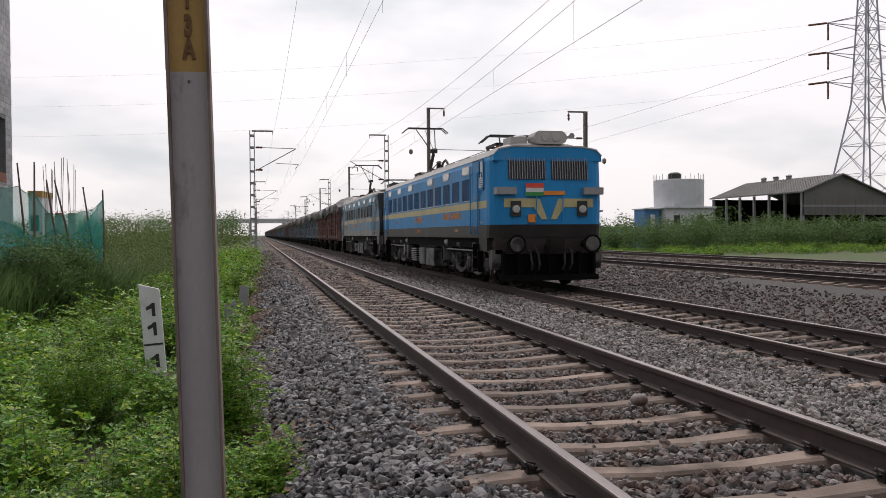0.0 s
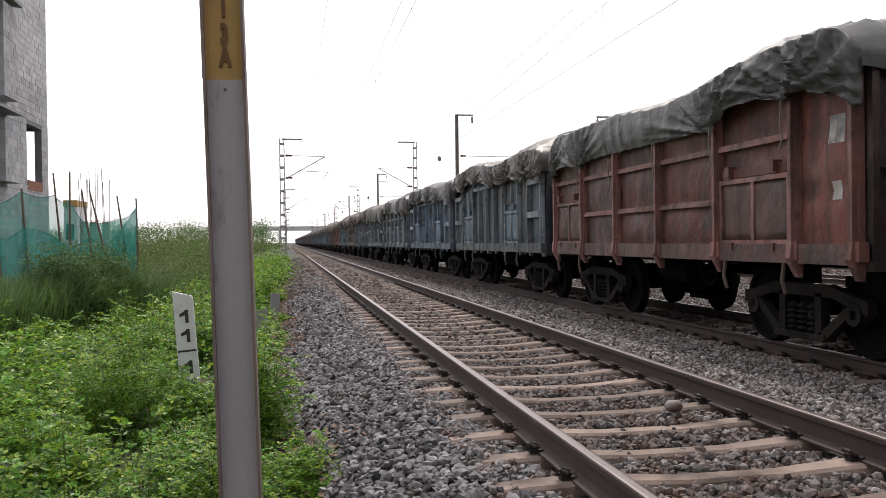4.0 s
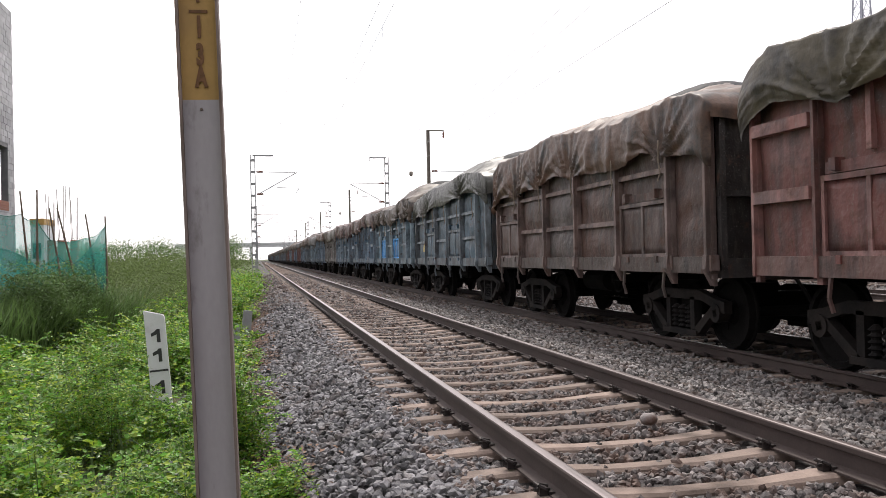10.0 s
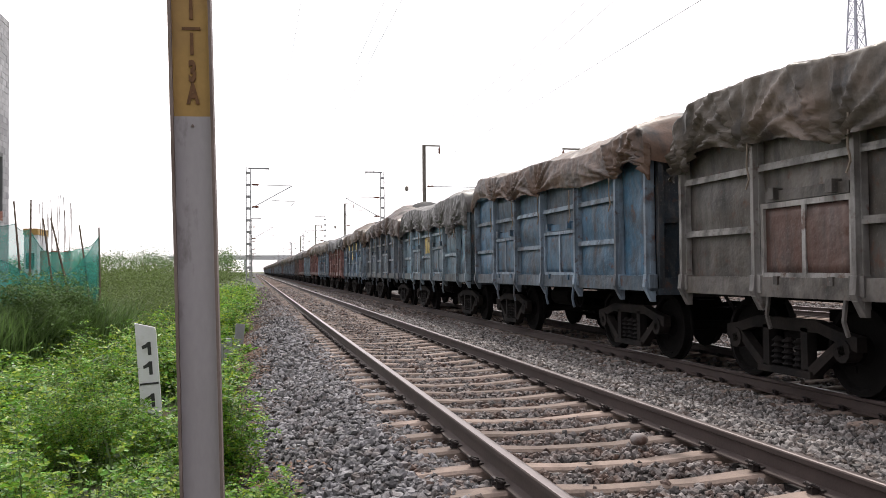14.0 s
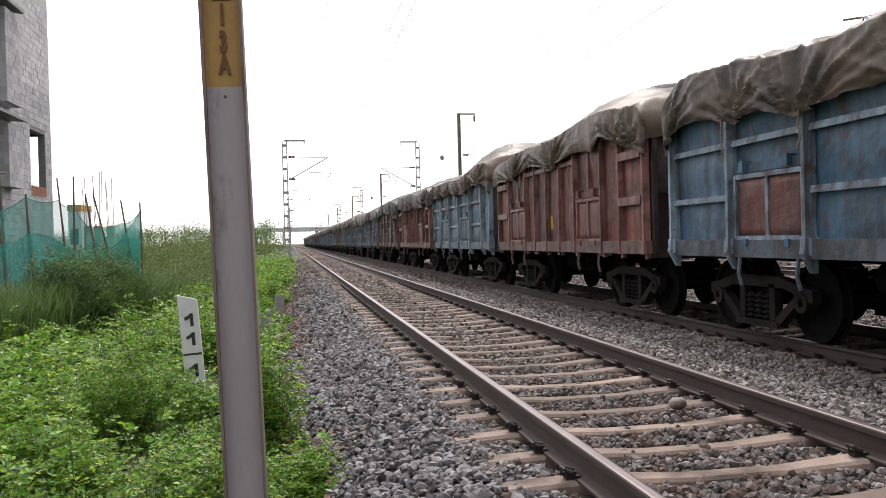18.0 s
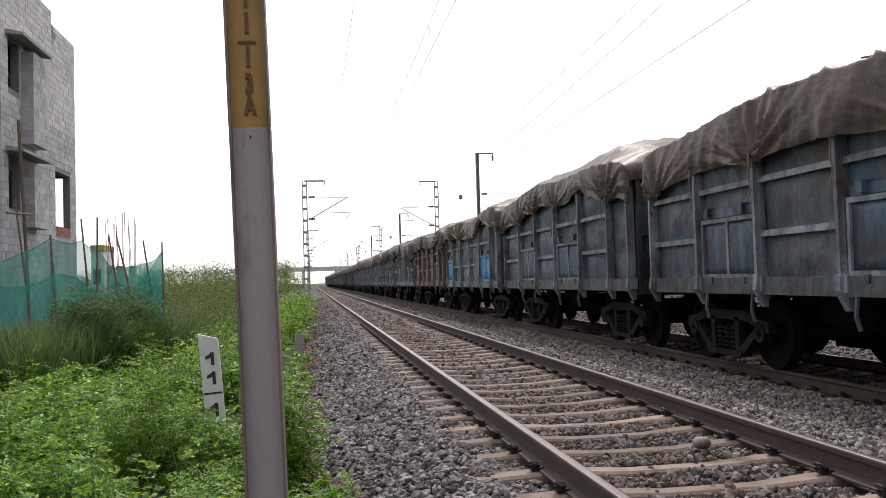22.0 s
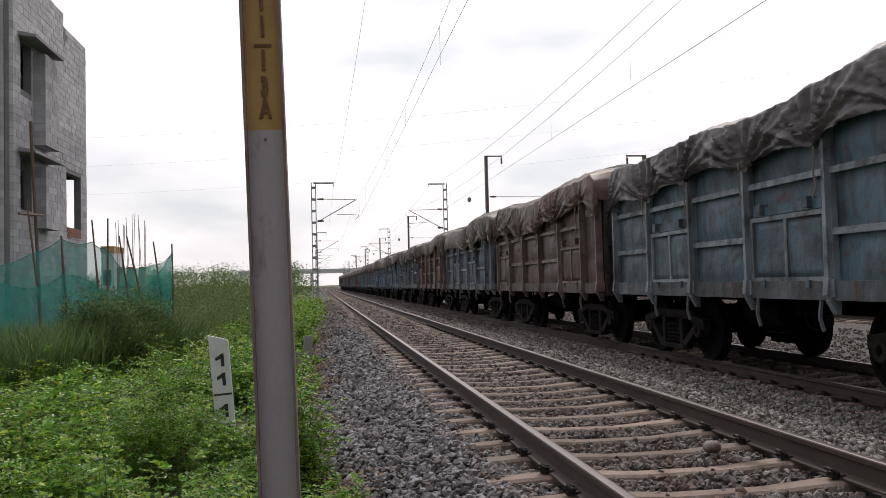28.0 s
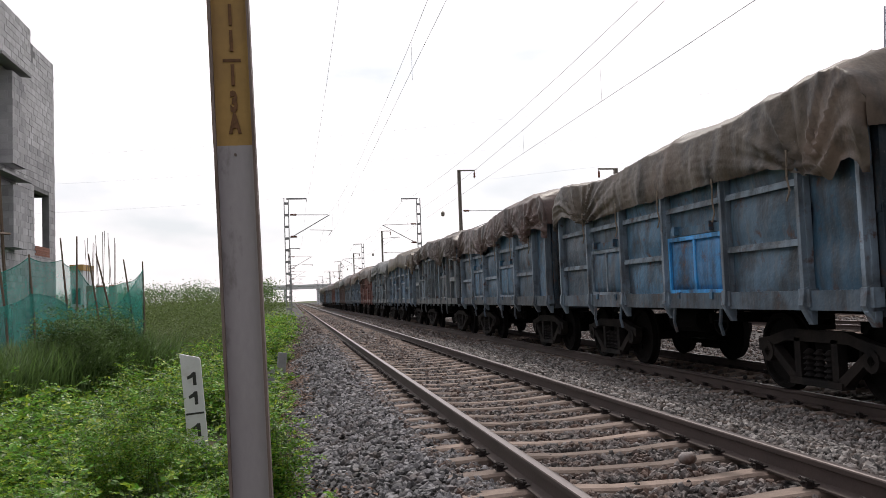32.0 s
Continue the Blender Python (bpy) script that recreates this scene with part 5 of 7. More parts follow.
def loco(name, L, front, cols, s0, dirty):
    """A twin-cab electric locomotive; its front at y = 0 looks to -y."""
    main, stripe, low, roof = cols
    w = 1.50
    M_LOCO = M_LOCO2 if dirty else M_COAT
    lo = empty(name)
    if front == "flat":
        lv = [(1.26, w, 0.10, 0.42), (1.59, w, 0.02, 0.42), (2.2, w, 0.0, 0.40), (3.20, w - 0.01, 0.06, 0.38), (3.32, w - 0.05, 0.10, 0.40), (3.52, w - 0.22, 0.22, 0.42), (3.66, w - 0.6, 0.42, 0.42), (3.72, w - 1.0, 0.7, 0.3)]
    else:
        lv = [(1.28, w, 0.34, 0.42), (1.59, w, 0.10, 0.45), (1.95, w, 0.0, 0.48), (2.35, w, 0.16, 0.48), (3.26, w - 0.01, 0.72, 0.44), (3.36, w - 0.05, 0.78, 0.44), (3.54, w - 0.22, 0.95, 0.44), (3.66, w - 0.6, 1.2, 0.42), (3.72, w - 1.0, 1.5, 0.3)]
    part("body", shell(L, lv[1:-3], 0), M_LOCO, lo, color=main)
    part("roof", shell(L, [(lv[-4][0] + 0.004, lv[-4][1] + 0.012, lv[-4][2] - 0.012, lv[-4][3])] + lv[-3:], 0), M_LOCO, lo, "dusty pale roof", color=roof)
    part("skirt_band", shell(L, [(lv[0][0], w + 0.008, lv[0][2], lv[0][3]), (1.588, w + 0.008, lv[1][2] - 0.008, lv[1][3])], 0), M_LOCO, lo, "dark grey band along the sill", color=low)
    for y_ in (0.45, L - 1.25):
        part("cab_skirt", box_bm((-w, w, y_, y_ + 0.8, 0.92, 1.262)), M_LOCO, lo, color=tuple(0.5 * q for q in low))
    if not dirty:
        part("brow", prism(bmesh.new(), [(-1.44, 3.19), (1.44, 3.19), (1.43, 3.34), (1.28, 3.47), (0.9, 3.54), (-0.9, 3.54), (-1.28, 3.47), (-1.43, 3.34)], lv[3][2] - 0.012, lv[3][2] + 0.36, "y"), M_LOCO, lo, "blue brow above the windscreens", color=main)
        part("roof_lip", prism(bmesh.new(), [(-1.45, 3.335), (-1.43, 3.34), (-1.28, 3.47), (-0.9, 3.54), (0.9, 3.54), (1.28, 3.47), (1.43, 3.34), (1.45, 3.335), (1.30, 3.50), (0.9, 3.575), (-0.9, 3.575), (-1.30, 3.50)], lv[3][2] - 0.03, lv[3][2] + 0.36, "y"), M_LOCO, lo, color=roof)
        # added dark plate standing for the shade behind the cow-catcher bars
        part("front_shield", box_bm((-1.25, 1.25, 0.16, 0.22, 0.20, 0.88)), M_GRIME_SHADE, lo)
    if dirty:
        nose, rings = bmesh.new(), []
        back = (0.75, 0.70, 0.62, 0.55, 0.45, 0.40, 0.35)
        for q_, (z, hw, f_, c) in enumerate([q for q in lv if q[0] <= 3.6]):
            e = 0.01
            rp = ring_pts(hw + e, f_ - e, L - f_, c)[:10]
            rp = [(rp[0][0], rp[0][1] + back[q_])] + rp[1:-1] + [(rp[-1][0], rp[-1][1] + back[q_])]
            rings.append([nose.verts.new((x_, y_, z)) for x_, y_ in rp])
        for a, b in zip(rings[:-1], rings[1:]):
            for i in range(9): nose.faces.new((a[i], a[i + 1], b[i + 1], b[i]))
        part("nose_panel", nose, sooty("sooty_nose_paint", main), lo, "soot-blackened nose of the cab", smooth=False)
    part("underframe", box_bm((-1.40, 1.40, 0.5, L - 0.5, 0.98, 1.265)), M_GRIME_SHADE, lo)
    x = -w
    c0 = 0.45 if front == "flat" else 0.55
    if front == "flat":
        part("stripe", box_bm((x - 0.006, x, c0, L - c0, 2.02, 2.21)), M_LOCO, lo, "dull yellow stripe", color=stripe)
    else:
        part("stripe", box_bm((x - 0.006, x, c0, L - c0, 2.02, 2.21)), M_LOCO, lo, "dull beige stripe", color=stripe)
    u0, nl, ovals = (2.20, 12, (0, 2, 4, 7, 9, 11)) if front == "flat" else (3.03, 11, (0, 2, 4, 6, 8, 10))
    dark = (0.004, 0.060, 0.165) if not dirty else (0.012, 0.015, 0.019)
    for i in range(nl):
        y = u0 + i * 1.245
        lv_ = part("louvre", box_bm((x - 0.006, x, y, y + 0.88, 2.27, 2.87)), M_LOCO, lo, color=dark)
        part("slats", box_bm(*[(x - 0.011, x - 0.005, y + 0.02 + 0.0607 * j, y + 0.05 + 0.0607 * j, 2.28, 2.86) for j in range(14)]), M_LOCO, lv_, color=tuple(1.1 * q for q in dark))
        part("louvre_sill", box_bm((x - 0.02, x, y, y + 0.88, 2.25, 2.268)), M_LENS, lv_)
        if i in ovals:
            def oval(ry, rz): return [(y + 0.44 + ry * math.copysign(abs(math.cos(t)) ** 0.4, math.cos(t)), 3.11 + rz * math.copysign(abs(math.sin(t)) ** 0.6, math.sin(t))) for t in [j * math.pi / 8 for j in range(16)]]
            pw = part("roof_light", prism(bmesh.new(), oval(0.40, 0.10), x - 0.012, x), M_LENS, lo, "oblong frosted window in a pale frame")
            part("window_frame", prism(bmesh.new(), oval(0.45, 0.135), x - 0.007, x), M_LOCO, pw, color=(0.42, 0.40, 0.36))
    for flip in (0, 1):
        def Y(v): return v if not flip else L - v
        def yb(a, b): return (min(Y(a), Y(b)), max(Y(a), Y(b)))
        a, b = yb(1.20, 1.82) if front == "flat" else yb(1.78, 2.38)
        d = part("cab_door", box_bm((x - 0.014, x, a, b, 1.56, 3.28)), M_LOCO, lo, color=tuple(0.92 * q for q in main))
        part("door_stripe", box_bm((x - 0.018, x - 0.013, a, b, 2.02, 2.21)), M_LOCO, d, color=stripe)
        if front != "flat": part("door_window", box_bm((x - 0.02, x - 0.012, a + 0.13, b - 0.13, 2.65, 3.18)), M_PANE, d)
        part("door_handle", tube(bmesh.new(), [(x - 0.05, a + 0.12, 2.30), (x - 0.05, a + 0.3, 2.30)], 0.018, 6), M_STEEL, d)
        for yy in (a - 0.07, b + 0.07):
            part("hand_rail", tube(bmesh.new(), [(x, yy, 1.35), (x - 0.07, yy, 1.38), (x - 0.07, yy, 2.95), (x, yy, 2.98)], 0.016, 6), M_LOCO, lo, color=main)
        part("door_gap", box_bm(*[(x - 0.016, x - 0.001, q - 0.012, q + 0.012, 1.56, 3.28) for q in (a, b)], (x - 0.016, x - 0.001, a, b, 3.27, 3.295)), M_BLACK, lo)
        a, b = yb(0.74, 1.13) if front == "flat" else yb(1.08, 1.63)
        cw = part("cab_window", box_bm((x - 0.012, x, a, b, 2.55, 3.25)), M_GLASS if front == "flat" else M_PANE, lo, "cab side window")
        if front == "flat":
            part("shutter", box_bm(*[(x - 0.03, x - 0.012, a + 0.02, b - 0.02, 2.56 + 0.055 * q, 2.60 + 0.055 * q) for q in range(5)]), M_WHITE, cw, "white slatted shutter in the lower half")
        else:
            part("window_post", box_bm((x - 0.025, x - 0.011, (a + b) / 2 - 0.025, (a + b) / 2 + 0.025, 2.55, 3.25)), M_GRIME_SHADE, cw)
        part("window_frame", box_bm((x - 0.03, x - 0.01, a - 0.04, b + 0.04, 3.24, 3.29), (x - 0.03, x - 0.01, a - 0.04, b + 0.04, 2.49, 2.55), (x - 0.03, x - 0.01, a - 0.04, a, 2.49, 3.29), (x - 0.03, x - 0.01, b, b + 0.04, 2.49, 3.29)), M_LOCO, cw, color=main)
        a, b = yb(1.22, 1.80) if front == "flat" else yb(1.80, 2.36)
        part("foot_step", box_bm((x - 0.02, x + 0.02, a + 0.1, b - 0.1, 1.36, 1.48)), M_BLACK, lo)
        part("step_ladder", box_bm((x - 0.03, x + 0.1, a, a + 0.03, 0.35, 1.1), (x - 0.03, x + 0.1, b - 0.03, b, 0.35, 1.1), *[(x - 0.05, x + 0.1, a, b, z, z + 0.03) for z in (0.4, 0.72)]), M_GRIME_SHADE, lo)
    # the end that leads
    ironwork = M_STEEL if not dirty else M_BOGIE
    f = 0.03
    def face(z):
        zs = [l[0] for l in lv]; return float(np.interp(z, zs, [l[2] for l in lv]))
    for sx in (-1, 1):
        za, zb_ = 2.72, 3.26
        bm = bmesh.new()
        xa, xb = sorted((sx * 0.07, sx * 1.06))
        q = [bm.verts.new(p) for p in ((xa, face(za) - 0.02, za), (xb, face(za) - 0.02, za), (xb, face(zb_) - 0.02, zb_), (xa, face(zb_) - 0.02, zb_), (xa, face(za) + 0.1, za), (xb, face(za) + 0.1, za), (xb, face(zb_) + 0.1, zb_), (xa, face(zb_) + 0.1, zb_))]
        for i in ((0, 1, 2, 3), (7, 6, 5, 4), (0, 4, 5, 1), (1, 5, 6, 2), (2, 6, 7, 3), (3, 7, 4, 0)): bm.faces.new([q[j] for j in i])
        ws = part("windscreen", bm, M_GLASS, lo, "dark windscreen behind a steel grille")
        g = bmesh.new()
        for i in range(15):
            xx = xa + (xb - xa) * (i + 0.5) / 15
            tube(g, [(xx, face(za) - 0.05, za), (xx, face(zb_) - 0.05, zb_)], 0.011, 4)
        part("grille", g, M_STEEL if not dirty else M_BOGIE, ws)
        bf = part("buffer", lathe(bmesh.new(), [(-0.52, 0.23), (-0.47, 0.24), (-0.44, 0.22), (-0.42, 0.10), (0.1, 0.10), (0.4, 0.16)], "y", (sx * 0.98, face(1.2) * 0.6, 1.10), 20), M_GRIME_SHADE, lo)
        part("buffer_ring", lathe(bmesh.new(), [(-0.535, 0.14), (-0.525, 0.17), (-0.52, 0.18)], "y", (sx * 0.98, face(1.2) * 0.6, 1.10), 20), M_UNDER, bf)
        part("marker_lamp", lathe(bmesh.new(), [(face(1.95) - 0.10, 0.075), (face(1.95) - 0.08, 0.10), (face(1.95) + 0.1, 0.10)], "y", (sx * 0.88, 0, 1.97), 14), M_LENS if not dirty else M_GLASS, lo)
        part("lamp_housing", box_bm((sx * 0.88 - 0.13, sx * 0.88 + 0.13, face(1.95) - 0.06, face(1.95) + 0.1, 1.80, 2.18)), M_BLACK, lo)
        part("flasher_box", box_bm((sx * 1.15 - 0.26, sx * 1.15 + 0.26, face(2.45) - 0.16, face(2.45) + 0.15, 2.34, 2.52)), ironwork, lo)
        part("front_stripe", box_bm(*[(sorted((sx * 0.25, sx * 1.18))[0], sorted((sx * 0.25, sx * 1.18))[1], face(2.1) - 0.012, face(2.1) + 0.2, 2.02, 2.24)]), M_LOCO, lo, color=stripe if not dirty else (0.05, 0.045, 0.04))
        dg = prism(bmesh.new(), [(sx * 0.25, 2.24), (sx * 0.55, 2.24), (sx * 0.20, 1.72), (sx * 0.05, 1.72)], face(2.0) - 0.014, face(2.0) + 0.2, "y")
        part("front_stripe", dg, M_LOCO, lo, color=stripe if not dirty else (0.05, 0.045, 0.04))
        part("front_rail", tube(bmesh.new(), [(sx * 0.35, face(1.8) - 0.07, 1.66), (sx * 0.35, face(1.8) - 0.07, 2.3)], 0.015, 5), M_LOCO, lo, color=main if not dirty else (0.03, 0.03, 0.03))
    part("number_board", box_bm((-0.42, 0.42, face(2.4) - 0.04, face(2.4) + 0.1, 2.33, 2.43)), M_ORANGE if not dirty else M_BOGIE, lo, "plain bar on the nose")
    if not dirty:
        pl = part("flag_plate", box_bm((-0.62, -0.16, face(2.1) - 0.06, face(2.1) - 0.02, 2.30, 2.62)), M_WHITE, lo, "small tricolour plate")
        part("flag_band", box_bm((-0.62, -0.16, face(2.1) - 0.065, face(2.1) - 0.058, 2.51, 2.62)), mat("flag_red", (0.7, 0.07, 0.04), 0.5, bump=0), pl)
        part("flag_band", box_bm((-0.62, -0.16, face(2.1) - 0.065, face(2.1) - 0.058, 2.30, 2.40)), mat("flag_green", (0.03, 0.25, 0.06), 0.5, bump=0), pl)
        part("orange_plate", box_bm((-0.56, -0.36, face(1.8) - 0.05, face(1.8), 1.64, 1.84)), M_ORANGE, lo)
    part("buffer_beam", box_bm((-1.38, 1.38, 0.12, 0.5, 0.85, 1.32)), mat("beam_paint_" + front, (0.02, 0.012, 0.012) if not dirty else (0.03, 0.03, 0.03), 0.7), lo)
    part("cow_catcher", box_bm((-1.3, 1.3, -0.08, 0.02, 0.18, 0.32), *[(xx - 0.03, xx + 0.03, -0.05, 0.3, 0.25, 0.9) for xx in (-1.2, -0.8, -0.4, 0, 0.4, 0.8, 1.2)]), M_GRIME_SHADE, lo)
    part("coupler", boxes(tube(bmesh.new(), [(0, 0.3, 1.04), (0, -0.35, 1.04)], 0.1, 8), [(-0.18, 0.18, -0.62, -0.3, 0.86, 1.22)]), M_BOGIE, lo)
    for xx in (-0.55, -0.35, 0.35, 0.55):
        part("brake_hose", tube(bmesh.new(), [(xx, 0.1, 1.0), (xx, -0.15, 0.9), (xx * 0.95, -0.22, 0.6), (xx * 0.9, -0.1, 0.45)], 0.03, 6), M_BLACK, lo)
    part("rear_buffers", box_bm((-1.15, -0.8, L, L + 0.4, 1.0, 1.2), (0.8, 1.15, L, L + 0.4, 1.0, 1.2), (-0.15, 0.15, L - 0.2, L + 0.5, 0.95, 1.15)), M_GRIME_SHADE, lo)
    hw, hz, hh = (0.44, 3.80, 0.17) if not dirty else (0.32, 3.74, 0.14)
    pod = [(0.12 + (hw - hh) * (1 if math.cos(t) > 0 else -1) + hh * math.cos(t), hz + hh * math.sin(t)) for t in [(q + 0.5) * math.pi / 8 for q in range(16)]]
    hl = part("headlight_box", prism(bmesh.new(), pod, face(3.5) - 0.02, face(3.5) + 0.55, "y"), M_LOCO, lo, color=roof if not dirty else (0.06, 0.055, 0.05))
    for dx in (-0.14, 0.14):
        part("headlight", lathe(bmesh.new(), [(face(3.5) - 0.045, 0.085), (face(3.5) - 0.035, 0.11), (face(3.5) + 0.1, 0.11)], "y", (0.12 + dx, 0, hz), 16), M_LENS, hl)
    part("blower_box", box_bm((-0.85, -0.42, face(3.5) + 0.3, face(3.5) + 0.95, 3.60, 3.84)), M_LOCO, lo, color=roof if not dirty else (0.08, 0.075, 0.07))
    part("horn", lathe(bmesh.new(), [(face(3.5) + 0.05, 0.075), (face(3.5) + 0.12, 0.045), (face(3.5) + 0.35, 0.03)], "y", (0.72, 0, 3.86), 12), ironwork, lo)
    part("fan_cover", lathe(bmesh.new(), [(3.6, 0.2), (3.85, 0.2), (3.9, 0.12)], "z", (-0.55, face(3.5) + 0.5, 0), 14), ironwork, lo)
    pantograph(lo, 3.4 if front == "flat" else 3.6, 3.72, False)
    pantograph(lo, 15.0 if front == "flat" else 15.5, 3.72, True)
    for i, yy in enumerate(np.linspace(5.2, L - 5.6, 5)):
        part("roof_hatch", box_bm((-0.8, 0.8, yy, yy + 1.2, 3.64, 3.735)), M_LOCO, lo, color=roof)
    for yy in (10.8,):
        part("roof_insulator", lathe(bmesh.new(), [(3.7, 0.05)] + [(3.75 + 0.045 * j + e, 0.12 if e else 0.07) for j in range(7) for e in (0, 0.02)] + [(4.1, 0.04)], "z", (-0.5, yy, 0), 10), M_BLACK, lo)
    part("roof_cable", tube(bmesh.new(), [(-0.45, 10.7, 3.75), (-0.42, 10.45, 4.0), (-0.4, 10.1, 4.08), (-0.4, 9.8, 3.95), (-0.4, 9.6, 3.75)], 0.045, 6), M_BLACK, lo)
    part("roof_cable", tube(bmesh.new(), [(-0.45, 10.8, 4.1), (-0.4, 12.4, 3.95), (-0.3, 14.4, 3.92)], 0.022, 5), M_BLACK, lo)
    b1, b2 = (3.1, 15.1) if front == "flat" else (3.56, L - 3.56)
    loco_bogie(lo, b1, 0); loco_bogie(lo, b2, 1)
    for s in (-1, 1):
        xa, xb = sorted((s * 1.0, s * 1.42))
        for a, b in ((7.39, 8.77), (9.08, 10.03)):
            bx = part("battery_box", box_bm((xa, xb, a, b, 0.30, 0.88)), M_CRATE, lo, "grey battery box")
            n_ = 2 if b - a > 1 else 1
            for q in range(n_):
                p0, p1 = a + (b - a) * q / n_ + 0.04, a + (b - a) * (q + 1) / n_ - 0.04
                part("box_lid", prism(prism(bmesh.new(), [(p0, 0.36), (p1, 0.36), (p1, 0.84), (p0, 0.84)], xa - 0.012, xb + 0.012), [(p0 + 0.05, 0.62), (p1 - 0.05, 0.62), ((p0 + p1) / 2, 0.80)], xa - 0.024, xb + 0.024), M_CRATE, bx)
        rd_ = part("radiator", box_bm((xa + 0.04, xb - 0.04, 10.72, 11.64, 0.36, 0.86)), M_BOGIE, lo)
        for q in range(7):
            part("fin", box_bm((xa, xb, 10.70, 11.66, 0.38 + 0.07 * q, 0.41 + 0.07 * q)), M_STEEL, rd_)
        for a, b in ((7.81, 9.11), (9.4, 10.8)):
            part("air_tank", lathe(bmesh.new(), [(a, 0.1), (a + 0.1, 0.20), (b - 0.1, 0.20), (b, 0.1)], "y", (s * 1.15, 0, 1.06), 14), M_CRATE, lo)
        for yy in (5.6, 12.75):
            part("brake_cylinder", lathe(bmesh.new(), [(yy - 0.22, 0.05), (yy - 0.2, 0.12), (yy + 0.16, 0.12), (yy + 0.2, 0.04)], "y", (s * 1.32, 0, 1.12), 12), M_STEEL, lo)
            part("sand_box", box_bm((min(s * 1.2, s * 1.46), max(s * 1.2, s * 1.46), yy + 0.1, yy + 0.45, 0.55, 0.98)), M_CRATE, lo)
    part("transformer", box_bm((-0.95, 0.95, 7.2, 11.0, 0.35, 1.05)), M_GRIME_SHADE, lo)
    y = s0
    lo.location = (TC2, y, Z2)
    MOVERS.append((lo, y))
    return lo


ob_l1 = loco("electric_locomotive", 18.75, "flat", ((0.022, 0.235, 0.53), (0.50, 0.45, 0.24), (0.040, 0.038, 0.036), (0.40, 0.385, 0.37)), 20.20, False)
tagged(ob_l1, "blue electric locomotive with a yellow stripe and grilled windscreens", "locomotive", "locomotives of the train")
put_text("WAG-7", 0.17, M_ORANGE, ob_l1, (-1.512, 9.63, 1.45), SIDE, "orange class lettering")
put_text("CAB-1", 0.10, M_WHITE, ob_l1, (-1.505, 1.0, 1.66), SIDE, "small white lettering")


def letter_bars(parent, y0, y1, z0, z1, n, m_, gaps=()):
    """One upright bar for each letter, y falling along the line of writing."""
    st = (y1 - y0) / n
    for q in range(n):
        if q in gaps: continue
        a, h = y0 + st * q, z1 - z0
        glyph = [(-1.509, -1.495, a + st * 0.10, a + st * 0.34, z0, z1), (-1.509, -1.495, a + st * 0.58, a + st * 0.82, z0, z1), (-1.5085, -1.495, a + st * 0.34, a + st * 0.58, z0 + h * (0.1, 0.4, 0.75)[q % 3], z0 + h * (0.3, 0.62, 0.95)[q % 3])]
        part("lettering_bar", box_bm(*glyph), m_, parent, "worn orange bar in place of a letter")


letter_bars(ob_l1, 3.24, 5.66, 1.79, 1.98, 15, M_FADED, (8,))
letter_bars(ob_l1, 8.98, 10.4, 1.76, 1.98, 5, M_FADED)
letter_bars(ob_l1, 14.4, 14.75, 1.80, 1.90, 3, M_FADED)
letter_bars(ob_l1, 3.6, 4.0, 1.42, 1.50, 4, M_FADED)
ob_l2 = loco("electric_locomotive", 19.39, "raked", ((0.105, 0.25, 0.38), (0.46, 0.37, 0.24), (0.25, 0.245, 0.24), (0.36, 0.33, 0.30)), 39.62, True)
tagged(ob_l2, "grimy pale blue electric locomotive with raked cabs and beige stripe", "locomotive", "locomotives of the train")
letter_bars(ob_l2, 14.9, 17.3, 1.72, 1.92, 15, M_YELLOW, (8,))
letter_bars(ob_l2, 9.6, 11.2, 1.72, 2.0, 5, M_FADED)
put_text("CAB-1", 0.16, M_YELLOW, ob_l2, (-1.514, 1.25, 1.43), SIDE, "yellow lettering")



# ---- things beside the track ----
def near_mast():
    """The steel mast close to the viewer, with its painted location number."""
    m = empty("catenary_mast", (-1.724, 3.25, -0.85), label="grey steel I-beam catenary mast with a yellow number band", category="mast")
    m.rotation_euler = (0, radians(-1.3), 0)
    w, d, zy = 0.150, 0.15, 2.59
    for x in (-w / 2, w / 2 - 0.010):
        part("flange", box_bm((x, x + 0.010, -d / 2, d / 2, 0, 8.6)), M_FLANGE, m)
    part("web", box_bm((-w / 2 + 0.010, w / 2 - 0.010, -0.035, -0.028, 0, zy)), M_MAST_GREY, m)
    part("number_band", box_bm((-w / 2 + 0.010, w / 2 - 0.010, -0.035, -0.028, zy, 3.25), (-w / 2 - 0.001, -w / 2, -d / 2 - 0.001, d / 2, zy, 3.25)), M_YELLOW, m, "ochre yellow band with stencilled characters")
    part("web_upper", box_bm((-w / 2 + 0.010, w / 2 - 0.010, -0.035, -0.028, 3.25, 8.6)), M_MAST_GREY, m)
    for ch, z in (("1", 3.188), ("1", 3.084), ("1", 2.984), ("1", 2.853), ("3", 2.752), ("A", 2.671)):
        put_text(ch, 0.108, M_STENCIL, m, (0.004, -0.0385, z), (90, 0, 0), "", (0.52, 0.95), 0.006)
    part("dash", box_bm((-0.03, 0.036, -0.039, -0.034, 2.908, 2.919)), M_STENCIL, m)
    part("clamp", box_bm((-0.14, 0.02, -0.09, -0.03, 3.25, 3.33)), M_FLANGE, m)
    part("rust_bolt", lathe(bmesh.new(), [(-0.042, 0.005), (-0.03, 0.006)], "y", (0, 0, 2.555), 8), M_FLANGE, m)
    return m


M_FLANGE = mat("weathered_flange", (0.20, 0.155, 0.14), 0.75, 0.2, var=0.25, scale=6, fine=60, bump=0.15, dirt=(0.12, 0.085, 0.07), dirt_at=0.58)
near_mast()


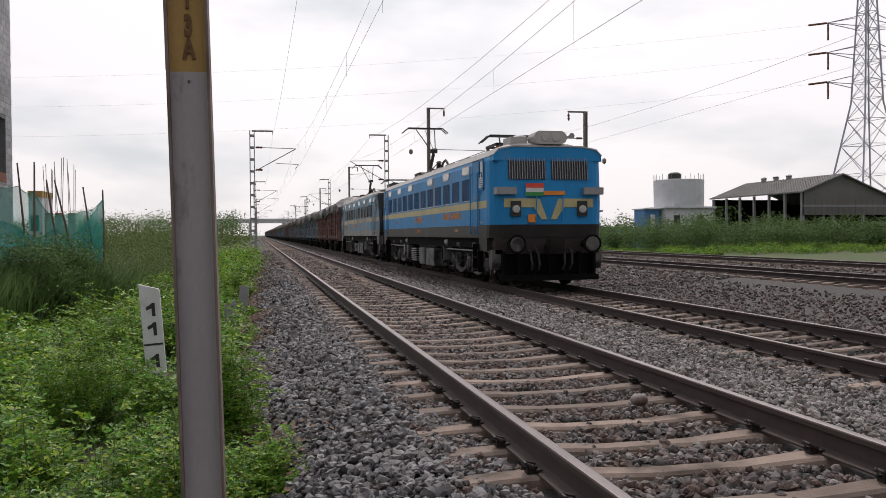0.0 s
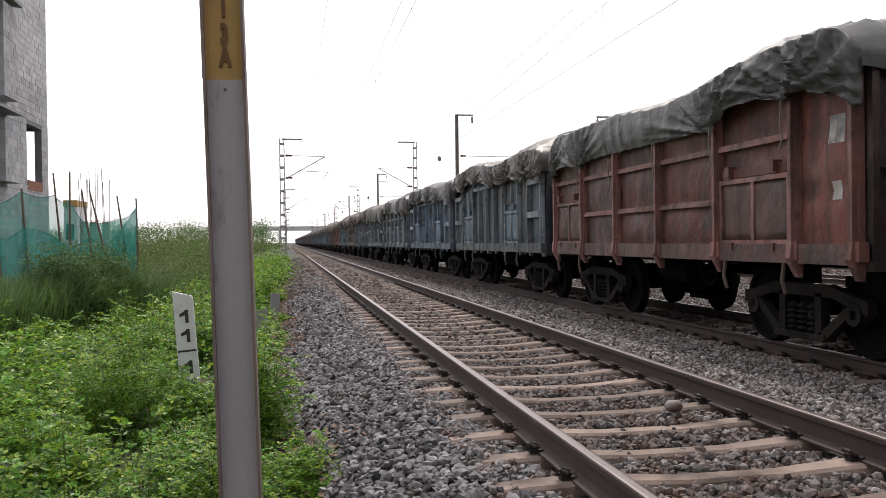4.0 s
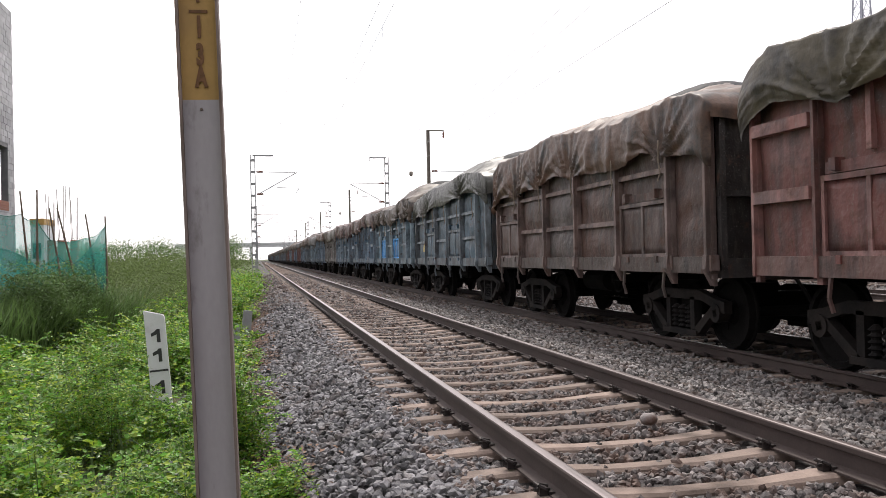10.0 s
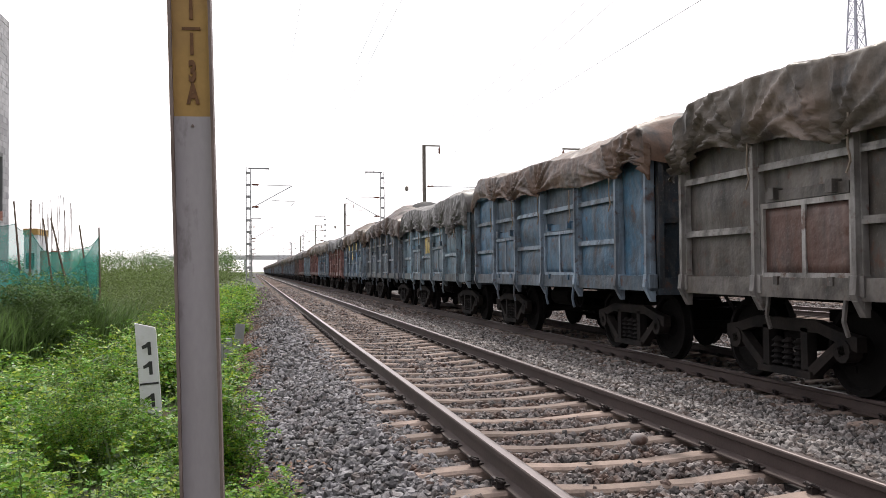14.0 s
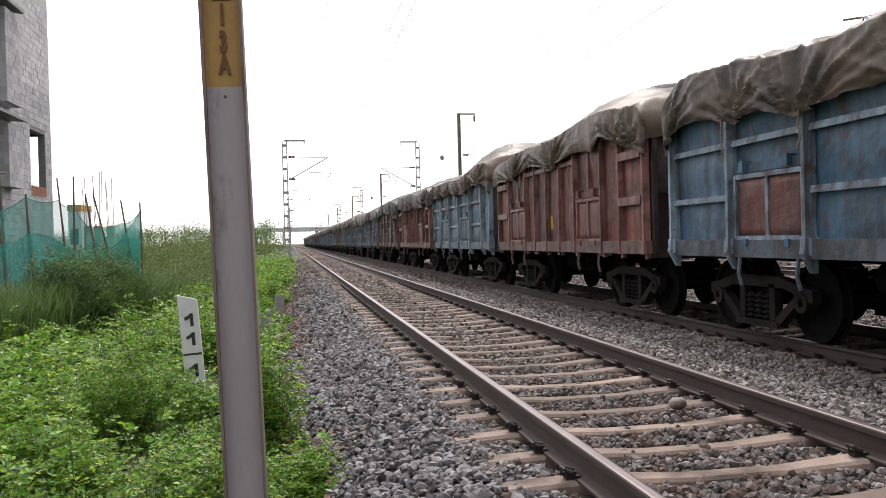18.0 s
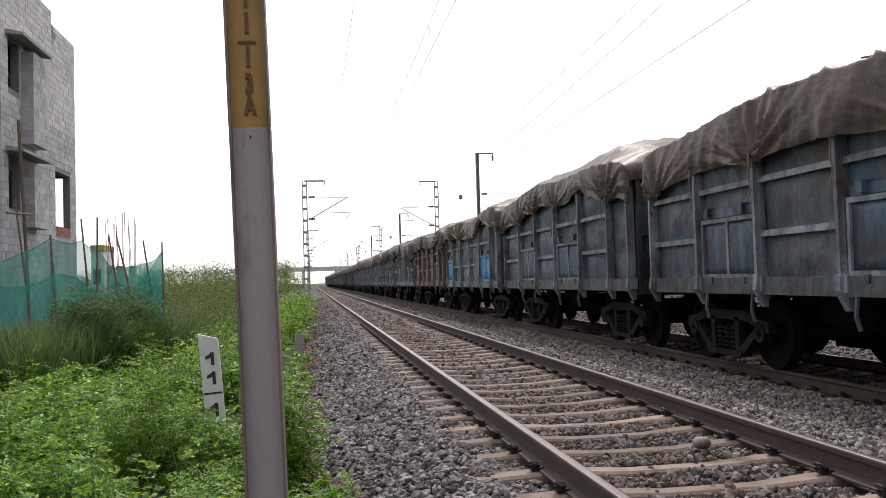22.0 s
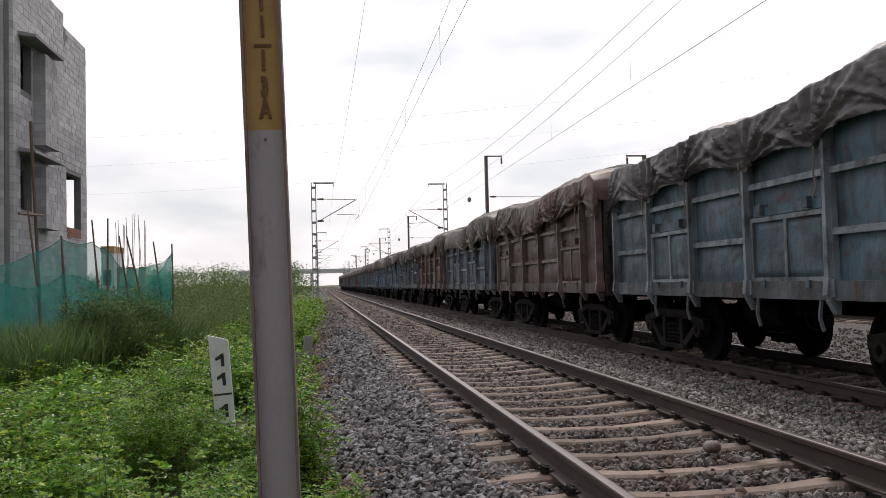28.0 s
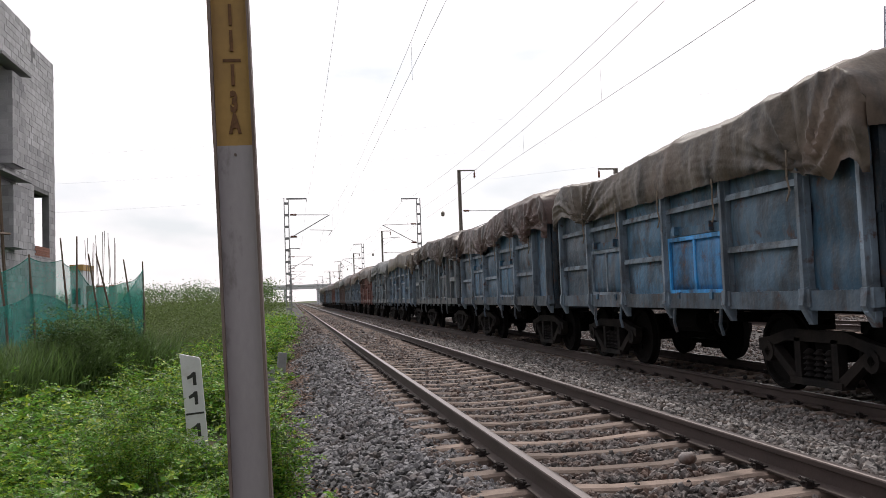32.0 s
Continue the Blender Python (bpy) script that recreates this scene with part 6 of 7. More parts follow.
def marker_board():
    b = empty("marker_board", (-2.80, 11.4, -1.08), label="white marker board with black numerals standing in the weeds", category="sign")
    b.rotation_euler = (0, radians(-4.0), 0)
    part("slab", prism(bmesh.new(), [(-0.13, 0), (0.12, 0), (0.12, 1.50), (0.105, 1.54), (-0.13, 1.615)], -0.03, 0.03, "y"), M_WHITE, b)
    for z in (1.28, 1.03, 0.62):
        part("numeral", prism(bmesh.new(), [(0.005, z - 0.085), (0.048, z - 0.085), (0.048, z + 0.085), (0.012, z + 0.085), (-0.015, z + 0.06), (-0.065, z + 0.035), (-0.06, z - 0.005), (-0.03, z + 0.005), (0.005, z + 0.018)], -0.034, -0.029, "y"), M_BLACK, b)
    part("bar", box_bm((-0.12, 0.11, -0.034, -0.029, 0.82, 0.845)), M_BLACK, b)


marker_board()
for i, (x, y, h, w) in enumerate(((-1.92, 20.5, 0.62, 0.10), (-2.08, 17.6, 0.5, 0.11))):
    p = part("marker_stone", box_bm((-w, w, -0.06, 0.06, 0, h)), M_CONC, at=(x, y, -0.68)); p.rotation_euler = (0, radians(6 - 9 * i), 0.2)
    tagged(p, "small grey concrete marker stone beside the ballast", "marker stone", "marker stones")


BATTEN = mesh_of(box_bm((-0.14, 0.14, -0.062, 0.062, 0, 0.16)), "batten", M_STEEL)


def lattice_mast(x, y, zt, face, zb, reach):
    """A mast of two channels with batten plates, a top arm and a cantilever; face: +1 or -1, the side of its track."""
    m = empty("catenary_mast", (x, y, zb), label="grey latticed steel catenary mast with a cantilever arm", category="mast", group="catenary masts")
    H = zt - zb
    for s in (-1, 1):
        part("channel", box_bm((s * 0.14 - 0.03, s * 0.14 + 0.03, -0.06, 0.06, 0, H)), M_STEEL, m)
    for z in np.arange(0.4, H, 0.78):
        part("batten", BATTEN, M_STEEL, m, at=(0, 0, float(z)))
    part("top_arm", box_bm((min(0, face * 1.35), max(0, face * 1.35), -0.05, 0.05, H - 0.10, H)), M_STEEL, m)
    part("arm_hook", tube(bmesh.new(), [(face * 1.33, 0, H - 0.05), (face * 1.33, 0, H - 0.3)], 0.02, 5), M_STEEL, m)
    cantilever(m, face, reach, -zb)
    return m


def cantilever(m, face, reach, z0):
    zc, zk = 6.85 + z0, 5.45 + z0
    part("stay", tube(bmesh.new(), [(face * 0.2, 0, zc + 0.05), (face * reach, 0, zc)], 0.024, 6), M_STEEL, m)
    part("bracket", tube(bmesh.new(), [(face * 0.2, 0, zk - 0.1), (face * (reach + 0.1), 0, zc)], 0.03, 6), M_STEEL, m)
    part("steady_arm", tube(bmesh.new(), [(face * reach * 0.55, 0, zk + 0.42), (face * (reach + 0.25), 0, zk + 0.35), (face * reach, 0, zk)], 0.02, 6), M_STEEL, m)
    for z, dz in ((zc + 0.05, 0.0), (zk - 0.1, 0.2)):
        part("insulator", lathe(bmesh.new(), [(0.0, 0.03)] + [(0.04 + 0.07 * j + e, 0.09 if e else 0.045) for j in range(5) for e in (0, 0.035)] + [(0.45, 0.03)], "x", (face * 0.22 if face > 0 else -0.67, 0, z + dz * 0.4), 9), M_PORC, m)


def girder_mast(x, y, zt, face, zb, reach, zc=None):
    m = empty("catenary_mast", (x, y, zb), label="dark steel girder catenary mast with a hooked top arm", category="mast", group="catenary masts")
    H = zt - zb
    for s in (-1, 1):
        part("flange", box_bm((s * 0.10 - 0.012, s * 0.10 + 0.012, -0.11, 0.11, 0, H)), M_GIRDER, m)
    part("web", box_bm((-0.088, 0.088, -0.012, 0.012, 0, H)), M_GIRDER, m)
    part("top_arm", box_bm((min(0, face * 1.2), max(0, face * 1.2), -0.05, 0.05, H - 0.10, H)), M_GIRDER, m)
    part("arm_insulator", lathe(bmesh.new(), [(H - 0.62, 0.04), (H - 0.5, 0.09), (H - 0.4, 0.05), (H - 0.3, 0.09), (H - 0.1, 0.02)], "z", (face * 1.15, 0, 0), 8), M_PORC, m)
    cantilever(m, face, reach, -zb + 0.35)
    part("counterweight", lathe(bmesh.new(), [(H - 3.4, 0.02), (H - 3.3, 0.14), (H - 3.1, 0.14), (H - 3.0, 0.02)], "z", (-face * 1.3, 0, 0), 8), M_GIRDER, m)
    return m


# girder brown lightened: haze over the distance is put into the colour
M_GIRDER = mat("hazed_girder_paint", (0.24, 0.215, 0.185), 0.7, 0.3, var=0.2, scale=4, bump=0.1)
for k in range(7):
    lattice_mast(-1.83, 56.8 + 54 * k, 8.02, 1, -0.62, 2.75)
for k in range(6):
    lattice_mast(8.42, 65.7 + 54 * k, 8.95, -1, -0.62, 2.8)
for k in range(5):
    girder_mast(10.6, 59.8 + 54 * k, 10.25, 1, -0.7, 4.2)
girder_mast(19.3, 51.5, 9.0, -1, -0.7, 3.3)


# wires: name, x, height at the masts, sag, where the masts stand
def span_wire(name, x0, x1, z, sag, ys, r, label):
    pts = []
    for a, b in zip(ys[:-1], ys[1:]):
        for i in range(8):
            t = i / 8
            pts.append((x0 + (x1 - x0) * (0.5 + 0.5 * math.cos(math.pi * (a + (b - a) * t - ys[0]) / 54)), a + (b - a) * t, z - 4 * sag * t * (1 - t)))
    pts.append((x0, ys[-1], z))
    o = part(name, tube(bmesh.new(), pts, r, 4), M_WIRE)
    return tagged(o, label, "wire", "overhead wires")


Y1 = [-51.2 + 54 * i for i in range(10)]
Y2 = [-42.3 + 54 * i for i in range(9)]
span_wire("contact_wire", 0.70, 1.05, 5.45, 0.05, Y1, 0.004, "thin copper contact wire over the empty track")
span_wire("catenary_wire", 0.87, 0.87, 6.85, 0.85, Y1, 0.0045, "sagging catenary wire over the empty track")
span_wire("contact_wire", 5.45, 5.85, 5.45, 0.05, Y2, 0.0065, "thin copper contact wire over the train")
span_wire("catenary_wire", 5.64, 5.64, 6.85, 0.85, Y2, 0.007, "sagging catenary wire over the train")
span_wire("feeder_wire", -0.5, -0.5, 7.75, 0.7, Y1, 0.005, "feeder wire hung from the mast arms")
span_wire("feeder_wire", 7.1, 7.1, 8.65, 0.7, Y2, 0.0085, "feeder wire hung from the mast arms")
span_wire("catenary_wire", 14.9, 14.9, 7.3, 0.85, [-48.2 + 54 * i for i in range(7)], 0.006, "sagging catenary wire over the third track")
span_wire("contact_wire", 14.8, 15.1, 5.8, 0.05, [-48.2 + 54 * i for i in range(7)], 0.005, "thin contact wire over the third track")
for nm, x, ys in (("dropper", 0.87, Y1), ("dropper", 5.64, Y2)):
    for a in ys[:5]:
        for i in range(1, 8):
            t = i / 8; y = a + 54 * t
            if 4 < y < 140:
                tagged(part("dropper_wire", tube(bmesh.new(), [(x, y, 5.43), (x, y, 6.85 - 3.4 * t * (1 - t))], 0.004, 4), M_WIRE), "thin dropper wire between catenary and contact wire", "wire", "dropper wires")
for z in (18.05, 21.45, 24.85):
    pts = [(60.8 - 190 * t, 86.2 + 40 * t, z - 22 * t * (1 - t)) for t in [i / 20 for i in range(21)]]
    tagged(part("power_line", tube(bmesh.new(), pts, 0.007, 4), M_WIRE), "thin power line strung from the pylon over the tracks", "wire", "power lines")


# ---- the unfinished building ----
def unfinished_building():
    b = empty("unfinished_building", (-9.3, 22.9, -0.8), label="unfinished grey concrete-block building with open window holes", category="building")
    L, D, H = 6.9, 5.0, 10.2
    t = 0.22
    dz = 0.8
    # holes on the long face: y0, y1, z0, z1 (z over rail level)
    holes = [(0.55, 1.42, 6.55, 7.85), (0.5, 1.4, 3.35, 4.78), (4.6, 6.2, 3.15, 4.87)]
    def solid(y0, y1, z0, z1):
        return not any(y1 > h[0] + 0.02 and y0 < h[1] - 0.02 and z1 > h[2] + 0.02 and z0 < h[3] - 0.02 for h in holes)
    core, blocks = bmesh.new(), []
    ys = sorted({0.02, L - 0.02, 4.42, 4.47, *[h[0] for h in holes], *[h[1] for h in holes]}); zs = sorted({-0.8, 9.4, 8.7, *[h[2] for h in holes], *[h[3] for h in holes]})
    for y0, y1 in zip(ys[:-1], ys[1:]):
        for z0, z1 in zip(zs[:-1], zs[1:]):
            if z0 >= 8.7 and 4.40 < (y0 + y1) / 2 < 4.50: continue
            top = 9.4 if y0 > 4.45 else 9.75
            if solid(y0, y1, z0, z1): boxes(core, [(-t, -0.012, y0, y1, z0 + dz, (top if z1 == 9.4 else z1) + dz)])
    part("mortar_wall", core, M_MORTAR, b)
    def inter(y0, y1, z0, z1):
        for h in holes:
            if y1 > h[0] + 0.01 and y0 < h[1] - 0.01 and z1 > h[2] + 0.01 and z0 < h[3] - 0.01:
                if y0 < h[0]: y1 = h[0] - 0.005
                elif y1 > h[1]: y0 = h[1] + 0.005
                else: return None
        return (y0, y1) if y1 - y0 > 0.06 else None
    row = 0
    z = -0.2
    while z < 9.7:
        y = -0.2 * (row % 2)
        while y < L:
            y0, y1 = max(y, 0.0), min(y + 0.39, L)
            z1 = z + 0.188
            if z > 8.7 and y0 < 4.43 < y1: y1 = 4.42
            if z > 8.7 and y0 < 4.47 and y0 > 4.40: y0 = 4.475
            if not (z1 > 9.4 and y0 > 4.42):
                q = inter(y0, y1, z, z1)
                if q and q[1] - q[0] > 0.05: blocks.append((q[0] + 0.004, q[1] - 0.004, z + dz, z1 + dz))
            y += 0.4
        z += 0.2; row += 1
    blocks.sort(key=lambda q: -q[2])
    unit = {}
    rest = []
    for i, (y0, y1, z0, z1) in enumerate(blocks):
        if i < 300:
            key = round(y1 - y0, 2)
            if key not in unit: unit[key] = mesh_of(box_bm((-0.10, 0.0, 0, key, 0, 0.188)), "block", M_BLOCK)
            part("block", unit[key], M_BLOCK, b, at=(rng.uniform(-0.006, 0.004), y0, z0))
        else: rest.append((-0.10, rng.uniform(-0.005, 0.004), y0, y1, z0, z1))
    part("blockwork", box_bm(*rest), M_BLOCK2, b)["kind"] = "stuff"
    for y0, y1, z in ((0.35, 2.85, 7.90), (0.3, 2.85, 4.82)):
        part("sunshade", prism(bmesh.new(), [(0.0, z + dz + 0.14), (0.0, z + dz + 0.02), (0.45, z + dz - 0.02), (0.45, z + dz + 0.05)], y0, y1, "y"), M_CONC, b)
    for zf in (5.15, 8.35, 2.5):
        part("floor_slab", box_bm((-D, -0.24, 0.1, L - 0.3, zf + dz, zf + dz + 0.14)), M_CONC, b)
    part("front_wall", box_bm((-D, -0.23, 0.0, 0.22, 0, 10.6)), M_BLOCK2, b)
    part("projecting_wall", box_bm((-0.01, 0.32, 1.55, 2.75, 2.9 + dz, 4.6 + dz), (-0.01, 0.32, 1.55, 2.75, 5.2 + dz, 7.75 + dz)), M_BLOCK2, b)
    pb = []
    for z0_, z1_ in ((2.9, 4.6), (5.2, 7.75)):
        zz, rw = z0_ + dz, 0
        while zz < z1_ + dz - 0.1:
            y_ = 1.55 - 0.2 * (rw % 2)
            while y_ < 2.75:
                a_, b_ = max(y_, 1.545), min(y_ + 0.39, 2.755)
                if b_ - a_ > 0.05: pb.append((0.25, 0.325 + rng.uniform(0, 0.006), a_ + 0.004, b_ - 0.004, zz, min(zz + 0.188, z1_ + dz)))
                y_ += 0.4
            pb.append((0.0 if rw % 2 else 0.012, 0.20 if rw % 2 else 0.318, 1.538, 1.56, zz, min(zz + 0.188, z1_ + dz)))
            if rw % 2: pb.append((0.208, 0.318, 1.538, 1.56, zz, min(zz + 0.188, z1_ + dz)))
            zz += 0.2; rw += 1
    part("blockwork", box_bm(*pb), M_BLOCK2, b)["kind"] = "stuff"
    fb, zz, rw = [], 0.0, 0
    while zz < 10.4:
        x_ = -D - 0.2 * (rw % 2)
        while x_ < -0.25:
            a_, b_ = max(x_, -D), min(x_ + 0.39, -0.23)
            if b_ - a_ > 0.05: fb.append((a_ + 0.004, b_ - 0.004, -0.008 - rng.uniform(0, 0.006), 0.1, zz, zz + 0.188))
            x_ += 0.4
        zz += 0.2; rw += 1
    part("blockwork", box_bm(*fb), M_BLOCK2, b)["kind"] = "stuff"
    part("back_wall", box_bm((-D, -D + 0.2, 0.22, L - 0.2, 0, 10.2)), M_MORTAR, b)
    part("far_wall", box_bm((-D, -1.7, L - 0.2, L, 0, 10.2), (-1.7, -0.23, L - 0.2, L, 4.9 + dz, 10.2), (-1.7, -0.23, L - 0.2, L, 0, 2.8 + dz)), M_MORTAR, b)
    bricks = [(0.004 - 0.2, 0.0, 4.6 + 0.23 * i + (0.115 if j % 2 else 0), min(6.18, 4.6 + 0.23 * i + 0.22 + (0.115 if j % 2 else 0)), 2.85 + dz + 0.076 * j, 2.85 + dz + 0.07 + 0.076 * j) for i in range(7) for j in range(4)]
    part("brick_parapet", box_bm(*[(a, bb + 0.01, c, max(d, c + 0.05), e, f) for a, bb, c, d, e, f in bricks]), M_BRICK, b)
    part("scaffold_pole", tube(bmesh.new(), [(0.4, 0.9, 0.3), (0.35, 0.2, 6.4)], 0.045, 6), M_BAMBOO, b)
    part("scaffold_bar", tube(bmesh.new(), [(0.42, 0.9, 4.0), (0.42, -0.9, 3.9)], 0.035, 6), M_BAMBOO, b)


M_BLOCK2 = mat("concrete_blockwork", (0.37, 0.365, 0.38), 0.9, var=0.22, scale=2.5, fine=30, bump=0.4, island=0.18)
unfinished_building()


def hung_net(f, ties, sags, low, label, seed):
    """A net strung from tie to tie (x, y, z), sagging between them, hanging in loose folds down to the height low."""
    r = np.random.default_rng(seed)
    X, Y, Z = [], [], []
    for (a, b), sag in zip(zip(ties[:-1], ties[1:]), sags):
        t = np.linspace(0, 1, 18)[:-1]
        X.append(a[0] + (b[0] - a[0]) * t); Y.append(a[1] + (b[1] - a[1]) * t); Z.append(a[2] + (b[2] - a[2]) * t - 4 * sag * t * (1 - t))
    X, Y, Z = np.concatenate(X), np.concatenate(Y), np.concatenate(Z)
    n, m_ = len(X), 16
    u = np.arange(n) / 17.0
    V = np.zeros((n, m_, 3))
    for j in range(m_):
        q = j / (m_ - 1)
        fold = 0.07 * np.sin(u * 9 + 2 * q + seed) + 0.05 * np.sin(u * 21 - 3 * q) + 0.03 * np.sin(u * 37 + 5 * q)
        V[:, j, 0], V[:, j, 1] = X + 0.6 * fold * (0.2 + q), Y - fold * (0.2 + q)
        V[:, j, 2] = Z + (low - Z) * q
    i = (np.arange(n - 1)[:, None] * m_ + np.arange(m_ - 1)[None]).ravel()
    part("net", raw_mesh("net", V.reshape(-1, 3), np.stack([i, i + 1, i + m_ + 1, i + m_], 1), M_NET, True), M_NET, f, label)
    hem = bmesh.new(); tube(hem, [tuple(p) for p in V[:, 0]], 0.012, 4)
    part("hem", hem, M_NET, f)


def net_fence():
    f = empty("net_fence", (0, 0, 0), label="torn green shade-net fence on crooked wooden poles", category="fence")
    hung_net(f, [(-5.75, 25.0, 2.19), (-6.52, 24.3, 1.10), (-6.77, 24.0, 1.38), (-7.16, 23.4, 1.09), (-7.91, 22.2, 1.57), (-8.21, 21.6, 1.32), (-8.68, 20.4, 1.37), (-9.5, 17.0, 1.3)], (0.16, 0.05, 0.06, -0.12, 0.04, 0.1, 0.2), -0.7, "front layer of sagging green shade net", 1)
    hung_net(f, [(-5.77, 25.1, 2.16), (-6.26, 25.0, 1.85), (-7.12, 24.8, 1.79), (-7.38, 24.4, 2.35), (-7.67, 24.0, 2.48), (-8.18, 23.0, 2.52), (-8.7, 22.2, 2.09), (-9.4, 20.0, 1.9)], (0.10, 0.08, 0.05, 0.10, 0.10, 0.06, 0.2), 0.1, "back layer of sagging green shade net", 4)
    for top, foot in (((-7.65, 23.9, 3.07), (-7.55, 23.9, 1.47)), ((-7.14, 23.5, 3.07), (-7.20, 23.5, 1.12)), ((-6.97, 24.0, 2.63), (-6.82, 24.0, 1.32)), ((-6.84, 24.3, 2.65), (-6.54, 24.3, 1.14)), ((-6.24, 24.9, 2.50), (-6.13, 24.9, 1.50)), ((-5.75, 25.02, 2.44), (-5.77, 25.02, 0.25)), ((-7.98, 22.3, 2.55), (-7.94, 22.3, 1.57)), ((-8.54, 21.5, 3.38), (-8.35, 21.5, 1.38)), ((-8.2, 23.1, 2.6), (-8.2, 23.1, 1.0))):
        dx = (foot[0] - top[0]) / (top[2] - foot[2])
        base = (top[0] + dx * (top[2] + 0.95), top[1] - 0.03, -0.95)
        mid = ((top[0] + base[0]) / 2 + 0.04, top[1], (top[2] + base[2]) / 2)
        bm = beam(bmesh.new(), base, mid, 0.036, 7, 0.030); beam(bm, mid, top, 0.030, 7, 0.020)
        part("pole", bm, M_BAMBOO, f)


net_fence()
for i, (px, py) in enumerate(((-7.93, 28.5), (-7.61, 28.4), (-7.27, 28.6))):
    c = empty("column_stub", (px, py, -0.8), label="short red brick column with bare reinforcing bars on top", category="column", group="column stubs")
    part("shaft", box_bm((-0.10, 0.10, -0.12, 0.12, 0, 2.68)), M_BRICK, c)
    for sx in (-0.07, 0.07):
        for sy in (-0.1, 0.1):
            part("rebar", tube(bmesh.new(), [(sx, sy, 2.68), (sx * 1.5 + rng.uniform(-.04, .04), sy, 4.25 + rng.uniform(-.3, .3))], 0.010, 5), M_FLANGE, c)
hut = empty("small_house", (-11.3, 42, -0.8), label="small white house with a yellow parapet behind the net", category="house")
part("wall", box_bm((-0.28, 0.28, -1, 1, 0, 3.72)), M_HOUSE, hut)
part("parapet", box_bm((-0.3, 0.3, -1.05, 1.05, 3.72, 4.0)), M_YELLOW, hut)
part("window", box_bm((-0.2, 0.15, -1.02, -0.9, 2.2, 2.9)), M_GLASS, hut)


# ---- plants ----
M_FIELD = mat("field_leaf", (0.105, 0.150, 0.043), 0.65, var=0.3, scale=0.3, fine=4, bump=0.0, island=0.4, trans=0.35)

def leaf_cloud(name, P, size, material, up=0.5, aspect=0.55, droop=0.25):
    """Folded leaf blades at the points P, each turned its own way."""
    n = len(P)
    size = np.broadcast_to(size, n) * rng.uniform(0.6, 1.35, n)
    a = rng.uniform(0, 2 * np.pi, n); el = rng.uniform(-0.5, up, n)
    d = np.stack([np.cos(a) * np.cos(el), np.sin(a) * np.cos(el), np.sin(el)], 1)
    sd = np.stack([-np.sin(a), np.cos(a), rng.uniform(-0.5, 0.5, n)], 1)
    L, Wd = size[:, None], size[:, None] * aspect * 0.5
    base = P; mid = P + d * L * 0.5; tip = P + d * L - np.array([0, 0, 1]) * L * droop
    V = np.stack([base, mid + sd * Wd, tip, mid - sd * Wd + np.array([0, 0, 0.15]) * L], 1).reshape(-1, 3)
    return raw_mesh(name, V, np.arange(4 * n).reshape(-1, 4), material)


def weeds(name, n, region, hts, leaves, size, material, label, clump=0.22, stem=True, crown=0.75):
    """Leafy plants: upright stems with sprays of small leaves, in uneven mounds, all in one object."""
    x, y = region(n)
    mound = 0.5 + 0.5 * np.sin(x * 2.0 + 1.3 * np.sin(y * 0.9)) * np.sin(y * 1.35 + x * 0.5)
    keep = rng.uniform(0, 1, len(x)) < 0.25 + 0.75 * mound
    x, y, mound = x[keep], y[keep], mound[keep]
    h = rng.uniform(*hts, len(x)) * (0.30 + 1.05 * mound)
    h = h * np.where((x > -3.3) & (x < -2.15) & (y > 6.0) & (y < 11.6), 0.62, 1.0)
    z0 = land_z(x, y)
    n = len(x)
    k = rng.integers(0, n, n * leaves)
    t = rng.uniform(0, 1, len(k)) ** crown
    sp = clump * (0.35 + 0.9 * np.sin(np.clip(t, 0, 1) * 2.6)) * (h[k] / max(hts))
    arm = rng.integers(0, 9, len(k)); ang = arm * 0.698 + k * 1.7
    rad = sp * rng.uniform(0.1, 1.0, len(k)) ** 0.6
    P = np.stack([x[k] + np.cos(ang + rng.normal(0, 0.25, len(k))) * rad, y[k] + np.sin(ang + rng.normal(0, 0.25, len(k))) * rad, z0[k] + h[k] * t + rad * 0.25 + rng.normal(0, 0.02, len(k))], 1)
    o = tagged(new(name, leaf_cloud(name, P, size, material)), label, "plants", kind="stuff")
    if stem:
        bm = bmesh.new()
        V, Fc = [], []
        for i in range(n):
            for j in range(4):
                a = j * 1.57 + i; r = clump * 0.6
                p0 = np.array([x[i], y[i], z0[i] - 0.02]); p1 = p0 + [math.cos(a) * r * 0.5, math.sin(a) * r * 0.5, h[i] * 0.55]; p2 = p0 + [math.cos(a) * r, math.sin(a) * r, h[i] * 0.95]
                b = len(V); w = 0.005
                V += [p0 + [w, 0, 0], p0 + [-w, w, 0], p1 + [w, 0, 0], p1 + [-w, w, 0], p2 + [w * .5, 0, 0], p2 + [-w * .5, w * .5, 0]]
                Fc += [(b, b + 1, b + 3, b + 2), (b + 2, b + 3, b + 5, b + 4)]
        bm.free()
        me = raw_mesh("stems", np.array(V), np.array(Fc), M_STEM)
        s = new("plant_stems", me); tagged(s, "thin green stems of the weeds", "plants", kind="stuff")
    return o


def area(x0, x1, y0, y1, keep=None, py=1.0):
    def make(n):
        x = rng.uniform(x0, x1, n); y = y0 + (y1 - y0) * rng.uniform(0, 1, n) ** py
        if keep is None: return x, y
        m = keep(x, y); return x[m], y[m]
    make.inside = (lambda x, y: (x > x0) & (x < x1) & (y > y0)) if keep is None else (lambda x, y: keep(x, y) & (x < x1))
    return make


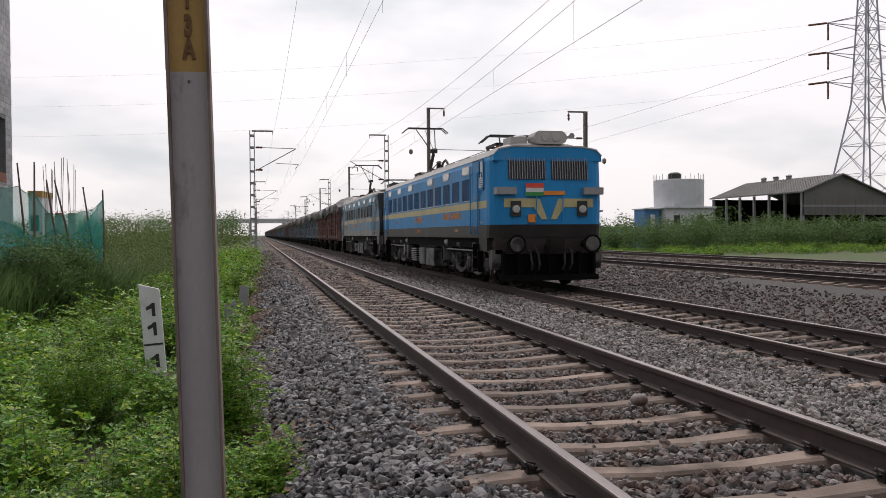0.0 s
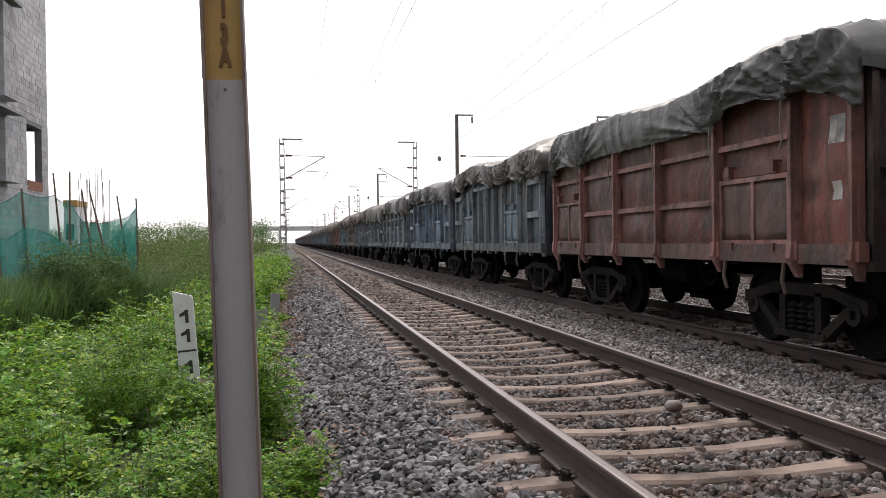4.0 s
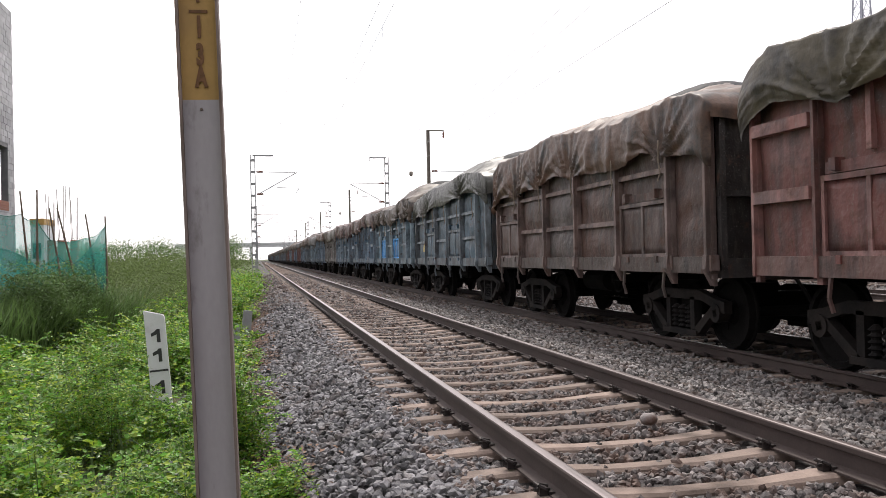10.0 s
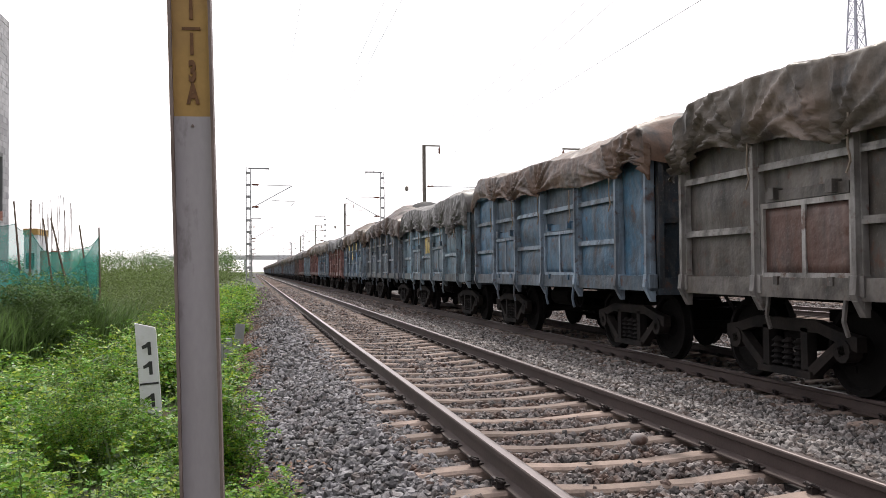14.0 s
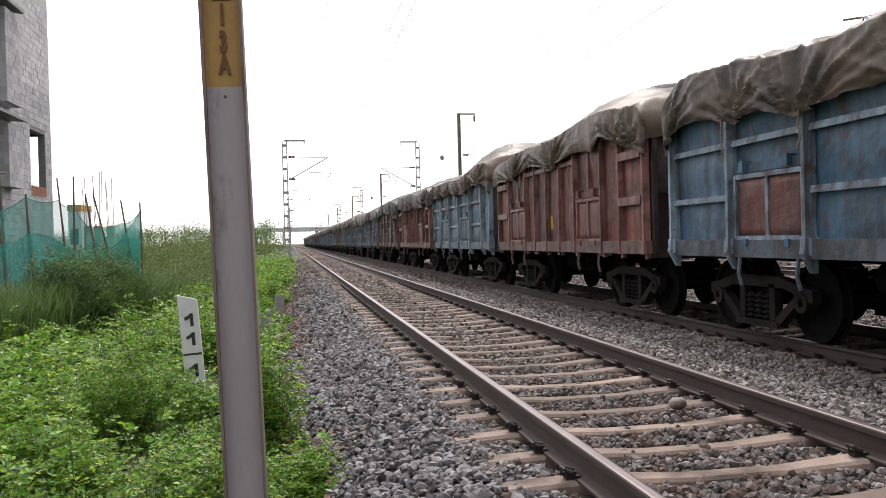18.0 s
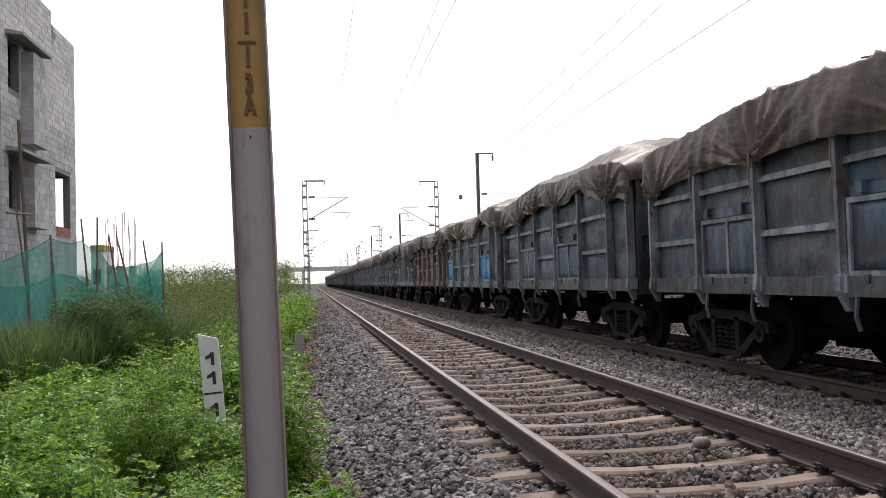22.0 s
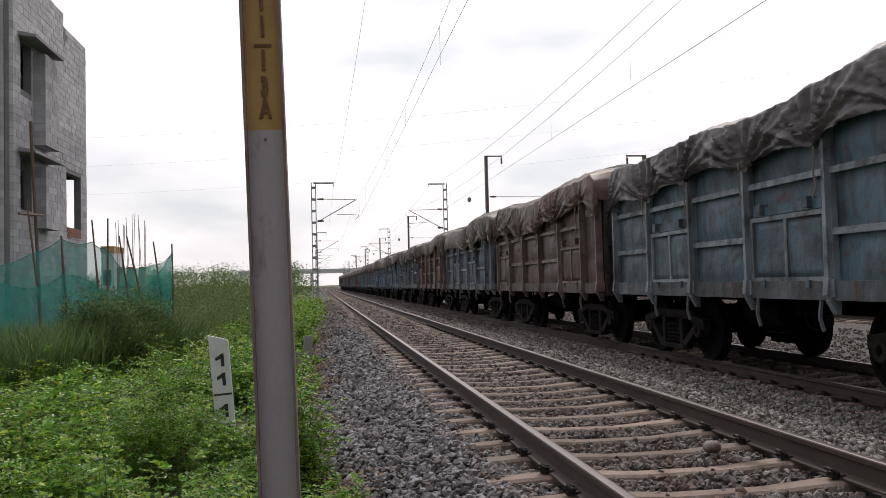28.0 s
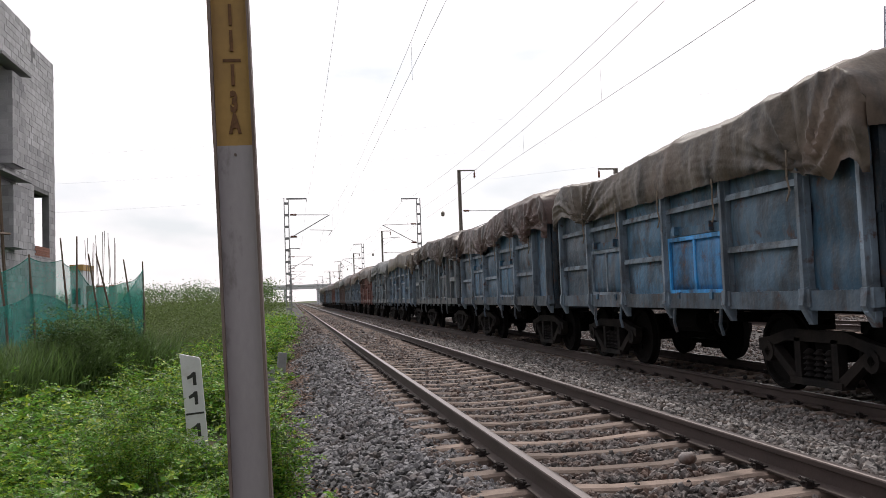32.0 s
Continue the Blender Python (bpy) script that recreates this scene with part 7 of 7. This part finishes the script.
def leafy(name, n, region, hts, leaf, label, stems=9, sprays=9, pairs=4, wide=0.42, lift=lambda x, y: 1.0, material=None, spread=0.55, rim=None, each=4):
    """Bushy plants in separate mounds: stems fan out from a root, each carries sprays, each spray has leaflets in pairs along a midrib."""
    cx, cy = region(max(1, n // each * 2))
    cx, cy = cx[:max(1, n // each)], cy[:max(1, n // each)]
    k = rng.integers(0, len(cx), n); pr, pa = np.sqrt(rng.uniform(0, 1, n)), rng.uniform(0, 6.283, n)
    Hc = rng.uniform(*hts, len(cx)) * rng.choice([0.35, 0.65, 1.0, 1.22], len(cx))
    x, y = cx[k] + pr * Hc[k] * spread * np.cos(pa), cy[k] + pr * Hc[k] * spread * np.sin(pa)
    H = Hc[k] * (1.08 - 0.5 * pr ** 2) * rng.uniform(0.85, 1.1, n) * lift(x, y)
    ok = x < edge_x(y) + 0.05 if rim is None else x < rim
    x, y, H = x[ok], y[ok], H[ok]
    n = len(x)
    z0 = np.maximum(land_z(x, y), bed_z(x) - 0.03) if rim is not None else land_z(x, y)
    az = rng.uniform(0, 6.283, (n, stems)); lean = rng.uniform(0.05, 0.95, (n, stems)) ** 0.8
    top = np.stack([np.cos(az) * lean * wide * H[:, None], np.sin(az) * lean * wide * H[:, None], H[:, None] * (1.02 - 0.50 * lean ** 2) * rng.uniform(0.82, 1.08, (n, stems))], -1)
    root = np.stack([x, y, z0 - 0.02], -1)[:, None]
    t = rng.uniform(0.22, 1.0, (n, stems, sprays)) ** 0.75
    P = root[:, :, None] + top[:, :, None] * np.stack([t ** 1.4, t ** 1.4, t], -1)
    sa = az[:, :, None] + rng.normal(0, 1.15, t.shape); se = rng.uniform(-0.15, 0.75, t.shape)
    D = np.stack([np.cos(sa) * np.cos(se), np.sin(sa) * np.cos(se), np.sin(se)], -1)
    W = np.stack([-np.sin(sa), np.cos(sa), rng.uniform(-0.35, 0.35, t.shape)], -1)
    Ls = leaf * rng.uniform(2.2, 4.2, t.shape) * (1.25 - 0.5 * t)
    j = np.arange(2 * pairs + 1)
    along = np.where(j < 2 * pairs, (j // 2 + 0.6) / pairs, 1.05); side = np.where(j == 2 * pairs, 0.0, np.where(j % 2, -1.0, 1.0))
    shape = (n, stems, sprays, len(j))
    q = P[..., None, :] + D[..., None, :] * (Ls[..., None] * along)[..., None]
    q[..., 2] -= (Ls[..., None] * along ** 2) * 0.28
    d = D[..., None, :] * np.where(side == 0, 1.0, 0.45)[:, None] + W[..., None, :] * side[:, None] * 0.9 + rng.normal(0, 0.22, shape + (3,))
    d /= np.linalg.norm(d, axis=-1, keepdims=True)
    up = np.cross(D, W)[..., None, :] + rng.normal(0, 0.3, shape + (3,))
    wv = np.cross(d, up); wv /= np.linalg.norm(wv, axis=-1, keepdims=True) + 1e-9
    sz = leaf * rng.uniform(0.7, 1.25, shape)[..., None]
    V = np.stack([q, q + d * sz * 0.5 + wv * sz * 0.29, q + d * sz - np.array([0, 0, 0.14]) * sz, q + d * sz * 0.5 - wv * sz * 0.29], -2).reshape(-1, 3)
    tagged(new(name, raw_mesh(name, V, np.arange(len(V)).reshape(-1, 4), material or M_LEAF)), label, "plants", kind="stuff")
    w = 0.0025
    pts = root[:, :, None] + top[:, :, None] * np.array([[0, 0, 0], [0.38, 0.38, 0.5], [1, 1, 1]])
    V = (pts.reshape(-1, 3, 1, 3) + np.array([[w, 0, 0], [-w, w, 0]]) * np.array([1.2, 0.9, 0.4])[None, :, None, None]).reshape(-1, 3)
    F = (np.array([[0, 1, 3, 2], [2, 3, 5, 4]])[None] + (np.arange(n * stems) * 6)[:, None, None]).reshape(-1, 4)
    tagged(new("plant_stems", raw_mesh("plant_stems", V, F, M_STEM)), "thin green stems of the weeds", "plants", kind="stuff")


def view_gap(x, y):
    """Plants stay low before the marker board and the marker stones."""
    return np.where((x > -3.15) & (x < -2.15) & (y > 6.5) & (y < 11.4), 0.68, np.where((x > -2.6) & (y > 15.5) & (y < 21), 0.4, 1.0))


edge_x = lambda y: -1.86 - 0.14 * np.sin(y * 1.7) - 0.10 * np.sin(y * 0.63 + 1)
leafy("near_weeds", 240, area(-7.8, -1.95, 2.6, 10.5, lambda x, y: (x < edge_x(y) - 0.22) & (x > -1.0 - 0.72 * y)), (0.6, 1.45), 0.038, "bright green bushy weeds close to the mast", 11, 19, 4, 0.36, view_gap, spread=0.40, each=8)
leafy("mast_bushes", 75, area(-3.3, -2.1, 3.9, 6.6), (0.95, 1.4), 0.042, "tall bright green bushes beside the mast", 11, 16, 4, 0.34, spread=0.4, each=8)
leafy("low_weeds", 110, area(-7.8, -1.9, 2.6, 10.5, lambda x, y: (x < edge_x(y) - 0.1) & (x > -1.0 - 0.72 * y)), (0.22, 0.48), 0.042, "low green weeds between the bushes", 6, 7, 3, 0.6)
leafy("middle_weeds", 800, area(-13, -1.95, 10, 26, lambda x, y: (x < edge_x(y) - 0.2) & (x > -0.72 * y) & ((x > -5.2 - (26 - y) * 0.22) | (y < 18)), 1.15), (0.65, 1.15), 0.075, "green bushy weeds beside the track", 7, 6, 3, 0.5, view_gap)
leafy("verge_weeds", 120, area(-2.25, -1.5, 4.2, 24.0, lambda x, y: x < edge_x(y) + 0.12), (0.35, 0.75), 0.036, "small weeds creeping onto the ballast", 7, 8, 4, 0.5, view_gap)
leafy("ballast_creepers", 26, area(-1.80, -1.15, 4.75, 6.5, lambda x, y: x + 0.28 * (y - 5.3) < -1.20), (0.22, 0.38), 0.032, "bright green creeping weeds on the ballast shoulder", 8, 9, 4, 0.85, rim=-1.1, each=3)


def litter(n):
    """Dry leaves and earth crumbs along the foot of the ballast."""
    y = rng.uniform(3.5, 40, n) ** 1.0; x = edge_x(y) + rng.normal(0.12, 0.17, n)
    P = np.stack([x, y, np.maximum(bed_z(x), land_z(x, y)) + rng.uniform(0.02, 0.06, n)], 1)
    tagged(new("dry_litter", leaf_cloud("dry_litter", P, 0.055, M_LITTER, 0.3, 0.6, 0.0)), "dry brown leaf litter along the foot of the ballast", "litter", kind="stuff")


M_LITTER = mat("dry_litter", (0.135, 0.085, 0.06), 0.9, var=0.4, scale=3, fine=30, bump=0.0, island=0.6)
litter(15000)
weeds("verge_shrubs", 520, area(-4.5, -1.6, 24, 75, lambda x, y: x < -1.95 - 0.35 * np.sin(y * 0.5)), (0.5, 1.15), 90, 0.12, M_LEAF, "green bushes along the foot of the ballast", 0.6, False)
weeds("near_field_shrubs", 800, area(-24, -3.9, 25, 50, lambda x, y: x < -3.6 - 0.03 * (y - 25)), (1.1, 1.9), 210, 0.085, M_FIELD, "olive green scrub on the open field", 1.0, False)
weeds("field_shrubs", 1400, area(-50, -4.5, 48, 120, lambda x, y: x < -3.5 - 0.05 * (y - 26)), (1.7, 2.9), 130, 0.17, M_FIELD, "olive green scrub covering the open field", 1.2, False)
weeds("far_scrub", 1000, area(-150, -3.5, 110, 300), (1.6, 2.6), 150, 0.36, M_FIELD, "far green scrub towards the horizon", 3.2, False)


def reeds(name, n, region, h, label):
    x, y = region(n); n = len(x)
    z0 = land_z(x, y)
    hh = rng.uniform(*h, n); a = rng.uniform(0, 6.28, n); b = hh * rng.uniform(0.15, 0.5, n); w = 0.014
    V = np.zeros((n, 6, 3))
    for j, (t, ww) in enumerate(((0, 1), (0.55, 0.9), (1, 0.1))):
        cx, cy, cz = x + np.cos(a) * b * t ** 2, y + np.sin(a) * b * t ** 2, z0 + hh * (t - 0.18 * t ** 3)
        V[:, 2 * j] = np.stack([cx - np.sin(a) * w * ww, cy + np.cos(a) * w * ww, cz], 1); V[:, 2 * j + 1] = np.stack([cx + np.sin(a) * w * ww, cy - np.cos(a) * w * ww, cz], 1)
    q = np.array([[0, 1, 3, 2], [2, 3, 5, 4]])
    Fc = (q[None] + (np.arange(n) * 6)[:, None, None]).reshape(-1, 4)
    return tagged(new(name, raw_mesh(name, V.reshape(-1, 3), Fc, M_REED)), label, "grass", kind="stuff")


reeds("tall_reeds", 17000, area(-11, -4.6, 16.5, 24.5, lambda x, y: (x < -5.0 - (24.5 - y) * 0.30 + 0.5) & (x > -5.9 - (24.9 - y) * 0.55)), (1.2, 2.05), "tall green reeds and grass before the net fence")
reeds("verge_grass", 2200, area(-9, -2.3, 8, 30), (0.25, 0.6), "scattered grass blades among the weeds")
weeds("reed_bushes", 110, area(-7.2, -5.5, 19.8, 22.6), (1.2, 1.7), 480, 0.07, M_LEAF2, "dark green bushes at the foot of the net", 0.5, False)


def tree_row(name, pts, size, leaves, label):
    for x, y, h, r in pts:
        t = empty(name, (x, y, -0.7), label=label, category="tree", group="distant trees")
        part("trunk", beam(bmesh.new(), (0, 0, 0), (0.1 * h * 0.2, 0, h * 0.6), 0.03 * h, 6, 0.012 * h), M_BAMBOO, t)
        k = max(5, int(6))
        c = np.stack([rng.normal(0, r * 0.5, k), rng.normal(0, r * 0.5, k), h * rng.uniform(0.45, 0.9, k)], 1)
        q = rng.integers(0, k, leaves)
        P = c[q] + rng.normal(0, 1, (leaves, 3)) * np.array([r * 0.32, r * 0.32, h * 0.11])
        part("crown", leaf_cloud("crown", P, size, M_LEAF2), M_LEAF2, t)


rt = random.Random(9)
tree_row("tree", [(-8 - rt.uniform(0, 150), rt.uniform(190, 330), rt.uniform(5.5, 9), rt.uniform(4, 7)) for i in range(120)], 0.45, 420, "far green tree at the edge of the field")
tree_row("tree", [(rt.uniform(30, 190), rt.uniform(220, 330), rt.uniform(5, 8), rt.uniform(3, 6)) for i in range(26)], 0.9, 130, "far green tree behind the yard")

# ---- beyond the tracks ----
weeds("hedge_scrub", 620, area(30, 66, 66, 86), (1.7, 2.9), 230, 0.20, M_LEAF2, "dark green scrub hedge beyond the railway yard", 1.2, False)
weeds("yard_grass", 620, area(26.5, 62, 57, 68), (0.3, 0.75), 70, 0.13, M_LEAF, "yellow-green grass before the hedge", 0.5, False)


def tank_house():
    h = empty("tank_house", (47.8, 90, -0.7), label="white house with a large round water tank on its roof", category="house")
    part("wall", box_bm((-3.0, 3.0, 0, 5, 0, 4.6)), M_HOUSE, h)
    part("ledge", box_bm((-3.3, 3.3, -0.3, 5.2, 4.6, 4.8)), M_HOUSE, h)
    part("water_tank", lathe(bmesh.new(), [(4.8, 2.9), (8.0, 2.95), (8.05, 2.7)], "z", (0, 2.6, 0), 28), M_HOUSE, h, smooth=False)
    part("tank_lid", lathe(bmesh.new(), [(8.0, 0.75), (8.7, 0.75), (8.9, 0.5)], "z", (-0.7, 2.3, 0), 14), M_BLACK, h)
    for xx in (-1.6, 1.4):
        part("window", box_bm((xx - 0.4, xx + 0.4, -0.04, 0.1, 2.6, 3.8)), M_GLASS, h)
    rl = bmesh.new()
    for i in range(16):
        t = i * math.pi / 8; beam(rl, (2.9 * math.cos(t), 2.6 + 2.9 * math.sin(t), 8.0), (2.9 * math.cos(t), 2.6 + 2.9 * math.sin(t), 8.7), 0.03, 4)
    part("railing", rl, M_STEEL, h)
    a = empty("blue_shed", (43.2, 91, -0.7), label="small blue sheet-metal shed beside the white house", category="shed")
    part("wall", box_bm((-0.5, 1.3, 0, 3, 0, 4.5)), M_BLUEP, a); part("roof", box_bm((-0.7, 1.5, -0.3, 3.2, 4.5, 4.62)), M_HOUSE, a)
    part("door", box_bm((0.1, 0.7, -0.05, 0.05, 0.8, 3.9)), M_WHITE, a)
    for q in range(6):
        part("wall_rib", box_bm((-0.45 + 0.3 * q, -0.40 + 0.3 * q, -0.03, 0.0, 0, 4.5)), M_BLUEP, a)
    c = empty("blue_cabin", (39.2, 90, -0.7), label="low blue sheet-metal cabin behind the scrub", category="cabin")
    part("wall", box_bm((-1.6, 1.6, 0, 2.5, 0, 2.3)), M_BLUEP, c); part("roof", box_bm((-1.8, 1.8, -0.2, 2.7, 2.3, 2.42)), M_SHEET, c)


tank_house()


def warehouse():
    w = empty("warehouse", (58, 82, -0.7), label="long dark open-sided warehouse with a corrugated sheet roof", category="warehouse")
    slope = [(-1.3, 6.05), (3.9, 8.05), (11.0, 5.2)]
    part("roof", prism(bmesh.new(), slope + [(u, v + 0.14) for u, v in slope[::-1]], -0.4, 19.0, "y"), M_SHEET, w)
    for i in range(32):
        part("roof_rib", prism(bmesh.new(), [(-1.3, 6.19), (3.9, 8.19), (3.9, 8.235), (-1.3, 6.235)], -0.3 + 0.6 * i, -0.1 + 0.6 * i, "y"), M_SHEET, w)
    part("gable", prism(bmesh.new(), [(-1.0, 3.6), (-1.0, 6.15), (3.9, 8.04), (10.7, 5.3), (10.7, 3.6)], 0.0, 0.12, "y"), M_SHEET, w, "faded grey gable sheeting")
    for i in range(16):
        part("gable_rib", box_bm((-0.8 + 0.72 * i, -0.72 + 0.72 * i, -0.03, 0.0, 3.6, 5.4)), M_SHEET, w)
    part("gable_band", box_bm((-1.05, 10.75, -0.06, 0.0, 4.5, 4.72)), M_CONC, w, "pale band across the gable")
    # walls painted near black: the shed's inner shade is in their colour
    part("back_wall", box_bm((10.5, 10.7, 0.12, 18.6, 0, 5.3)), M_GRIME_SHADE, w)
    part("end_wall", box_bm((-1.0, 10.5, 18.6, 18.8, 0, 6.0)), M_GRIME_SHADE, w)
    for i in range(7):
        part("post", box_bm((-1.1, -0.85, 3.05 * i, 3.05 * i + 0.25, 0, 6.05)), M_CONC, w)
    for i in range(4):
        part("gable_post", box_bm((-0.9 + 3.8 * i, -0.65 + 3.8 * i, 0.12, 0.35, 0, 5.4)), M_CONC, w)
    for i in range(3):
        part("roof_vent", lathe(bmesh.new(), [(7.9, 0.30), (8.4, 0.32), (8.6, 0.40), (8.75, 0.12)], "z", (3.9, 9.5 + i * 2.6, 0), 10), M_STEEL, w)
    lowsh = empty("low_shed", (38, 104, -0.7), label="low dark shed with a sloping sheet roof", category="shed")
    part("roof", prism(bmesh.new(), [(-6, 2.6), (5, 4.6), (5, 4.8), (-6, 2.8)], 0, 8, "y"), M_SHEET, lowsh); part("wall", box_bm((-5.5, 5, 0.3, 7.5, 0, 2.7)), M_GRIME_SHADE, lowsh)
    part("chimney", tube(bmesh.new(), [(2.3, 2, 3), (2.3, 2, 5.6), (2.8, 2, 5.9)], 0.35, 10), M_BLACK, lowsh)


warehouse()


def pylon():
    p = empty("power_pylon", (68.4, 86, -0.8), label="tall grey lattice steel transmission pylon", category="pylon")
    H = 34.0
    def half(z): return float(np.interp(z, [0, 17, 34], [3.9, 1.2, 0.5]))
    for sx in (-1, 1):
        for sy in (-1, 1):
            part("leg", tube(bmesh.new(), [(sx * half(z), sy * half(z), z) for z in (0, 8, 17, 26, 34)], 0.11, 5), M_PYLON, p)
    zs = [0, 4.5, 8.5, 12, 15, 17.5, 19.5, 21.5, 23.5, 25.5, 27.5, 29.5, 31.5, 33.5]
    for z0, z1 in zip(zs[:-1], zs[1:]):
        a, b = half(z0), half(z1)
        for s in (-1, 1):
            for (p0, p1) in (((-a, s * a, z0), (b, s * b, z1)), ((a, s * a, z0), (-b, s * b, z1)), ((s * a, -a, z0), (s * b, b, z1)), ((s * a, a, z0), (s * b, -b, z1)), ((-b, s * b, z1), (b, s * b, z1)), ((s * b, -b, z1), (s * b, b, z1))):
                part("brace", tube(bmesh.new(), [p0, p1], 0.045, 4), M_PYLON, p)
    for z in (18.8, 22.2, 25.6):
        for s in (-1, 1):
            bm = bmesh.new()
            for sy in (-1, 1):
                tube(bm, [(s * half(z), sy * half(z), z), (s * 5.4, 0, z + 0.35)], 0.055, 4); tube(bm, [(s * half(z + 1.3), sy * half(z), z + 1.4), (s * 5.4, 0, z + 0.35)], 0.055, 4)
            arm = part("cross_arm", bm, M_PYLON, p)
            part("insulator_string", tube(bmesh.new(), [(s * 5.2, 0, z + 0.3), (s * 5.2, 0, z - 1.6)], 0.12, 6), M_PORC, arm)
            part("strain_insulator", tube(bmesh.new(), [(s * 5.4, 0, z + 0.35), (s * 7.6, 0.2, z + 0.05)], 0.12, 6), M_PORC, arm)


pylon()


def overbridge():
    b = empty("overbridge", (0, 420, 0), label="distant concrete road bridge over the tracks, coloured pale for haze", category="bridge")
    # white plaster in place of concrete: haze paleness put into the colour
    part("deck", box_bm((-40, 90, -5, 5, 6.9, 8.2)), M_HOUSE, b)
    part("parapet", box_bm((-40, 90, -5.2, -5.0, 8.2, 9.0)), M_HOUSE, b)
    for x in (-14, -5, 11, 30, 50):
        part("pier", box_bm((x - 0.7, x + 0.7, -4, 4, -1, 6.9)), M_HOUSE, b)


overbridge()


LAG = {3: 0.55, 8: -0.2, 9: -0.1, 16: 0.12, 17: -0.2, 20: 0.2, 21: -0.15, 24: -0.1, 26: 0.15, 29: 0.4, 30: 0.1, 31: 0.3, 32: 0.15}     # metres by which the train runs late at a second


def motions():
    """The train rolls towards the viewer at a steady speed; its wheels turn with it."""
    end = 32.0
    for thing, y in MOVERS:
        walk(thing, [(t, pose(TC2, y - SPEED * t + LAG.get(t, 0.0), Z2)) for t in range(33)])
    turns = {}
    for thing, _ in MOVERS:
        for o in thing.children_recursive:
            role = o.get("role")
            if not role: continue
            r = 0.5 if role[0] == "w" else 0.545
            if role not in turns:
                steps = int(end * FPS)
                loc = o.location.copy()
                walk(o, [(i / FPS, pose(loc.x, loc.y, loc.z, math.degrees(SPEED * i / FPS / r))) for i in range(steps + 1)])
                turns[role] = o.animation_data
            else:
                o.rotation_mode = "QUATERNION"
                o.animation_data_create()
                o.animation_data.action = turns[role].action
                o.animation_data.action_slot = turns[role].action_slot
    for o in bpy.data.objects:
        if "role" in o: del o["role"]


motions()
